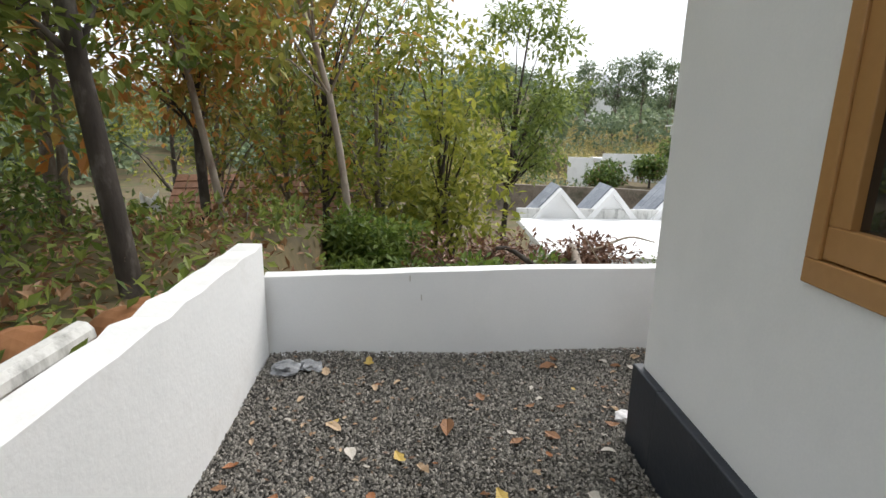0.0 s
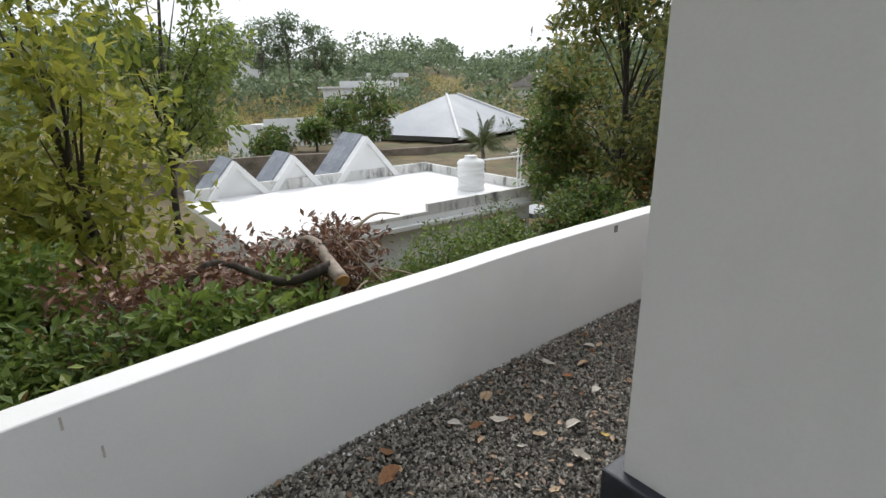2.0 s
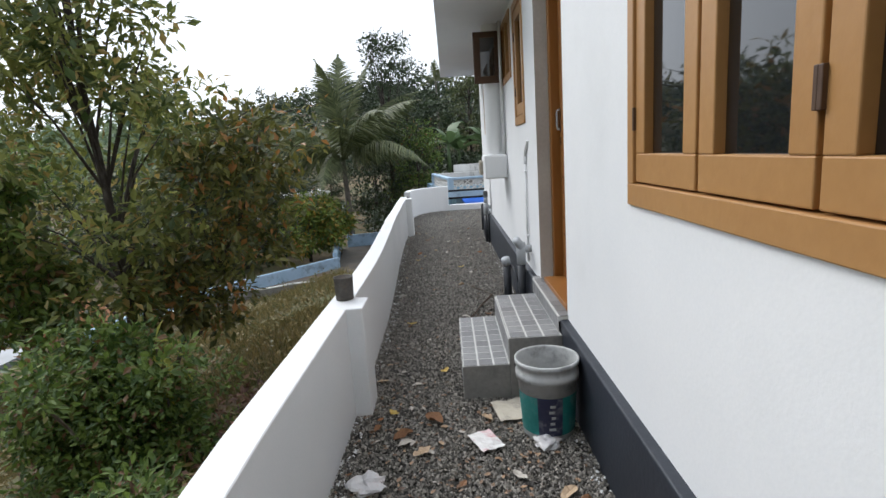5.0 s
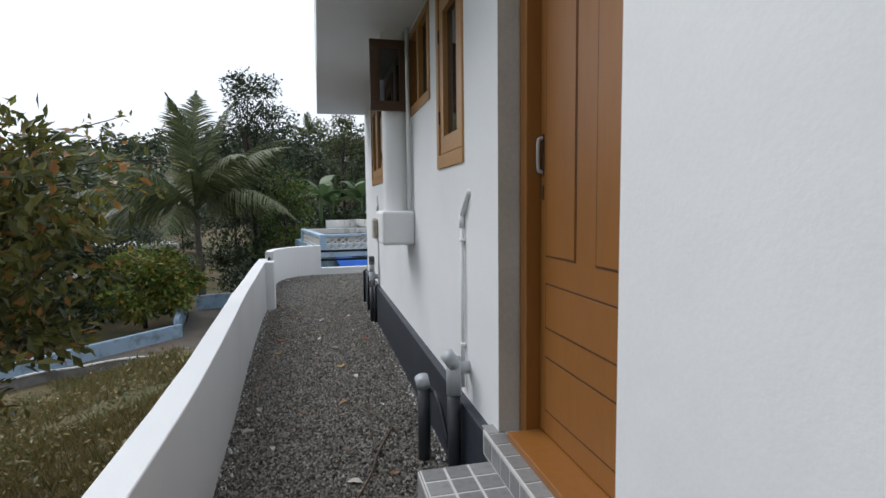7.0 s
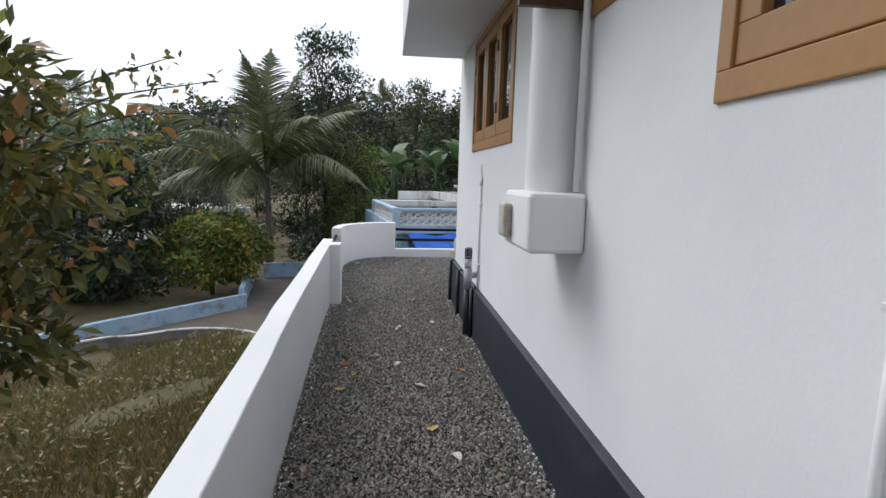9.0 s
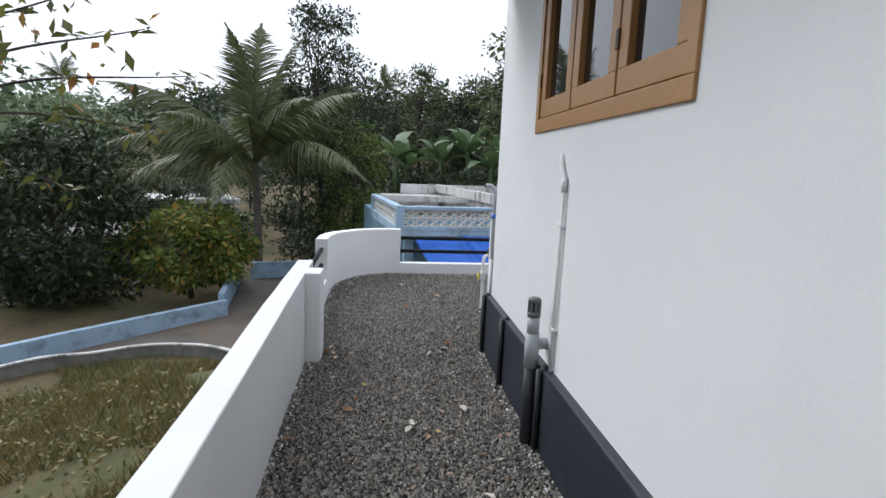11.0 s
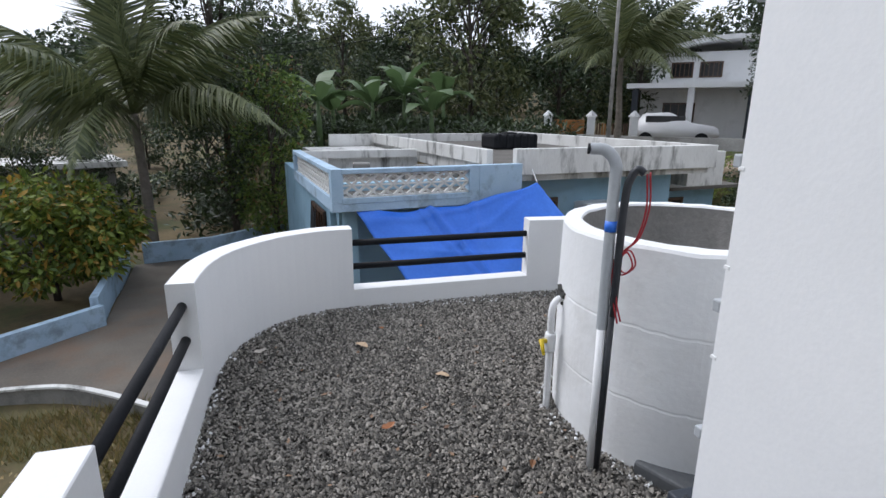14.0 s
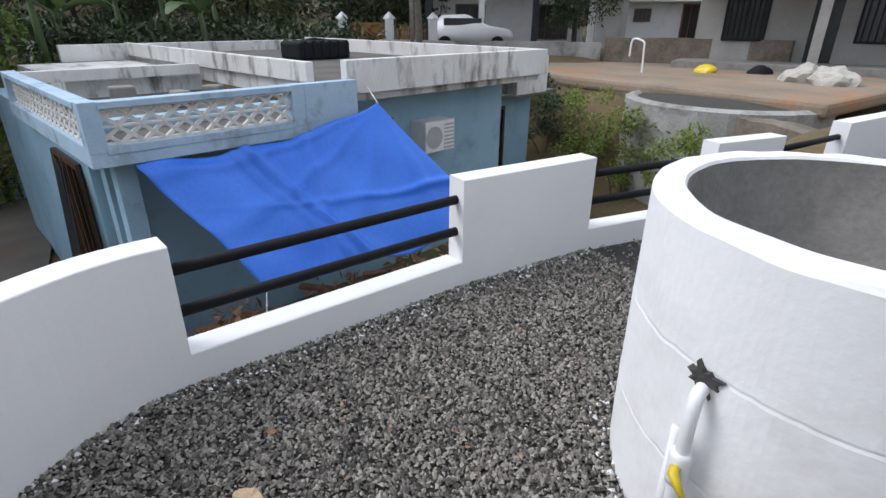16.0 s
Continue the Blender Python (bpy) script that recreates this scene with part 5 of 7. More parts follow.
def gable(parent, x, y, z, half, rise, depth):
    """An ornamental gable on the terrace edge: white triangle, thick sloping coping and slate tiles behind."""
    bm = bmesh.new()
    f = [bm.verts.new(p) for p in ((x - half + 0.15, y, z), (x + half - 0.15, y, z), (x, y, z + rise - 0.15))]
    r = [bm.verts.new((v.co.x, y + 0.12, v.co.z)) for v in f]
    bm.faces.new(f)
    bm.faces.new(r[::-1])
    for i in range(3):
        bm.faces.new((f[i], r[i], r[(i + 1) % 3], f[(i + 1) % 3]))
    bmesh.ops.recalc_face_normals(bm, faces=bm.faces)
    g = part("gable_wall", bm, ROOF_WHITE, parent)
    for s in (-1, 1):
        bm = bmesh.new()
        p = [(x + s * half, y - 0.14, z), (x, y - 0.14, z + rise), (x, y - 0.14, z + rise - 0.22), (x + s * (half - 0.26), y - 0.14, z)]
        a = [bm.verts.new(v) for v in p]
        b = [bm.verts.new((v[0], y + depth, v[2])) for v in p]
        bm.faces.new(a)
        bm.faces.new(b[::-1])
        for i in range(4):
            bm.faces.new((a[i], b[i], b[(i + 1) % 4], a[(i + 1) % 4]))
        bmesh.ops.recalc_face_normals(bm, faces=bm.faces)
        sl = part("gable_slope", bm, ROOF_WHITE, g)
    sl = math.hypot(half, rise)
    ang = math.atan2(rise, half)
    n = 7
    for s in (-1, 1):
        for i in range(n):
            for j in range(3):
                me = TILE_MESH
                o = new("roof_tile", me)
                o.parent = g
                u = (i + 0.5) / n
                o.matrix_basis = Matrix.Translation((x + s * half * (1 - u), y + 0.25 + (depth - 0.25) * (j + 0.5) / 3, z + rise * u + 0.03)) @ pose(0, 0, 0, 0, -s * -math.degrees(ang), 0) @ Matrix.Diagonal((sl / n * 1.08, (depth - 0.25) / 3 * 0.97, 1, 1))


bm = box(-0.5, -0.5, -0.02, 0.5, 0.5, 0.025)
TILE_MESH = bpy.data.meshes.new("roof_tile")
bm.to_mesh(TILE_MESH)
bm.free()
TILE_MESH.materials.append(ROOF_TILE)

nb = thing("terrace_house", "single-storey white house with a bright flat terrace and gables", "house")
NX0, NX1, NY0, NY1, NT = 3.3, 12.45, 12.75, 19.0, -1.76
part("wall_block", box(NX0 + 0.5, NY0 + 0.35, -4.6, NX1 - 0.35, NY1 - 0.3, NT - 0.15), FARWHITE, nb)
part("terrace", box(NX0, NY0, NT - 0.15, NX1, NY1, NT, 0.01), ROOF_WHITE, nb)
part("parapet", box(7.9, NY0, NT, NX1 - 0.13, NY0 + 0.13, NT + 0.30, 0.01), CEMENT_LIGHT, nb)
part("parapet", box(NX0, NY0, NT, 7.9, NY0 + 0.13, NT + 0.10, 0.01), CEMENT_LIGHT, nb)
part("parapet", box(NX1 - 0.13, NY0, NT, NX1, NY1, NT + 0.30, 0.01), CEMENT_LIGHT, nb)
part("parapet", box(NX0, NY1 - 0.13, NT, NX1 - 0.13, NY1, NT + 0.35, 0.01), CEMENT_LIGHT, nb)
part("drip_ledge", box(NX0 - 0.1, NY0 - 0.12, NT - 0.27, NX1 + 0.12, NY0 + 0.3, NT - 0.16, 0.01), FARWHITE, nb)
window_unit(nb, 11.1, 11.9, -3.5, -2.55, NY0 + 0.35, -1, CLAY)
part("sunshade", box(NX1 - 0.3, NY0 + 0.2, -2.6, NX1 + 0.9, NY0 + 2.2, -2.45), METAL_ROOF, nb)
gable(nb, 4.87, 18.85, NT, 1.0, 1.10, 1.6)
gable(nb, 6.82, 18.95, NT, 0.95, 1.10, 1.6)
gable(nb, 9.60, 18.9, NT, 1.35, 1.55, 1.8)
wt = thing("water_tank", "white ribbed plastic water tank on the terrace", "water tank", "", (11.08, 14.75, NT))
prof = [(0.44, 0.0), (0.45, 0.05)]
for k in range(6):
    prof += [(0.45, 0.08 + k * 0.13), (0.42, 0.11 + k * 0.13), (0.42, 0.15 + k * 0.13), (0.45, 0.18 + k * 0.13)]
prof += [(0.45, 0.88), (0.38, 0.96), (0.22, 1.0), (0.20, 1.05), (0.001, 1.06)]
part("body", lathe(prof, 32), ROOF_WHITE, wt, "", True)
part("lid", lathe([(0.20, 1.05), (0.21, 1.09), (0.001, 1.10)], 24), ROOF_WHITE, wt, "", True)
tp = thing("terrace_pipes", "white water pipes standing on the terrace corner", "pipe")
part("pipe", tube([(12.1, 13.5, NT), (12.1, 13.5, NT + 1.35)], 0.03, 8), PVC_WHITE, tp)
part("pipe", tube([(11.6, 13.5, NT + 1.2), (12.7, 13.5, NT + 1.3)], 0.03, 8), PVC_WHITE, tp)
part("pipe", tube([(11.3, 14.5, NT + 0.95), (12.1, 13.5, NT + 1.1)], 0.025, 8), PVC_WHITE, tp)
part("pipe", tube([(12.25, 13.8, NT), (12.25, 13.8, NT + 1.3)], 0.03, 8), PVC_WHITE, tp)


def hip_house(name, label, x0, y0, x1, y1, z0, eave, ridge, wall, roof, over=0.8, windows=4, group=""):
    h = thing(name, label, "house", group)
    part("wall_block", box(x0, y0, z0, x1, y1, eave), wall, h)
    bm = bmesh.new()
    cx0, cx1, cy = x0 + (x1 - x0) * 0.42, x0 + (x1 - x0) * 0.58, (y0 + y1) / 2
    e = [bm.verts.new(p) for p in ((x0 - over, y0 - over, eave), (x1 + over, y0 - over, eave), (x1 + over, y1 + over, eave), (x0 - over, y1 + over, eave))]
    r = [bm.verts.new((cx0, cy, ridge)), bm.verts.new((cx1, cy, ridge))]
    for f in ((e[0], e[1], r[1], r[0]), (e[1], e[2], r[1]), (e[2], e[3], r[0], r[1]), (e[3], e[0], r[0]), (e[3], e[2], e[1], e[0])):
        bm.faces.new(f)
    ro = part("roof", bm, roof, h)
    for a, b in ((e0, rr) for e0, rr in (((x0 - over, y0 - over, eave), (cx0, cy, ridge)), ((x1 + over, y0 - over, eave), (cx1, cy, ridge)))):
        part("hip_cap", tube([Vector(a) + Vector((0, 0, 0.05)), Vector(b) + Vector((0, 0, 0.05))], 0.11, 6), FARWHITE, ro)
    part("fascia", box(x0 - over, y0 - over, eave - 0.18, x1 + over, y0 - over + 0.08, eave), FARWHITE, ro)
    for k in range(windows):
        w = (x1 - x0) / windows
        window_unit(h, x0 + w * (k + 0.3), x0 + w * (k + 0.75), eave - 1.7, eave - 0.5, y0, -1)
    return h


hall = hip_house("metal_roof_hall", "low hall under a wide grey sheet-metal hip roof", 1.6, 1.6, 13.0, 8.6, -6.0, -2.2, 0.75, FARWHITE, METAL_ROOF, 1.6, 5)
hall.matrix_basis = pose(25.0, 32.4, 0, 0, 0, 20)
part("red_band", box(1.5, 1.5, -4.6, 13.1, 1.59, -3.9), surface("dull_red_paint", (0.2, 0.06, 0.05), (0.3, 0.09, 0.07), 1, 0.8, 0), hall)


def flat_house(name, label, x0, y0, x1, y1, z0, floors, group="far houses", storey=3.0, turn=0):
    h = thing(name, label, "house", group, ((x0 + x1) / 2, (y0 + y1) / 2, z0), turn)
    w, d = (x1 - x0) / 2, (y1 - y0) / 2
    for k in range(floors):
        s = 1 - 0.12 * k
        part("storey", box(-w * s, -d * s, k * storey, w * s, d * s, (k + 1) * storey - 0.15), FARWHITE, h)
        part("slab", box(-w * s - 0.4, -d * s - 0.4, (k + 1) * storey - 0.15, w * s + 0.4, d * s + 0.4, (k + 1) * storey), FARWHITE, h)
        for q in range(4):
            a = -w * s + 2 * w * s * (q + 0.3) / 4
            window_unit(h, a, a + w * 0.22, k * storey + 0.9, k * storey + 2.2, -d * s, -1, bars=2)
        part("parapet", box(-w * s - 0.4, -d * s - 0.4, (k + 1) * storey, w * s + 0.4, -d * s - 0.25, (k + 1) * storey + 0.5), FARWHITE, h)
    return h


def at_ground(x, y):
    return float(ground_z(x, y))


hip_house("hill_villa", "two-storey white villa with a grey roof on the hill", 29.3, 99.5, 35.2, 105, 1.0, 8.0, 10.6, FARWHITE, METAL_ROOF, 0.9, 3)
flat_house("far_villa", "far white flat-roofed house with balconies", 40.5, 73, 48, 79, at_ground(44, 75) - 1.5, 2, storey=2.6)
flat_house("far_villa", "far white flat-roofed house behind a white fence", 15.0, 44.4, 19.5, 47, -4.6, 1, storey=3.3)
flat_house("far_villa", "far white flat-roofed house among trees", 24.5, 50, 30.5, 55, -4.4, 2, storey=3.0)
hip_house("far_cottage", "far white cottage with a dark grey roof", 53, 50.5, 57.5, 55, -1.5, 1.2, 3.2, FARWHITE, ROOF_DIRTY, 0.6, 2)
for x, y, top, r, sd in ((18.1, 33.4, 1.5, 1.7, 1), (15.7, 36.9, -0.8, 1.2, 2), (20.5, 42.5, 0.6, 1.6, 3), (12.6, 37.2, -1.2, 1.2, 4)):
    gx = at_ground(x, y)
    make_tree("lane_tree", "dark leafy tree beside the white houses of the lane", (x, y, gx), top - gx, r, 1.0, LEAF_BUSH, 0.1, 400 + sd, (0.1, 0.1), 0.3, 45, 60, BARK_DARK, spread=0.6, group="lane trees")
for x, y, h, r, sd in ((27.5, 80, 11.5, 2.4, 1), (31.0, 79, 12.5, 2.2, 2), (35.0, 78.5, 11.0, 2.6, 3), (38.5, 80, 8.5, 2.4, 4), (24.2, 84, 11.0, 2.4, 5)):
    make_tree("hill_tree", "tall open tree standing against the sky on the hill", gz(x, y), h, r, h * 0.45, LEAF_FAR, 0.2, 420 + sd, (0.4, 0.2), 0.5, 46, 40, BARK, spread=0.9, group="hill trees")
tagged(part("garden_wall", strip_wall([(12.0, 45.2), (17.0, 44.0), (21.5, 42.9)], 0.2, -6, -1.2, 0.05, 4), FARWHITE, None), "long white garden wall behind the lane", "wall", kind="structure")
fw = thing("picket_fence", "long white concrete picket fence along the lane", "fence", "", (0, 0, 0))
for k in range(24):
    x, y = 13.0 + 0.40 * k, 41.6 - 0.10 * k
    part("picket", box(x, y, -4.2, x + 0.2, y + 0.12, -2.35), FARWHITE, fw)
part("rail", tube([(13.0, 41.66, -2.95), (22.6, 39.3, -2.95)], 0.1, 4), FARWHITE, fw)
part("rail", tube([(13.0, 41.66, -2.35), (22.6, 39.3, -2.35)], 0.1, 4), FARWHITE, fw)
tagged(part("retaining_wall", strip_wall([(24, 29.0), (14.7, 31.4), (4, 34.8)][::-1], 0.4, -7, -2.3, 0.08, 6), LATERITE, None), "long mossy retaining wall below the lane", "wall", kind="structure")

# ---- the blue house with the tarpaulin ----
bh = thing("blue_house", "pale blue flat-roofed house with a pierced white balcony parapet", "house")
PIVOT = Matrix.Translation((17.96, 3.12, 0)) @ pose(0, 0, 0, 0, 0, 8.5) @ Matrix.Translation((-17.98, -3.15, 0))
bh.matrix_basis = PIVOT
part("front_wall", box(19.0, -4.2, -2.9, 19.2, 3.0, 0.3), BLUE, bh)
part("side_wall", box(19.2, 2.8, -2.9, 25.5, 3.0, 0.1), BLUE, bh)
part("end_wall", box(19.2, -4.2, -2.9, 26, -4.0, 0.4), BLUE, bh)
part("rear_wing", box(20.6, -7.4, -2.9, 26, -4.2, -0.35), BLUE, bh)
part("wing_roof", box(20.1, -7.8, -0.35, 26.2, -4.22, -0.27), ROOF_DIRTY, bh)
part("porch_slab", box(17.98, 0.04, 0.02, 22.3, 3.15, 0.16, 0.01), BLUE_PALE, bh)
part("terrace_floor", box(18.1, 0.3, 0.16, 22.2, 3.05, 0.175), ROOF_DIRTY, bh)
part("main_roof", box(18.36, -4.5, 0.30, 26.5, 0.22, 0.55, 0.01), CEMENT_LIGHT, bh)
part("main_fascia", box(18.22, -4.55, 0.42, 18.36, 0.02, 0.86, 0.01), CEMENT_LIGHT, bh)
part("main_parapet", box(18.37, -4.55, 0.55, 26.5, -4.42, 0.86, 0.01), CEMENT_LIGHT, bh)
part("main_parapet", box(18.76, 0.18, 0.55, 26.5, 0.30, 0.82, 0.01), CEMENT_LIGHT, bh)
part("rear_parapet", box(26.4, -4.4, 0.45, 26.55, 1.6, 0.80, 0.01), CEMENT_LIGHT, bh)
part("dark_terrace", box(18.4, -4.4, 0.551, 26.38, 0.16, 0.565), ROOF_DIRTY, bh)
part("side_extension", box(18.9, -5.6, -0.05, 21.5, -4.56, 0.68, 0.01), CEMENT_LIGHT, bh)
part("porch_roof_back", box(22.3, 0.32, 0.1, 26.3, 2.4, 0.45), CEMENT_LIGHT, bh)
# balcony parapet: posts, rails and pierced blocks
for x, y in ((17.98, 2.98), (17.98, 0.82), (22.1, 2.98)):
    part("parapet_post", box(x, y, 0.16, x + 0.17, y + 0.17, 0.64, 0.006), BLUE_PALE, bh)
part("parapet_panel", box(17.975, 0.05, 0.0, 18.12, 0.82, 0.64, 0.006), BLUE_PALE, bh)
part("coping", box(17.96, 0.98, 0.57, 18.14, 3.0, 0.635, 0.006), BLUE_PALE, bh)
part("coping", box(18.15, 2.99, 0.57, 22.1, 3.16, 0.635, 0.006), BLUE_PALE, bh)
part("coping", box(22.1, 0.4, 0.45, 22.24, 3.0, 0.62, 0.006), CEMENT_LIGHT, bh)
part("kerb", box(17.97, 0.98, 0.14, 18.13, 3.0, 0.22, 0.006), BLUE_PALE, bh)
bm = bmesh.new()
S, H = 0.206, 0.35
for k in range(2):
    z = H * (k + 0.5) / 2
    for s in (-1, 1):
        tube([(0, -S / 2, z - s * 0.08), (0, S / 2, z + s * 0.08)], 0.024, 4, bm)
        tube([(0, -S / 2, z + s * 0.075), (0, 0, z + s * 0.01)], 0.018, 4, bm)
box(-0.03, -S / 2, 0, 0.03, S / 2, 0.022, 0, bm)
box(-0.03, -S / 2, H - 0.022, 0.03, S / 2, H, 0, bm)
box(-0.025, -S / 2, H / 2 - 0.011, 0.025, S / 2, H / 2 + 0.011, 0, bm)
LATTICE = bpy.data.meshes.new("lattice_block")
bm.to_mesh(LATTICE)
bm.free()
LATTICE.materials.append(CEMENT_LIGHT)
for k in range(10):
    o = new("lattice_block", LATTICE)
    o.parent = bh
    o.matrix_basis = pose(18.05, 1.09 + S * k, 0.22)
for k in range(19):
    o = new("lattice_block", LATTICE)
    o.parent = bh
    o.matrix_basis = pose(18.26 + S * k, 3.07, 0.22, 0, 0, 90)
part("kerb", box(18.15, 2.99, 0.14, 22.1, 3.15, 0.22, 0.006), BLUE_PALE, bh)
for x, y in ((18.25, 2.72), (21.2, 2.72), (18.7, 2.72)):
    part("porch_column", box(x, y, -2.9, x + 0.2, y + 0.2, 0.02, 0.006), BLUE, bh)
window_unit(bh, -1.35, -0.72, -0.75, -0.12, 19.0, -1, WOOD_DARK, "y", 2)
window_unit(bh, -6.3, -5.5, -2.2, -0.6, 20.6, -1, WOOD_DARK, "y", 1)
window_unit(bh, 19.35, 20.6, -1.9, -0.2, 3.0, 1, WOOD_DARK, "x", 3)
for k, (x, y, s) in enumerate(((20.4, 1.4, 0.32), (20.9, 0.7, 0.3), (21.3, 1.9, 0.35), (19.6, 0.6, 0.25))):
    c = thing("terrace_rubble", "broken cement block left on the balcony", "rubble", "terrace rubble", (x, y, 0.175), 40 * k)
    c.matrix_basis = PIVOT @ c.matrix_basis
    part("block", box(-s / 2, -s / 3, 0, s / 2, s / 3, s * 0.7, 0.03), CEMENT, c)
bt = thing("black_tank", "low black ribbed plastic water tank on the roof", "water tank", "", (22.8, -1.65, 0.565))
bt.matrix_basis = PIVOT @ pose(22.6, -2.3, 0.565)
part("body", box(-0.4, -0.62, 0.0, 0.4, 0.62, 0.36, 0.06), RAIL, bt)
for k in range(6):
    part("rib", box(-0.425, -0.55 + 0.2 * k, 0.03, 0.425, -0.49 + 0.2 * k, 0.375, 0.015), RAIL, bt)
part("lid", lathe([(0.2, 0.355), (0.2, 0.40), (0.001, 0.42)], 20), RAIL, bt, "", True)
ac = thing("air_conditioner", "cream outdoor air-conditioner unit on the blue wall", "air conditioner")
ac.matrix_basis = PIVOT @ pose(0, -0.55, -0.2)
part("case", box(18.62, -1.92, -0.55, 19.0, -1.22, -0.02, 0.02), PVC_WHITE, ac)
part("fan_grille", tube([(18.61, -1.42, -0.29), (18.615, -1.42, -0.29)], 0.19, 20), PVC, ac)
for k in range(7):
    part("vent_slat", box(18.612, -1.90, -0.5 + 0.065 * k, 18.62, -1.66, -0.475 + 0.065 * k), PVC, ac)


def tarpaulin(name, label, corners, folds, material, n=60):
    tl, tr, br, bl = [np.array(c, float) for c in corners]
    verts = []
    for i in range(n + 1):
        for j in range(n + 1):
            u, v = i / n, j / n
            p = (1 - v) * ((1 - u) * tl + u * tr) + v * ((1 - u) * bl + u * br)
            sag = -0.16 * math.sin(math.pi * u) * (1 - 0.5 * v) + 0.03 * math.sin(folds * u + 3 * v) * v + 0.02 * math.sin(19 * u - 7 * v)
            fold = 0.05 * math.exp(-((u - 0.38 - 0.05 * v) / 0.02) ** 2) + 0.035 * math.exp(-((u - 0.62 + 0.35 * v) / 0.02) ** 2) + 0.04 * math.exp(-((v - 0.35 - 0.3 * u) / 0.025) ** 2) * u
            fan, away = math.atan2(v, 1 - u + 1e-6), min(1.0, math.hypot(1 - u, v) * 1.6)
            fold += 0.045 * max(0.0, math.sin(15 * fan)) ** 3 * away * (1 - 0.55 * away) + 0.03 * math.exp(-((u - 0.33 - 0.03 * v) / 0.012) ** 2)
            verts.append((p[0] - fold, p[1], p[2] + sag + fold))
    w = n + 1
    faces = [(i * w + j, (i + 1) * w + j, (i + 1) * w + j + 1, i * w + j + 1) for i in range(n) for j in range(n)]
    ob = mesh_object(name, verts, faces, material)
    for f in ob.data.polygons:
        f.use_smooth = True
    so = ob.modifiers.new("thickness", "SOLIDIFY")
    so.thickness = 0.006
    return tagged(ob, label, "tarpaulin")


tarpaulin("blue_tarpaulin", "bright blue tarpaulin stretched from the balcony of the house", [(18.05, 2.78, 0.02), (18.2, -0.12, 0.36), (17.2, -1.25, -1.2), (17.2, 1.9, -1.3)], 14, TARP)
blue_tarp = bpy.data.objects["blue_tarpaulin"]
for a, b in (((18.05, 2.78, 0.02), (18.2, 2.86, 0.14)), ((18.2, -0.12, 0.36), (18.6, -0.2, 0.52)), ((17.2, -1.25, -1.2), (16.9, -1.7, -2.6)), ((17.2, 1.9, -1.3), (16.8, 2.2, -2.6))):
    part("tie_rope", tube([a, b], 0.007, 6), PVC_WHITE, blue_tarp, "thin white tie rope")
    part("eyelet", tube([(a[0] - 0.008, a[1], a[2]), (a[0] + 0.008, a[1], a[2])], 0.02, 10), PVC, blue_tarp, "metal eyelet")
undergrowth("rubbish_heap", "heap of brown rubbish and splinters under the tarpaulin", 14.9, 18.0, -2.2, 2.6, 420, 22, 0.15, 0.25, DRY_LEAF, 309, 0.55)
tarpaulin("hanging_sheet", "black plastic sheet hanging beside the porch column", [(19.15, 3.34, -0.05), (19.7, 3.42, -0.05), (19.8, 3.6, -2.7), (19.05, 3.5, -2.7)], 9, RAIL, 16)
rng = np.random.default_rng(5)
for k in range(34):
    x, y, a = rng.uniform(15.6, 18.4), rng.uniform(-1.6, 2.4), rng.uniform(0, 180)
    c = thing("scrap_wood", "scrap timber piece lying under the tarpaulin", "timber", "scrap timber", (x, y, at_ground(x, y) + 0.25 + 0.16 * (k % 3)), a)
    part("plank", box(-rng.uniform(0.3, 0.7), -0.06, 0, rng.uniform(0.3, 0.7), 0.06, 0.06, 0.008), CLAY if k % 3 else WOOD_DARK, c)

# ---- blue compound walls and drive below ----
tagged(part("compound_wall_1", strip_wall([(13.3, 12.25), (16.9, 11.2), (18.5, 10.0), (21.4, 7.55)][::-1], 0.15, -4.5, -2.25, 0.0, 1), BLUE_PALE, None), "pale blue compound wall along the drive", "wall", kind="structure")
tagged(part("compound_wall_2", strip_wall([(21.4, 7.55), (25.8, 8.3)], 0.15, -3.6, -2.1, 0.0, 1), BLUE_PALE, None), "pale blue compound wall along the drive", "wall", kind="structure")
tagged(part("compound_wall_3", strip_wall([(29.6, 1.2), (28.1, 3.5), (27.5, 5.05), (26.3, 6.3), (25.9, 8.0)][::-1], 0.15, -3.6, -2.1, 0.0, 1), BLUE_PALE, None), "pale blue compound wall beside the blue house", "wall", kind="structure")
KERB = [(14.7, 11.6), (16.6, 10.75), (17.72, 9.9), (18.0, 9.13), (18.45, 8.4), (18.56, 7.6), (18.3, 6.64), (17.0, 4.8)][::-1]
tagged(part("drive_kerb", strip_wall(KERB, 0.07, -3.6, -2.50, 0.0, 4), CEMENT, None), "low dark cement kerb round the grass plot", "kerb", kind="structure")
tagged(part("kerb_cap", strip_wall([(x - 0.01, y) for x, y in KERB], 0.09, -2.50, -2.465, 0.004, 4), CEMENT_LIGHT, None), "thin whitish capping on the kerb", "kerb", kind="structure")
bm = bmesh.new()
bm.faces.new([bm.verts.new((x, y, -2.66)) for x, y in [(14.7, 11.55)] + KERB[::-1][1:] + [(19.0, 4.3), (28.1, 3.5), (27.5, 5.0), (26.3, 6.25), (25.8, 8.2), (21.4, 7.5), (18.5, 9.95), (16.9, 11.15)]])
bmesh.ops.recalc_face_normals(bm, faces=bm.faces)
tagged(part("drive", bm, surface("dusty_cement_drive", (0.105, 0.09, 0.075), (0.175, 0.155, 0.13), 1.2, 0.95, 0.4, 30, spots=(0.20, 0.11, 0.06), spot_scale=0.5, spot_amount=0.5), None), "dusty grey cement drive below the yard", "drive", kind="structure")
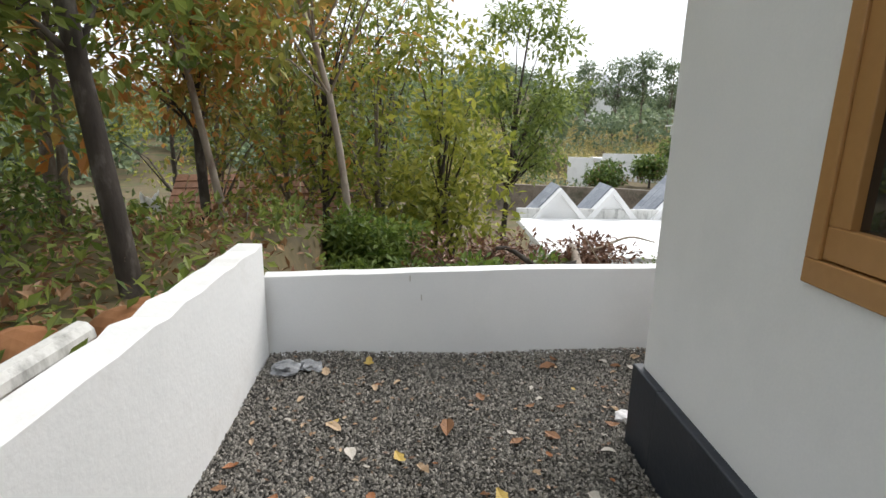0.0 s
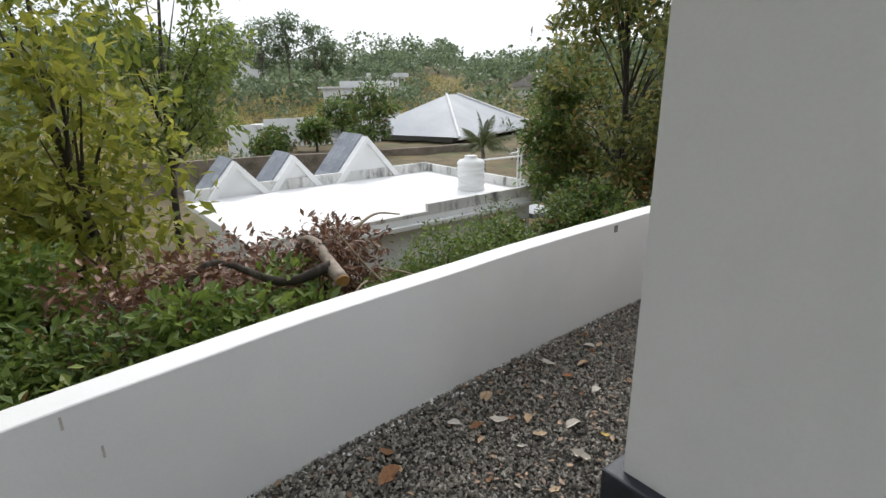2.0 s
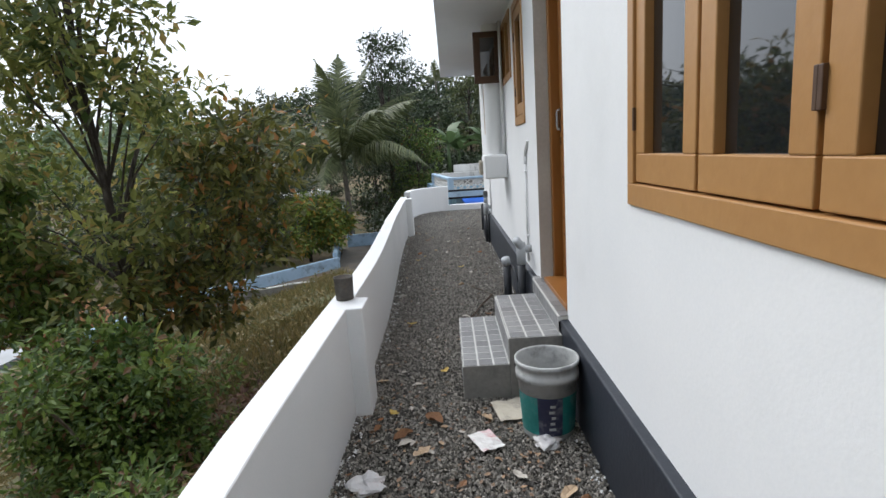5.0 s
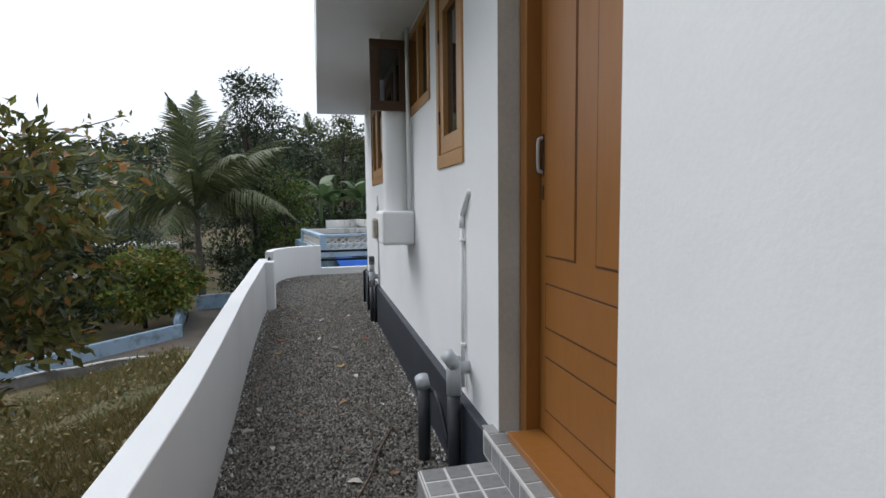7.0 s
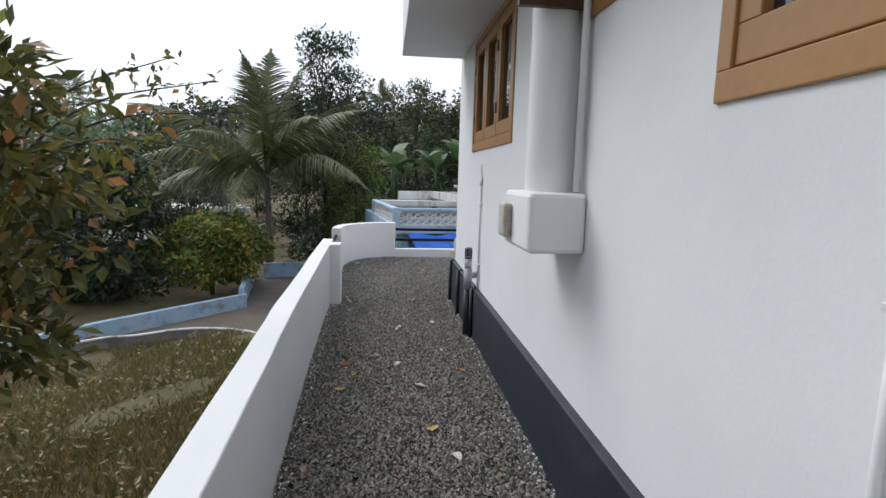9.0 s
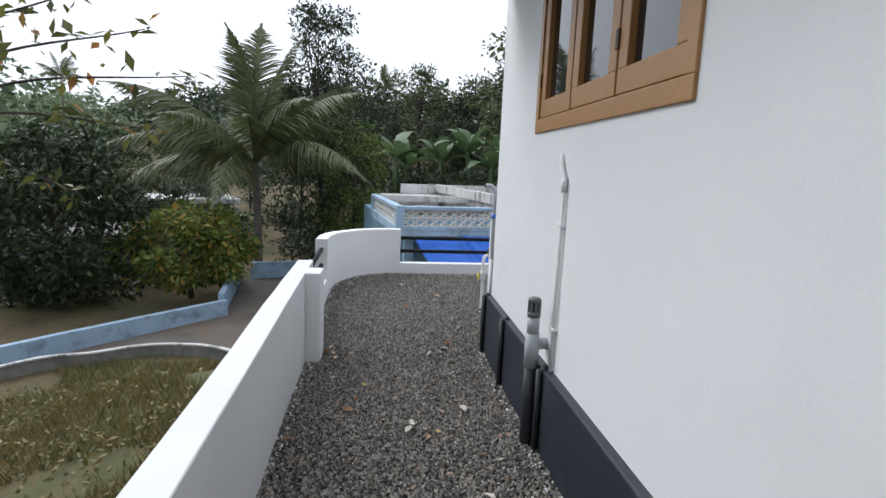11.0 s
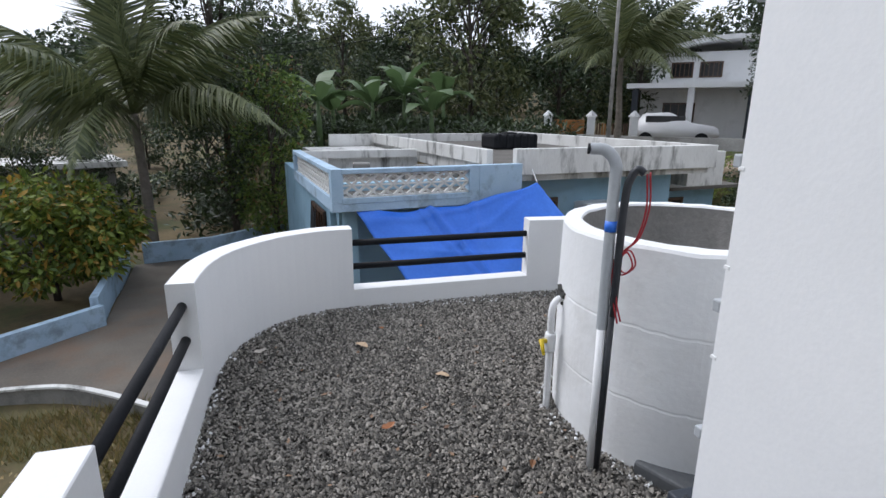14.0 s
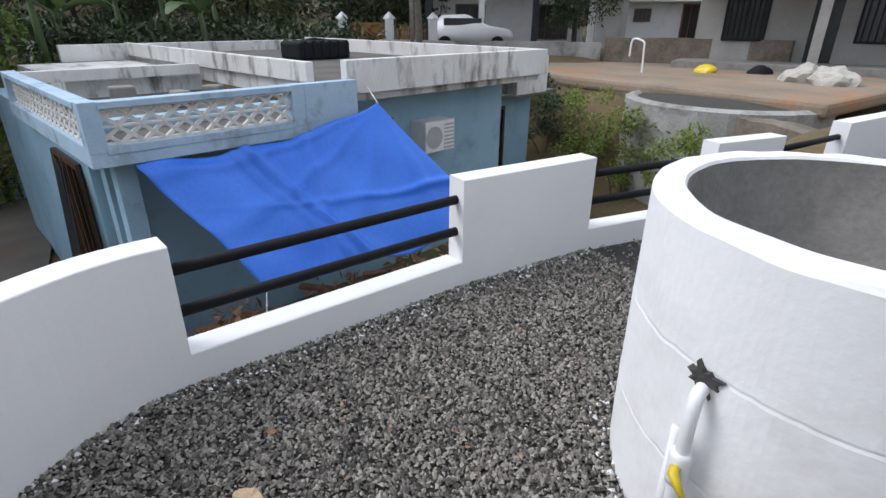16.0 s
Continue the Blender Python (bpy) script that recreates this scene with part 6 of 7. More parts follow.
hut = thing("grey_hut", "unpainted grey hut with a barred window", "hut", "", (26.6, 13.6, -3.0), -65)
part("wall_block", box(-2.6, -1.5, 0, 2.6, 1.5, 1.7), PLASTER_GREY, hut)
part("roof", box(-3.0, -1.9, 1.7, 3.0, 1.9, 1.85), CEMENT, hut)
window_unit(hut, -1.4, -0.5, 0.6, 1.4, -1.5, -1)
shed = thing("grey_outhouse", "long grey concrete outhouse behind the mango tree", "outhouse", "", (33.0, 13.6, -2.9), -65)
part("wall_block", box(-2.6, -1.5, 0, 2.6, 1.5, 2.3), PLASTER_GREY, shed)
part("roof", box(-3, -1.9, 2.3, 3, 1.9, 2.5), CEMENT_LIGHT, shed)
sm = thing("soil_mound", "mound of dug red soil", "soil", "", (16.1, 14.6, -2.75))
part("mound", lathe([(3.2, -1.8), (1.9, -0.5), (1.4, 0.12), (0.9, 0.55), (0.4, 0.82), (0.001, 0.9)], 24), SOIL, sm, "", True)
tarpaulin("white_sheet", "white plastic sheet hanging upright among the trees", [(-5.7, 10.66, 0.15), (-5.35, 10.7, 0.2), (-5.3, 10.7, -1.1), (-5.75, 10.66, -1.1)], 12, ROOF_WHITE, 12)
cs = thing("tiled_shed", "low shed with old clay roof tiles and a dark blue sheet", "shed", "", (-3.5, 12.4, -1.35), 12)
part("wall_block", box(-1.6, -1.2, -0.8, 1.6, 1.2, 0.8), PLASTER_GREY, cs)
bm = box(-0.5, -0.5, 0, 0.5, 0.5, 0.05)
CLAY_MESH = bpy.data.meshes.new("clay_tile")
bm.to_mesh(CLAY_MESH)
bm.free()
CLAY_MESH.materials.append(CLAY)
for i in range(16):
    for j in range(8):
        o = new("roof_tile", CLAY_MESH)
        o.parent = cs
        o.matrix_basis = pose(-2 + 0.27 * i, -1.7 + 0.25 * j, 0.72 + 0.125 * j, 22, 0, 0) @ Matrix.Diagonal((0.24, 0.3, 1, 1))
part("blue_sheet", box(-1.7, -2.3, 0.15, 0.4, -1.2, 0.2, 0.01), TARP_DARK, cs, "dark blue plastic sheet")

# ---- villas behind the blue house ----
v1 = thing("curved_roof_villa", "white villa with a curved porch roof and louvred gable", "house", "", (34.6, -17.6, -0.3), 228)
part("wall_block", box(-4, 0, 0, 4, 5, 3.4), FARWHITE, v1)
part("upper_wall", box(-3.6, 0.3, 3.4, 1.4, 4.5, 5.0), FARWHITE, v1)
bm = bmesh.new()
rows = []
for k in range(13):
    u = k / 12
    x, z = -4.4 + 6.4 * u, 4.0 + 1.5 * math.sin(math.pi * (0.12 + 0.5 * u))
    rows.append([bm.verts.new(p) for p in ((x, -0.5, z), (x, 4.8, z), (x, 4.8, z + 0.22), (x, -0.5, z + 0.22))])
for a, b in zip(rows, rows[1:]):
    for j in range(4):
        bm.faces.new((a[j], a[(j + 1) % 4], b[(j + 1) % 4], b[j]))
bm.faces.new(rows[0])
bm.faces.new(rows[-1][::-1])
part("curved_roof", bm, FARWHITE, v1)
part("porch_slab", box(-4.5, -1.8, 3.1, 4.5, 0, 3.35), FARWHITE, v1)
for x in (-4.2, -1.5, 1.2, 4.0):
    part("porch_column", box(x, -1.7, 0, x + 0.3, -1.4, 3.1), PLINTH if x in (-4.2, 1.2) else FARWHITE, v1)
window_unit(v1, -2.6, -1.5, 3.7, 4.5, 0.3, -1, WOOD_DARK, "x", 4)
window_unit(v1, -1.2, -0.1, 3.7, 4.5, 0.3, -1, WOOD_DARK, "x", 4)
window_unit(v1, -2.8, -1.2, 0.7, 2.4, 0.0, -1)
window_unit(v1, 1.6, 3.2, 0.7, 2.4, 0.0, -1)
v2 = thing("white_villa", "white two-level villa with a weather-stained parapet", "house", "", (27.4, -22.6, -0.3), 216)
part("wall_block", box(-4.2, 0, 0, 5.0, 5, 3.3), FARWHITE, v2)
part("parapet", box(-4.5, -0.5, 3.3, 5.3, 5, 4.6, 0.02), CEMENT_LIGHT, v2)
part("sunshade", box(-3.0, -0.8, 2.5, 3.0, 0, 2.65), FARWHITE, v2)
window_unit(v2, -0.2, 1.3, 0.7, 2.4, 0.0, -1, surface("red_brown_shutter", (0.14, 0.04, 0.025), (0.22, 0.07, 0.04), 2, 0.6, 0))
window_unit(v2, -2.4, -1.6, 1.6, 2.2, 0.0, -1)
part("air_conditioner", box(-2.2, -1.2, 3.0, -1.3, -0.8, 3.6, 0.02), PVC_WHITE, v2)
part("unpainted_porch", box(-4.6, -1.6, 2.75, -2.6, 0, 3.3), PLASTER_GREY, v2)
part("porch_column", box(-3.0, -1.5, 0, -2.7, -1.2, 2.75), PLASTER_GREY, v2)
uf = thing("unfinished_house", "unplastered grey block house with dark barred openings", "house", "", (19.4, -18.6, -0.3), 200)
part("wall_block", box(-4.5, 0, 0, 3.2, 5, 3.4), PLASTER_GREY, uf)
part("porch_base", box(-4.8, -2.0, 0, 3.6, 0, 0.35), CEMENT, uf)
part("porch_slab", box(-4.8, -2.2, 3.0, 3.6, 0, 3.2), PLASTER_GREY, uf)
for x in (3.2, -0.6):
    part("porch_column", box(x - 0.15, -1.9, 0.35, x + 0.15, -1.6, 3.0), PLASTER_GREY, uf)
window_unit(uf, 0.4, 1.9, 1.0, 2.7, 0.0, -1, RAIL, "x", 7)
window_unit(uf, -3.6, -2.2, 1.0, 2.7, 0.0, -1, RAIL, "x", 7)
# dark slab on the wall gives the doorway its inside shade
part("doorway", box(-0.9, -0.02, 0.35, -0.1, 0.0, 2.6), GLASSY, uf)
tagged(part("compound_wall_4", strip_wall([(34.0, -8.0), (30.5, -10.6), (28.0, -13.5), (26.3, -15.0)], 0.2, -1.2, 0.55, 0.02, 3), STAINED, None), "stained white compound wall of the villas", "wall", kind="structure")
tagged(part("compound_wall_5", strip_wall([(26.3, -15.2), (22.8, -17.4), (20.5, -17.9)], 0.3, -1.2, 0.75, 0.03, 6), LATERITE, None), "bare laterite block wall before the villa", "wall", kind="structure")
tagged(part("terrace_bank", strip_wall([(27.5, -9.0), (22.0, -9.6), (18.5, -8.6), (15.5, -7.2)], 0.6, -3.2, -0.45, 0.12, 6), LATERITE, None), "overgrown laterite bank below the red yard", "bank", kind="structure")
tagged(part("red_yard", box(16.2, -17, -0.5, 29, -9.5, -0.17, 0.1), surface("dusty_yard_soil", (0.17, 0.135, 0.10), (0.32, 0.25, 0.18), 0.6, 0.95, 0.5, 12, spots=(0.36, 0.17, 0.07), spot_scale=0.35, spot_amount=0.8), None), "red earth yard in front of the villas", "ground", kind="structure")
gp = thing("round_platform", "round platform of cement blocks filled with gravel", "platform", "", (18.6, -10.0, -1.9))
part("block_wall", lathe([(2.3, -1), (2.3, 1.50), (2.1, 1.56), (2.0, 1.5)], 24), STAINED, gp)
part("gravel_fill", lathe([(2.0, 1.5), (0.9, 1.58), (0.001, 1.6)], 24), GRAVEL_BED, gp)
tw = thing("gate", "wrought gate with a panelled timber leaf and white posts", "gate", "", (33.4, -9.4, 0.1), 241)
for x in (-1.9, 0.1, 2.0):
    post = part("post", box(x - 0.18, -0.18, -0.3, x + 0.18, 0.18, 1.25, 0.02), FARWHITE, tw)
    part("cap", lathe([(0.26, 1.25), (0.26, 1.3), (0.001, 1.55)], 4, centre=(x, 0)), FARWHITE, post)
for k in range(12):
    part("slat", box(0.35 + 0.12 * k, -0.03, 0.0, 0.42 + 0.12 * k, 0.03, 0.95), WOOD if k in (2, 3, 4, 8) else WOOD_DARK, tw)
part("timber_leaf", box(-1.6, -0.04, 0.1, -0.2, 0.04, 1.1, 0.02), WOOD, tw)
car = thing("parked_car", "white hatchback parked behind the compound wall", "car", "", (32.6, -13.4, 0.05), 235)
bm = bmesh.new()
prof = [(-1.9, 0.35), (-1.92, 0.75), (-1.75, 1.0), (-1.35, 1.48), (-0.2, 1.52), (0.75, 1.05), (1.75, 0.9), (1.92, 0.7), (1.9, 0.35)]
sides = [[bm.verts.new((x, s * (0.82 if z < 1.1 else 0.66), z)) for x, z in prof] for s in (-1, 1)]
bm.faces.new(sides[0])
bm.faces.new(sides[1][::-1])
for i in range(len(prof)):
    j = (i + 1) % len(prof)
    bm.faces.new((sides[0][i], sides[1][i], sides[1][j], sides[0][j]))
bmesh.ops.recalc_face_normals(bm, faces=bm.faces)
bmesh.ops.bevel(bm, geom=bm.edges[:], offset=0.06, segments=2, affect="EDGES")
part("body", bm, surface("white_car_paint", (0.7, 0.7, 0.71), (0.78, 0.78, 0.79), 1, 0.25, 0), car, "", True)
for s in (-1, 1):
    part("side_window", box(-1.25, s * 0.76 - 0.03, 1.06, 0.45, s * 0.76 + 0.03, 1.36, 0.02), GLASSY, car)
    for x in (-1.2, 1.2):
        part("wheel", tube([(x, s * 0.70, 0.31), (x, s * 0.86, 0.31)], 0.31, 16), RAIL, car)
up = thing("utility_pole", "tall grey utility pole", "pole", "", (29.6, -8.2, -0.3))
part("pole", tube([(0, 0, -0.5), (0.05, 0.02, 7.5)], [0.09, 0.06], 10), CEMENT, up, "", True)
for k in range(2):
    part("cable", tube(bend([(0.05, 0, 7.3 - 0.4 * k), (4, 12, 4.4 - 0.3 * k), (10, 26, 4.6)], 8), 0.012, 5), RAIL, up)
fp = thing("stand_pipe", "bent white stand pipe in the red yard", "pipe", "", (22.5, -12.3, -0.3))
part("pipe", tube(bend([(0, 0, 0), (0.05, 0, 0.8), (0.1, 0, 1.05), (0.5, 0, 1.1), (0.55, 0, 0.6)], 4), 0.03, 8), PVC_WHITE, fp)
for k, (x, y, m, lab) in enumerate(((17.6, -13.6, SACK, "pale dusty cement sack lying in the yard"), (18.4, -13.9, SACK, "pale dusty cement sack lying in the yard"), (21.4, -14.2, YELLOW, "yellow plastic sheet on the ground"), (20.2, -15.2, RAIL, "dark bundle lying in the yard"))):
    c = thing("cement_bag" if k < 2 else "plastic_bundle", lab, "sack" if k < 2 else "bundle", "", (x, y, -0.17), 30 * k)
    bm = bmesh.new()
    bmesh.ops.create_icosphere(bm, subdivisions=3, radius=0.6 if k < 2 else 0.35)
    for v in bm.verts:
        v.co *= 1 + 0.35 * noise.noise(v.co * 3 + Vector((k, 0, 0)))
        v.co.z = max(-0.02, v.co.z * 0.75)
    part("cover", bm, m, c)
for k, (x, y, r, h, m) in enumerate(((19.6, -8.4, 0.6, 0.8, LEAF_GREEN), (21.0, -8.6, 0.7, 1.0, LEAF_GREEN), (22.6, -8.9, 0.8, 0.9, LEAF_DARK), (24.5, -9.2, 0.7, 0.8, LEAF_GREEN), (17.5, -7.4, 0.6, 0.7, LEAF_GREEN))):
    make_bush("bank_bush", "green weeds on the laterite bank", gz(x, y + 0.6), r, h + 1.2, m, 200 + k, 22, 90, 0.12, "weeds on the bank")

# ---- loose things in the yard ----
def sat(x, y):
    return float(gravel_z(x, y))


BUCKET = surface("grimy_grey_plastic", (0.36, 0.37, 0.37), (0.52, 0.52, 0.51), 6, 0.5, 0.1, 40, spots=(0.10, 0.10, 0.10), spot_scale=7, spot_amount=0.7)
LABEL_GREEN = surface("teal_label_print", (0.012, 0.16, 0.15), (0.03, 0.24, 0.22), 8, 0.5, 0.0, spots=(0.30, 0.32, 0.32), spot_scale=9, spot_amount=0.5)
LABEL_DARK = surface("navy_label_print", (0.015, 0.018, 0.05), (0.035, 0.035, 0.08), 8, 0.5, 0.0, spots=(0.30, 0.30, 0.31), spot_scale=14, spot_amount=0.6)
bk = thing("paint_bucket", "grimy open paint bucket with a worn teal label", "bucket", "", (4.23, 2.665, sat(4.23, 2.665)))
part("body", lathe([(0.001, 0.004), (0.125, 0.0), (0.128, 0.01), (0.146, 0.30), (0.155, 0.30), (0.156, 0.33), (0.148, 0.335), (0.149, 0.37), (0.158, 0.372), (0.158, 0.392), (0.149, 0.394), (0.146, 0.385), (0.140, 0.30), (0.122, 0.02), (0.001, 0.02)], 40), BUCKET, bk, "", True)
for a0, a1, m, nm in ((95, 150, LABEL_GREEN, "label"), (150, 200, LABEL_DARK, "label_panel"), (200, 262, LABEL_GREEN, "label")):
    bm = bmesh.new()
    rows = []
    for k in range(9):
        a = radians(a0 + (a1 - a0) * k / 8)
        rows.append([bm.verts.new((r * math.cos(a), r * math.sin(a), z)) for r, z in ((0.1305, 0.035), (0.1432, 0.235))])
    for p, q in zip(rows, rows[1:]):
        bm.faces.new((p[0], q[0], q[1], p[1]))
    part(nm, bm, m, bk, "", True)
bm = bmesh.new()
for k in range(5):
    z0 = 0.07 + 0.03 * k
    box(-0.1385 - 0.0017 * k - 0.002, -0.012 + 0.004 * (k % 2), z0, -0.132 - 0.0017 * k - 0.006, 0.020 - 0.006 * (k % 3), z0 + 0.012, 0, bm)
part("label_writing", bm, BUCKET, bk)
bm = tube(bend([(0.0, -0.157, 0.36), (0.10, -0.13, 0.30), (0.15, 0.0, 0.27), (0.10, 0.13, 0.30), (0.0, 0.157, 0.36)], 6), 0.003, 6)
part("bail_handle", bm, RAIL, bk)
pot = thing("rusty_tin", "dark rusty tin standing on the boundary wall", "tin", "", (4.66, 3.725, 0.652))
pot.scale = (1.0, 1.0, 0.78)
part("tin", lathe([(0.001, 0.0), (0.05, 0.0), (0.054, 0.16), (0.057, 0.165), (0.052, 0.165), (0.047, 0.01), (0.001, 0.01)], 24), surface("dull_rusty_tin", (0.045, 0.04, 0.036), (0.13, 0.115, 0.10), 9, 0.7, 0.3, 60, spots=(0.16, 0.08, 0.045), spot_scale=8, spot_amount=0.5), pot, "", True)


def sheet(name, label, category, at, w, d, turn, material, seed, curl=0.015):
    rng = np.random.default_rng(seed)
    bm = bmesh.new()
    n = 6
    g = [[bm.verts.new((w * (i / n - 0.5), d * (j / n - 0.5), 0.012 + curl * noise.noise(Vector((i * 0.5 + seed, j * 0.5, 0))))) for j in range(n + 1)] for i in range(n + 1)]
    for i in range(n):
        for j in range(n):
            bm.faces.new((g[i][j], g[i + 1][j], g[i + 1][j + 1], g[i][j + 1]))
    ob = to_object(name, bm, material)
    ob.matrix_basis = pose(*at, 0, 0, turn)
    so = ob.modifiers.new("thickness", "SOLIDIFY")
    so.thickness = 0.002
    return tagged(ob, label, category)


PAPER = surface("printed_white_paper", (0.68, 0.66, 0.64), (0.78, 0.77, 0.76), 5, 0.8, 0.05, spots=(0.5, 0.10, 0.13), spot_scale=9, spot_amount=0.8)
sheet("printed_leaflet", "white and red printed leaflet on the gravel", "paper", (4.12, 2.99, sat(4.1, 3) + 0.012), 0.17, 0.12, 25, PAPER, 1)
sheet("newspaper_piece", "yellowed newspaper piece under the bucket", "paper", (4.42, 2.83, sat(4.4, 2.8) + 0.012), 0.22, 0.18, 10, PAPER_OLD, 2)
PLASTIC = surface("crumpled_pale_plastic", (0.55, 0.53, 0.54), (0.74, 0.73, 0.73), 10, 0.35, 0.3, 30, spots=(0.45, 0.28, 0.26), spot_scale=8, spot_amount=0.5)
PLASTIC_GREY = surface("crumpled_dirty_plastic", (0.10, 0.11, 0.12), (0.50, 0.51, 0.53), 12, 0.3, 0.3, 30, spots=(0.03, 0.03, 0.035), spot_scale=7, spot_amount=0.9)
for k, (x, y, r, m, lab) in enumerate(((3.84, 3.53, 0.07, PLASTIC, "crumpled pale plastic scrap by the wall"), (4.10, 2.70, 0.06, PLASTIC, "white crumpled scrap beside the bucket"), (-0.80, 3.08, 0.09, PLASTIC_GREY, "crumpled dirty plastic bag in the wall corner"), (-0.66, 3.12, 0.07, PLASTIC_GREY, "crumpled dirty plastic bag in the wall corner"), (1.22, 2.68, 0.06, PLASTIC, "white crumpled scrap beside the plinth"))):
    bm = bmesh.new()
    bmesh.ops.create_icosphere(bm, subdivisions=3, radius=r)
    for v in bm.verts:
        v.co *= 1 + 0.75 * noise.noise(v.co * (1.6 / r) + Vector((7 * k, 0, 0)))
        v.co.z = max(-0.008, v.co.z * 0.45)
    c = to_object("plastic_scrap", bm, m)
    c.location = (x, y, sat(x, y) + 0.012)
    tagged(c, lab, "litter", "plastic scraps")


def dry_leaf_mesh(seed):
    rng = np.random.default_rng(seed)
    verts, faces = [], []
    n = 7
    bow, roll = rng.uniform(-0.5, 0.9), rng.uniform(0.1, 1.1)
    for i in range(n + 1):
        u = i / n
        w = (0.2 + 0.12 * rng.uniform()) * math.sin(math.pi * (0.04 + 0.93 * u)) ** 0.8
        z = bow * (u - 0.5) ** 2 + 0.08
        verts += [(u - 0.5, -w, z + roll * w + rng.uniform(-0.02, 0.02)), (u - 0.5, 0, z), (u - 0.5, w, z + roll * w * rng.uniform(0.3, 1.2))]
        if i:
            a, b = 3 * (i - 1), 3 * i
            faces += [(a, a + 1, b + 1, b), (a + 1, a + 2, b + 2, b + 1)]
    me = bpy.data.meshes.new("dry_leaf")
    me.from_pydata(verts, [], faces)
    return me


LEAF_COLOURS = [surface("dry_leaf_tan", (0.36, 0.24, 0.14), (0.55, 0.42, 0.29), 12, 0.7, 0.1), surface("dry_leaf_brown", (0.16, 0.075, 0.035), (0.30, 0.15, 0.07), 12, 0.7, 0.1), surface("dry_leaf_orange", (0.28, 0.11, 0.045), (0.42, 0.19, 0.085), 12, 0.65, 0.1), surface("dry_leaf_pale", (0.42, 0.38, 0.33), (0.58, 0.54, 0.48), 12, 0.75, 0.1), surface("yellow_leaf", (0.45, 0.30, 0.06), (0.55, 0.40, 0.12), 12, 0.6, 0.1)]
LEAF_MESHES = []
for k in range(15):
    me = dry_leaf_mesh(k)
    me.materials.append(LEAF_COLOURS[(0, 1, 0, 3, 2, 3, 1, 0, 3, 4, 1, 3, 0, 2, 3)[k]])
    LEAF_MESHES.append(me)


twig = thing("twig", "thin dry brown stick lying on the gravel", "stick", "", (7.10, 2.93, 0.035))
part("stick", tube(bend([(0, 0, 0), (-0.25, -0.12, 0.012), (-0.54, -0.24, 0.0)], 4), [0.007, 0.007, 0.006, 0.006, 0.005, 0.005, 0.004, 0.003, 0.003], 6), BARK, twig)


def drop_leaf(x, y, size, k, turn, lab="curled dry fallen leaf on the gravel"):
    o = new("fallen_leaf", LEAF_MESHES[k % 15])
    o.matrix_basis = pose(x, y, sat(x, y) + 0.008, 0, 0, turn) @ Matrix.Scale(size, 4)
    tagged(o, lab, "leaf", "fallen leaves")


rng = np.random.default_rng(77)
named = [(0.401, 2.884, 0.13, 6), (0.892, 3.264, 0.17, 1), (0.19, 2.55, 0.21, 1), (-0.05, 2.3, 0.13, 9), (0.42, 2.02, 0.14, 9), (-0.42, 2.55, 0.16, 2), (-0.3, 2.35, 0.15, 3), (0.55, 2.45, 0.12, 6), (0.75, 2.5, 0.13, 6), (-0.55, 3.05, 0.15, 0), (-0.3, 3.2, 0.16, 9), (13.33, 3.14, 0.14, 2), (4.35, 3.25, 0.18, 1), (4.2, 3.4, 0.16, 1), (4.05, 3.3, 0.15, 0), (4.35, 2.58, 0.14, 1), (3.6, 2.62, 0.17, 1), (3.35, 2.60, 0.16, 0), (3.7, 2.68, 0.15, 2), (12.9, 2.75, 0.11, 2), (12.5, 3.1, 0.10, 4)]
for x, y, sz, k in named:
    drop_leaf(x, y, sz * 0.72, k, float(rng.uniform(0, 360)))
made = 0
while made < 230:
    x = float(rng.uniform(-0.9, 5.2)) if made < 165 else float(rng.uniform(5.2, 13.6))
    y = float(rng.uniform(1.2, yard_line(x) - 0.08)) if x < 1.1 or x > 11.6 else float(rng.uniform(2.55, yard_line(x) - 0.06))
    if (4.55 < x < 5.55 and y < 3.12) or math.hypot(x - 12.4, y - 1.68) < 0.7:
        continue
    drop_leaf(x, y, float(0.03 + 0.06 * rng.uniform(0, 1) ** 1.5), int(rng.integers(0, 15)), float(rng.uniform(0, 360)))
    made += 1
rng = np.random.default_rng(78)
fx = np.concatenate([rng.uniform(-0.9, 5.0, 1500), rng.uniform(5.0, 13.7, 500)])
fy = np.where((fx < 1.1) | (fx > 11.6), rng.uniform(0.6, 3.9, len(fx)), rng.uniform(2.55, 3.85, len(fx)))
ok = (fy < yard_line(fx) - 0.03) & (np.hypot(fx - 12.4, fy - 1.68) > 0.66) & ~((fx > 4.5) & (fx < 5.6) & (fy < 3.15)) & ((fx < 13.1) | (np.hypot(fx - 13.1, fy - 3.1) < 0.75) | (fy < 3.1))
fx, fy = fx[ok], fy[ok]
v, f = leaf_cloud(np.stack([fx, fy, gravel_z(fx, fy) + 0.010], -1), 1, 0.004, 0.038, rng, 0.0, 0.5)
v = v.reshape(-1, 4, 3)
v[:, :, 2] = v[:, :1, 2] + 0.25 * (v[:, :, 2] - v[:, :1, 2])
tagged(mesh_object("leaf_flakes", v.reshape(-1, 3), f, leaf_material("broken_dry_leaf", (0.10, 0.05, 0.028), (0.38, 0.24, 0.14), 0.05)), "small broken dry leaf flakes on the gravel", "leaf", kind="stuff")
tw = thing("fallen_twig", "long thin dry twig lying on the gravel", "twig", "", (6.2, 2.95, sat(6.2, 2.95) + 0.012))
part("twig", tube(bend([(-0.35, 0.12, 0), (-0.1, 0.0, 0.02), (0.2, -0.08, 0.005), (0.5, -0.2, 0.01)], 4), 0.006, 6), WOOD_DARK, tw)

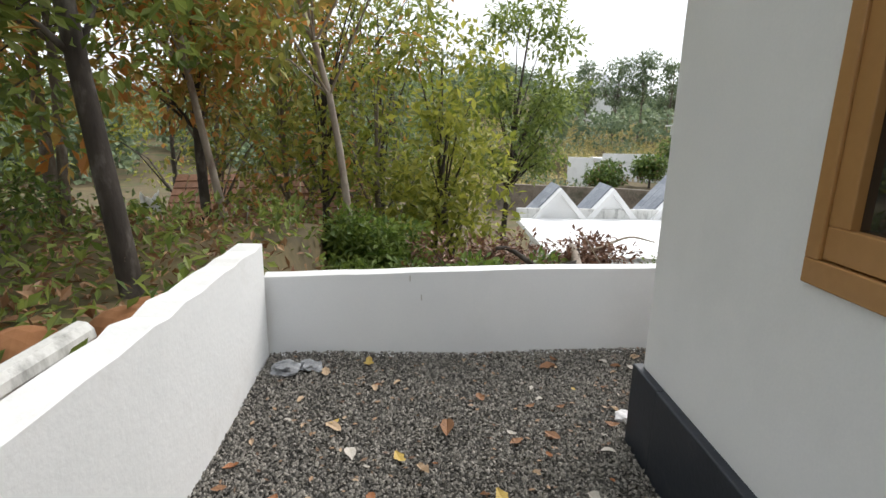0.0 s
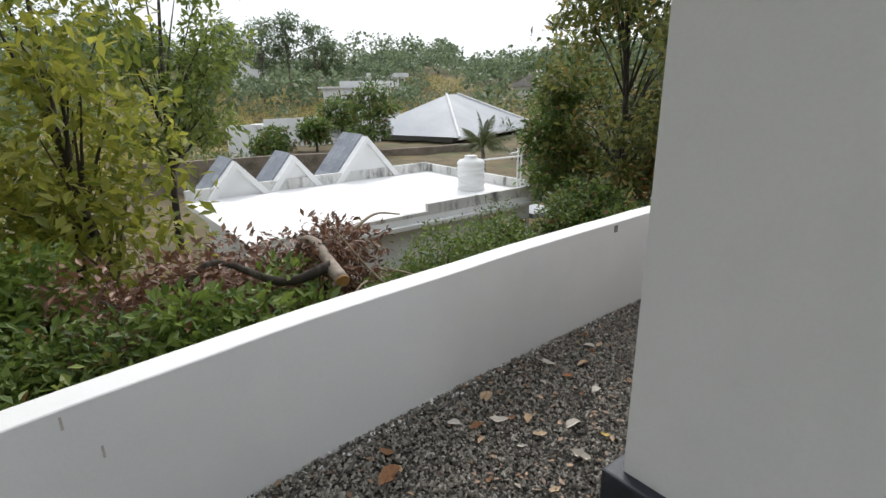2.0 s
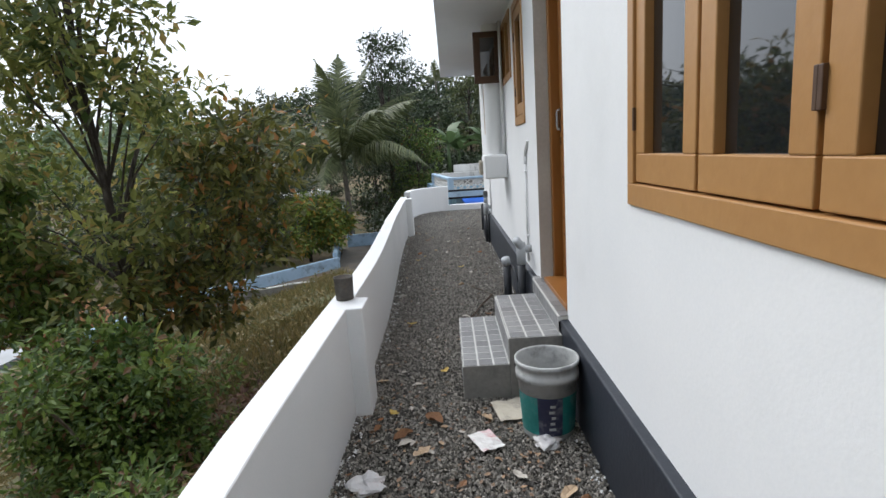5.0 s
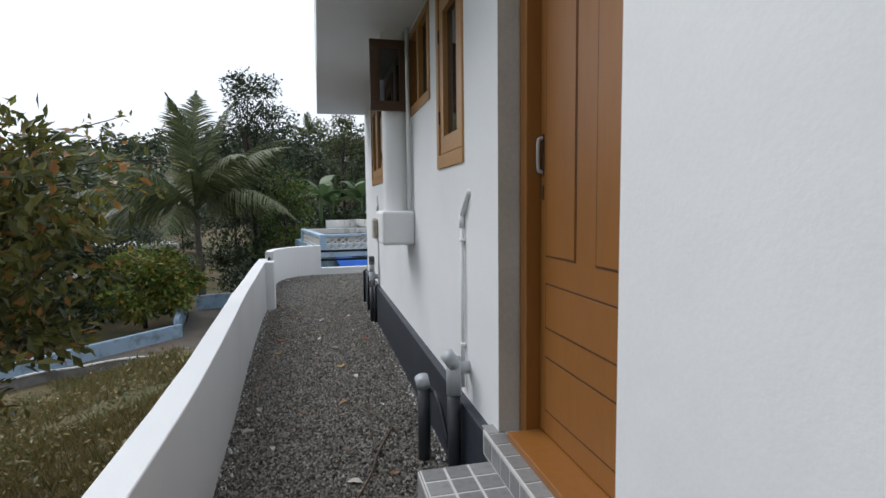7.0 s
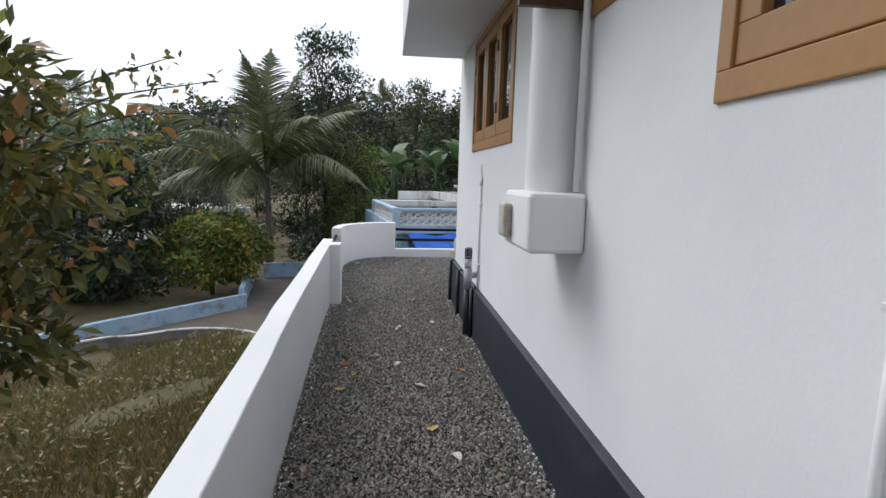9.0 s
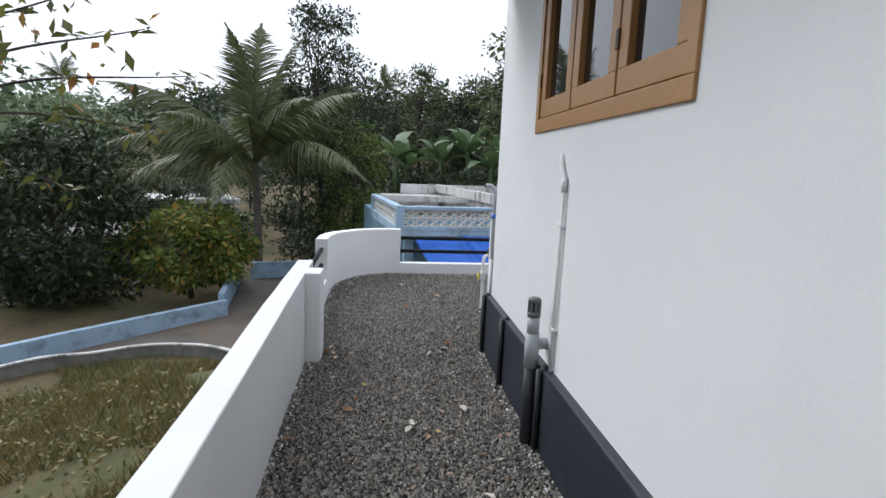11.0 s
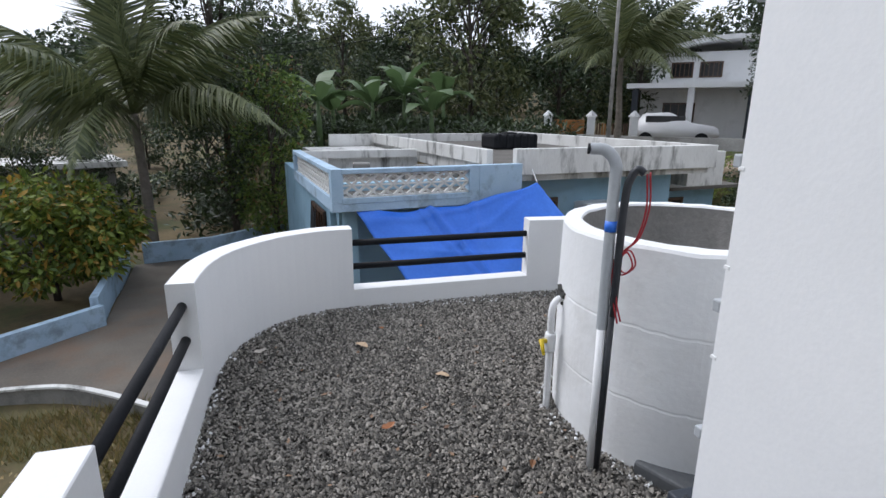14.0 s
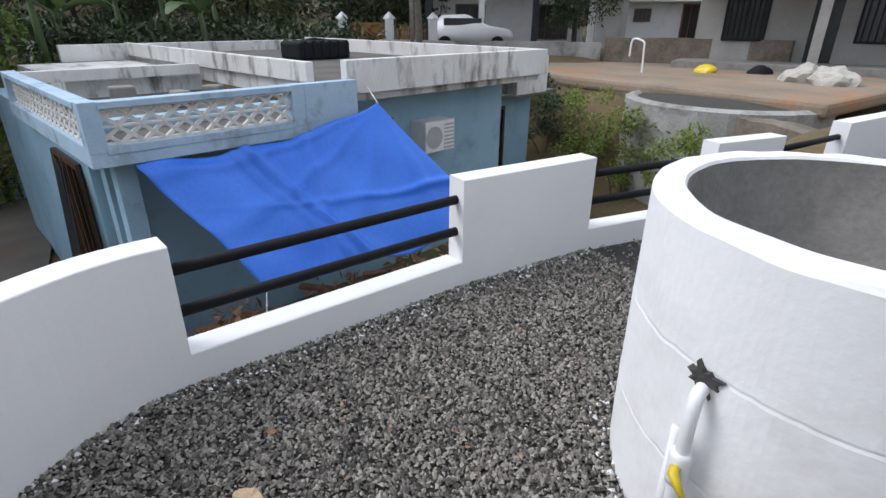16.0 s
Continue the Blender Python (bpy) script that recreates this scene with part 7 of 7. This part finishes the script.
# stone and log on the bank beside the side wall
lg = thing("concrete_post", "round grey concrete post lying beside the wall", "post", "", (-1.43, 1.80, 0.70), 88)
part("post", tube([(-0.9, 0, 0), (0.40, 0.0, 0.02)], 0.062, 10), CEMENT_LIGHT, lg)
for k, (x, y, r) in enumerate(((-1.38, 2.5, 0.19), (-1.42, 2.85, 0.15), (-1.75, 2.3, 0.18), (-1.28, 1.5, 0.17), (-1.3, 1.1, 0.2), (-1.30, 2.15, 0.12))):
    bm = bmesh.new()
    bmesh.ops.create_icosphere(bm, subdivisions=3, radius=r)
    for v in bm.verts:
        v.co *= 1 + 0.4 * noise.noise(v.co * 4 + Vector((3 * k, 1, 0)))
        v.co.z *= 0.8
    c = to_object("laterite_stone", bm, SOIL)
    c.location = (x, y, 0.56)
    tagged(c, "rough orange laterite stone beside the wall", "stone", "laterite stones")
nt = thing("wall_chip", "small chipped patch on the boundary wall edge", "chip", "", (2.87, 3.685, 0.60), 0)
part("chip", box(-0.018, -0.004, -0.02, 0.018, 0.0, 0.025, 0.003), CEMENT, nt)
for x, z in ((0.035, 0.467), (-0.043, 0.605)):
    nt = thing("wall_scuff", "thin brownish scuff on the white boundary wall", "scuff", "wall scuffs", (x, float(yard_line(x)) - 0.004, z), 12)
    part("scuff", box(-0.003, -0.0006, -0.022, 0.004, 0.001, 0.02, 0.0005), REVEAL, nt)
for k in range(5):
    nt = thing("corner_clip", "small dark clip on the house corner", "clip", "corner clips", (X1 + 0.004, YF - 0.02, 0.62 + 0.34 * k))
    part("clip", box(-0.004, -0.01, 0, 0.02, 0.022, 0.03, 0.004), PVC, nt)
# dark concrete block at the foot of the well
sl = thing("slate_piece", "dark concrete block lying at the foot of the well", "stone", "", (11.93, 2.02, 0.0), 25)
part("slab", box(-0.13, -0.09, -0.02, 0.14, 0.10, 0.055, 0.012), PVC_DARK, sl)
# jagged plate on the ring, dark to stand for the shade in a hole
cr = thing("ring_crack", "dark plate for the shaded broken hole round the tap pipe", "crack", "", (12.53, 2.272, 0.60))
bm = bmesh.new()
rng = np.random.default_rng(12)
rim = []
for k in range(16):
    a, r = k * math.pi / 8, (0.028 if k % 2 else 0.016) + 0.016 * rng.uniform() + (0.025 if k in (3, 7, 11) else 0)
    rim.append((r * math.cos(a), r * math.sin(a) * 0.8))
front = [bm.verts.new((x, 0.012 - 0.8 * x * x, z)) for x, z in rim]
back = [bm.verts.new((x, -0.02, z)) for x, z in rim]
bm.faces.new(front)
for k in range(16):
    bm.faces.new((front[k], back[k], back[(k + 1) % 16], front[(k + 1) % 16]))
bmesh.ops.recalc_face_normals(bm, faces=bm.faces)
part("gap", bm, surface("hole_shade_dark", (0.03, 0.03, 0.03), (0.09, 0.088, 0.08), 30, 0.95, 0.5, 80), cr)

# ---- step tiles, last ----
def tile_mesh(name, w, d, h=0.004):
    bm = box(-w / 2, -d / 2, 0, w / 2, d / 2, h, 0.0012)
    me = bpy.data.meshes.new(name)
    bm.to_mesh(me)
    bm.free()
    me.materials.append(TILE)
    return me


nx = 9
tx = (SX1 - SX0) / nx
for y0, y1, z in ((2.812, 3.078, 0.2205), (2.512, 2.804, 0.3755)):
    ty = (y1 - y0) / 3
    me = tile_mesh("step_tile", tx - 0.011, ty - 0.011, 0.003)
    for i in range(nx):
        for j in range(3):
            o = new("step_tile", me)
            o.parent = steps
            o.matrix_basis = pose(SX0 + tx * (i + 0.5), y0 + ty * (j + 0.5), z)
me = tile_mesh("step_tile", tx - 0.011, 0.075, 0.003)
for i in range(nx + 1):
    o = new("step_tile", me)
    o.parent = steps
    o.matrix_basis = pose(SX0 + 0.09 + tx * i * 0.985, YF + 0.012, 0.4735)
me = tile_mesh("riser_tile", tx - 0.011, 0.078, 0.003)
for i in range(nx):
    o = new("riser_tile", me)
    o.parent = steps
    o.matrix_basis = pose(SX0 + 0.06 + tx * (i + 0.5), 2.517, 0.425, -90, 0, 0)
me = tile_mesh("riser_tile", tx - 0.011, 0.13, 0.003)
for i in range(nx):
    for y, z in ((3.080, 0.13), (2.81, 0.30)):
        o = new("riser_tile", me)
        o.parent = steps
        o.matrix_basis = pose(SX0 + tx * (i + 0.5), y, z, -90, 0, 0)
